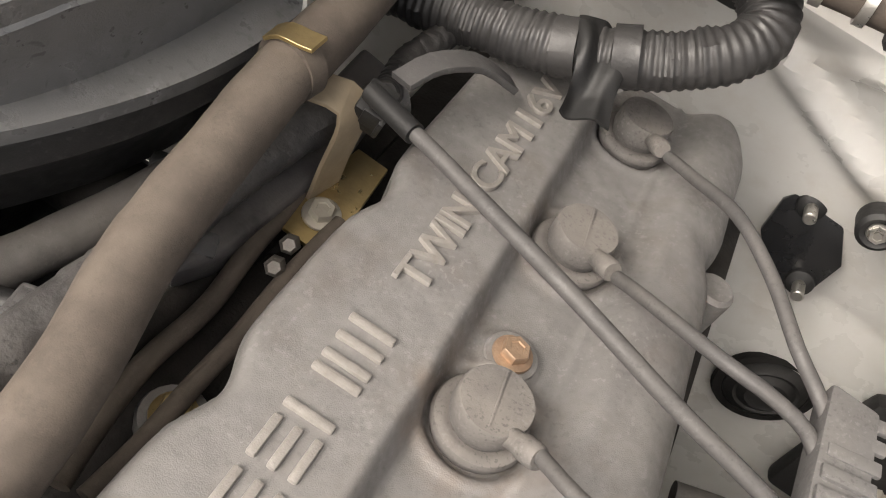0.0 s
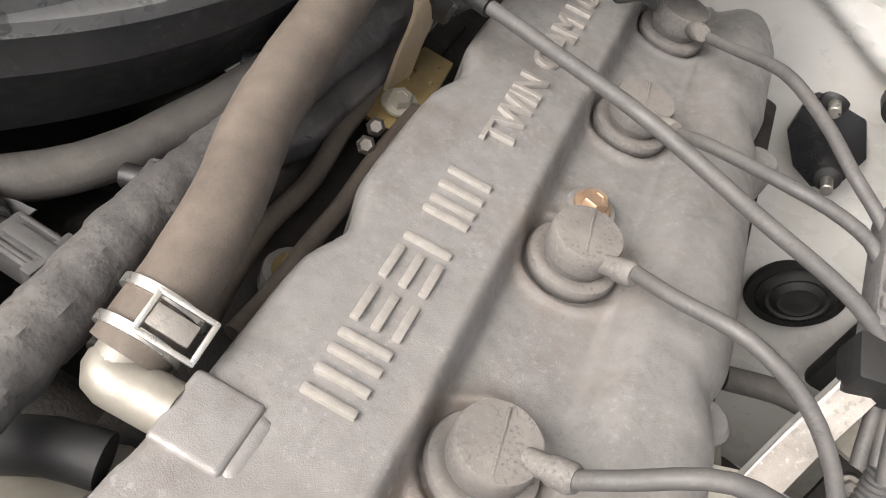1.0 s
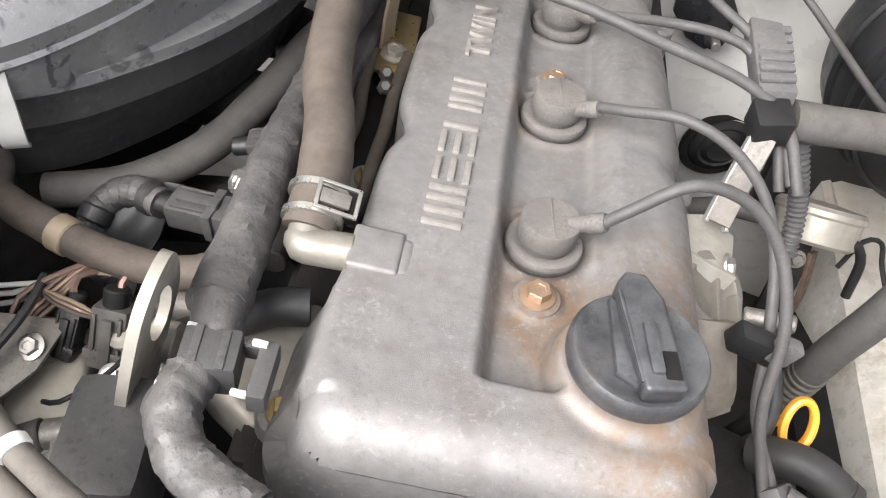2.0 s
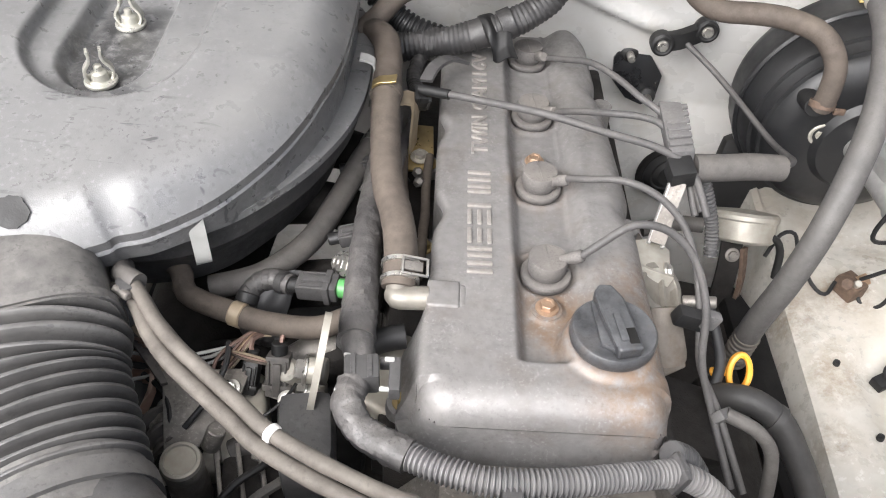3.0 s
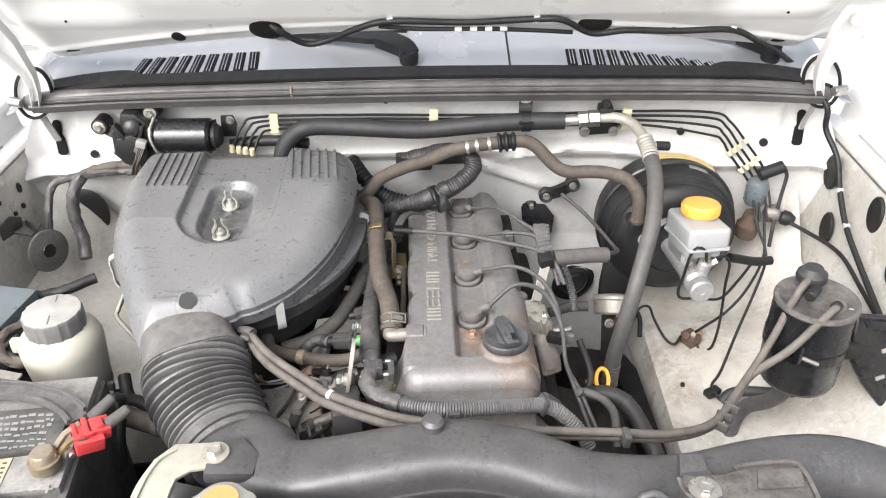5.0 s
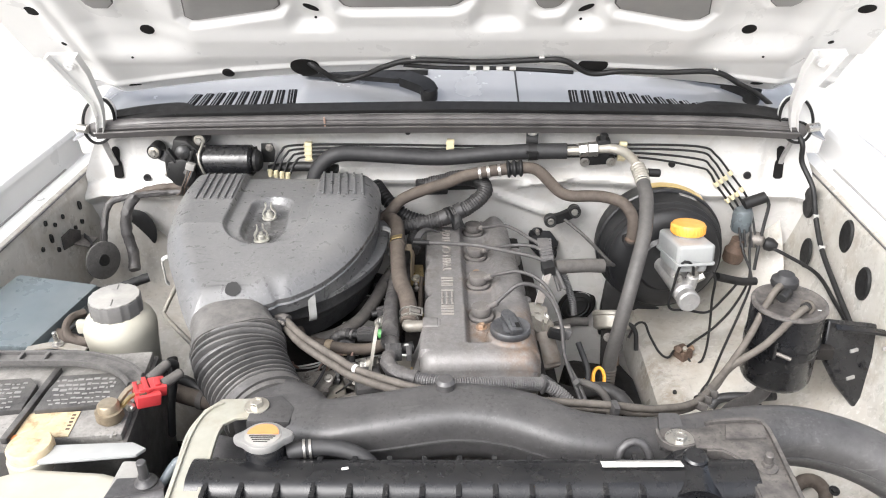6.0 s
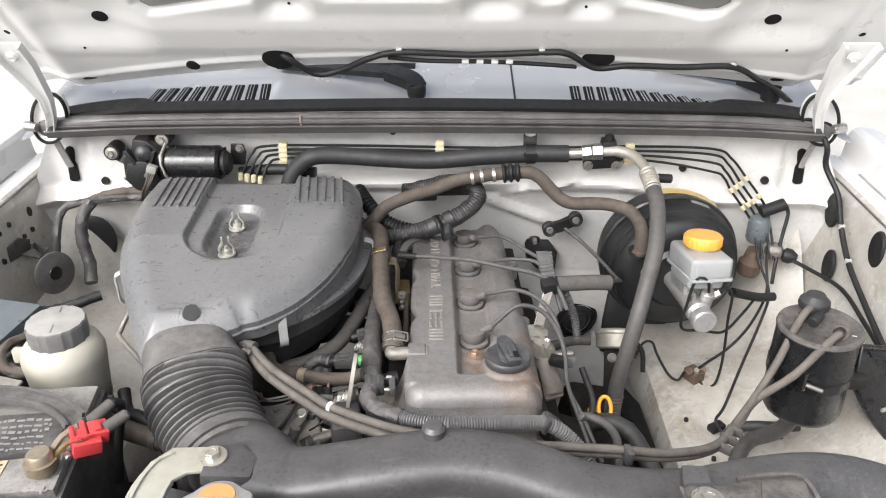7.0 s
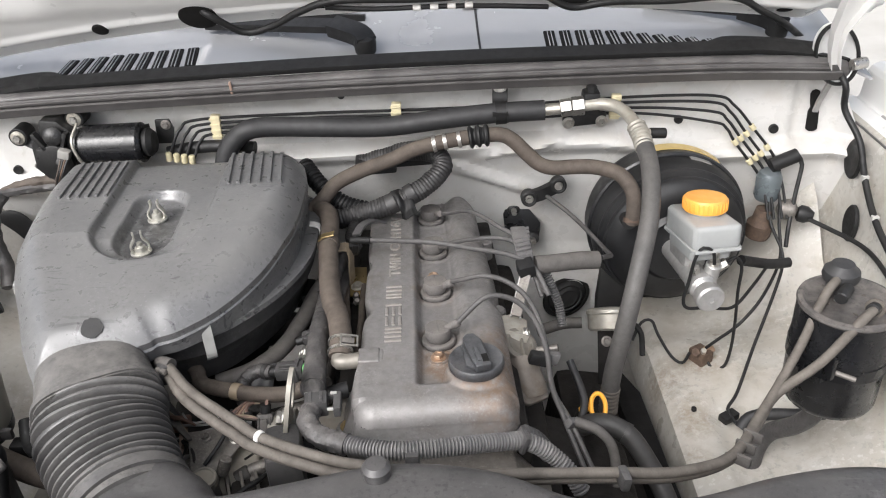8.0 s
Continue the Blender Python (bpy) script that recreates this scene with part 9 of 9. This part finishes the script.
bt = hub("battery", (-0.360, 0.03, 0.74), "dusty black car battery with a yellow label", "battery")
part("case", box((-0.462, 0.030, 0.838), (0.250, 0.168, 0.190), 0.005), "battery", bt)
part("top", box((-0.462, 0.030, 0.937), (0.240, 0.158, 0.012), 0.004), "battery_dust", bt, "dust-covered top of the case")
for x in (-0.402, -0.508):
    vp = part("vent_cover", prism([(-0.046, -0.040), (0.046, -0.036), (0.048, 0.010), (0.036, 0.024), (-0.036, 0.024), (-0.042, 0.0)], 0.008, pose(x, 0.034, 0.942, 0, 0, 0), 0.002), "battery", bt)
    for row, (y, h) in enumerate(((0.054, 0.0045), (0.046, 0.0045), (0.037, 0.0060), (0.028, 0.0035), (0.019, 0.0030), (0.011, 0.0035))):
        at = x - 0.036 + 0.004 * (row % 2)
        while at < x + 0.032:
            w = random.uniform(0.002, 0.008)
            part("print_bar", box((at + w / 2, y - 0.008 + 0.0015 * random.uniform(-1, 1), 0.9503), (w, h * random.uniform(0.35, 0.75), 0.0007), 0, (0, 0, random.uniform(-7, 3))), "print_grey", vp)
            at += w + random.uniform(0.001, 0.003)
part("divider", box((-0.455, 0.012, 0.946), (0.008, 0.13, 0.008), 0.002, (0, 0, -8)), "battery", bt)
yl = part("label", box((-0.427, -0.026, 0.9438), (0.058, 0.042, 0.001), 0, (0, 0, -2)), "yellow_label", bt, "yellowed and browned paper label")
part("label_edge", box((-0.452, -0.0435, 0.9443), (0.016, 0.007, 0.0006), 0, (0, 0, -2)), "orange_label", yl, "orange-red corner")
for k in range(5):
    part("print_bar", box((-0.4025, -0.012 - 0.006 * k, 0.9446), (0.004, 0.0022, 0.0006), 0, (0, 0, -2)), "rust", yl)
part("post", lathe([(0.0120, 0), (0.0115, 0.010), (0.0125, 0.011), (0.0120, 0.024), (0.0100, 0.0265), (0.001, 0.027)], (-0.3590, -0.0230, 0.940), (0, 0, 1), 26), "brass_post", bt, "brown brass terminal post")
part("plus_mark", box((-0.352, -0.050, 0.9436), (0.010, 0.002, 0.0008), 0), "print_grey", bt)
part("plus_mark", box((-0.352, -0.050, 0.9438), (0.002, 0.010, 0.0008), 0), "print_grey", bt)
bt.rotation_euler.z = radians(7)
tm = hub("battery_terminal", (-0.335, 0.02, 0.935), "red plastic fused battery terminal", "terminal")
part("clamp", lathe([(0.0126, 0), (0.0152, 0), (0.0152, 0.010), (0.0126, 0.010)], (-0.3525, -0.0235, 0.948), (0, 0, 1), 28), "brass_post", tm)
part("arm", strip([(-0.345, -0.012, 0.960), (-0.338, -0.002, 0.968), (-0.326, 0.008, 0.972)], 0.007, 0.003, (0.7, -0.7, 0)), "brass_post", tm)
part("arm", strip([(-0.341, -0.019, 0.957), (-0.332, -0.010, 0.965), (-0.320, -0.002, 0.968)], 0.005, 0.003, (0.7, -0.7, 0)), "gold", tm)
part("bolt", rod((-0.341, -0.006, 0.955), (-0.327, -0.018, 0.955), 0.0032, 10), "steel", tm)
part("nut", lathe([(0.0058, 0), (0.0058, 0.006), (0.003, 0.007)], (-0.3345, -0.0125, 0.955), (0.75, -0.65, 0), 6), "steel", tm)
bm = box((-0.3180, 0.0005, 0.9620), (0.026, 0.030, 0.016), 0.0016, (8, 10, 33))
box((-0.3085, 0.0090, 0.9650), (0.018, 0.020, 0.014), 0.0016, (8, 10, 33), bm)
rb = part("holder", bm, "red", tm, "bright red plastic fuse holder")
for dx, dy, sz in ((-0.0085, -0.0045, (0.0035, 0.020, 0.004)), (0.0, 0.0015, (0.0045, 0.024, 0.006)), (0.0045, -0.0075, (0.014, 0.0030, 0.004)), (0.011, 0.0075, (0.006, 0.012, 0.005)), (-0.002, -0.011, (0.010, 0.006, 0.003))):
    part("rib", box((-0.3180 + dx, 0.0005 + dy, 0.9720), sz, 0.0006, (8, 10, 33)), "red", rb)
part("window", box((-0.3165, -0.0105, 0.9705), (0.008, 0.004, 0.002), 0.0004, (8, 10, 33)), "rust", rb)
for a, b in (((-0.320, 0.018, 0.968), (-0.3035, 0.0415, 0.976)), ((-0.303, 0.010, 0.966), (-0.2850, 0.0300, 0.971))):
    part("cable_boot", rod(a, b, 0.0066, 14, 0.0056, 0.002), "hose_grey", tm)
part("cable", sweep([(-0.3045, 0.0400, 0.9755), (-0.300, 0.048, 0.968), (-0.306, 0.053, 0.945), (-0.316, 0.052, 0.905), (-0.322, 0.050, 0.86)], 0.0048, 12), "black", tm)
part("clip", box((-0.3215, 0.0205, 0.966), (0.012, 0.009, 0.010), 0.002, (0, 0, 33)), "black", tm)
bm = box((-0.455, 0.028, 0.728), (0.30, 0.205, 0.024), 0.005, (0, 0, 7))
for dx, dy, w, d in ((0.0, 0.098, 0.30, 0.008), (0.146, 0.0, 0.008, 0.20)):
    box((-0.455 + dx, 0.028 + dy, 0.745), (w, d, 0.05), 0.003, (0, 0, 7), bm)
top("battery_tray", bm, "liner", "dark steel tray under the battery", "battery tray")
hd = hub("battery_hold_down", (-0.46, 0.09, 0.945), "grey ribbed battery hold-down bar with a bolt", "battery clamp")
part("bar", strip([(-0.60, 0.068, 0.956), (-0.50, 0.069, 0.957), (-0.43, 0.070, 0.957), (-0.390, 0.064, 0.955), (-0.362, 0.052, 0.952), (-0.345, 0.038, 0.947)], 0.021, 0.004, (0, 1, 0)), "collar", hd)
for dy in (-0.0095, 0.0095):
    part("rail", strip([(-0.60, 0.068 + dy, 0.959), (-0.50, 0.069 + dy, 0.960), (-0.43, 0.070 + dy, 0.960), (-0.390, 0.064 + dy, 0.958), (-0.362 + 0.3 * dy, 0.052 + dy, 0.955), (-0.347 + 0.5 * dy, 0.040 + dy, 0.951)], 0.0035, 0.007, (0, 1, 0)), "collar", hd)
for x in (-0.56, -0.528, -0.497, -0.466):
    part("rib", box((x, 0.069, 0.9605), (0.004, 0.019, 0.006), 0.001), "collar", hd)
part("lug", strip([(-0.505, 0.096, 0.953), (-0.470, 0.1005, 0.957), (-0.432, 0.098, 0.951)], 0.012, 0.003, (0, 1, 0)), "bracket", hd)
bolt((-0.466, 0.1005, 0.958), (0, 0, 1), 0.0052, "steel", hd, "", 1.4)
part("stud", rod((-0.466, 0.1005, 0.962), (-0.467, 0.1005, 0.977), 0.0030, 12), "steel", hd)

wb = hub("washer_bottle", (-0.38, -0.16, 0.72), "cream translucent washer bottle with a yellowed cap", "washer bottle")
part("tank", prism([(-0.075, -0.085), (0.105, -0.085), (0.100, 0.028), (0.060, 0.040), (-0.020, 0.045), (-0.070, 0.020)], 0.217, pose(-0.385, -0.150, 0.735, 0, 0, 0), 0.012, seg=3), "tank_cream", wb)
part("flange", prism([(-0.010, -0.010), (0.088, -0.004), (0.096, 0.006), (0.080, 0.016), (-0.012, 0.016)], 0.004, pose(-0.385, -0.096, 0.953, 0, 0, 4), 0.001), "tank_white", wb)
part("neck", lathe([(0.022, 0), (0.022, 0.016)], (-0.410, -0.092, 0.936), (0, 0, 1), 28), "tank_cream", wb)
part("cap", lathe([(0.0228, 0), (0.0235, 0.002), (0.0235, 0.012), (0.0215, 0.015), (0.001, 0.0152)], (-0.410, -0.086, 0.949), (0, 0, 1), 36), "yellow_label", wb, "yellowed round cap")
part("bracket", box((-0.296, -0.125, 0.930), (0.024, 0.05, 0.05), 0.003), "grey_cap", wb)
bolt((-0.448, -0.060, 0.925), (0, -0.2, 1), 0.006, "steel", None, "steel bolt beside the washer bottle")
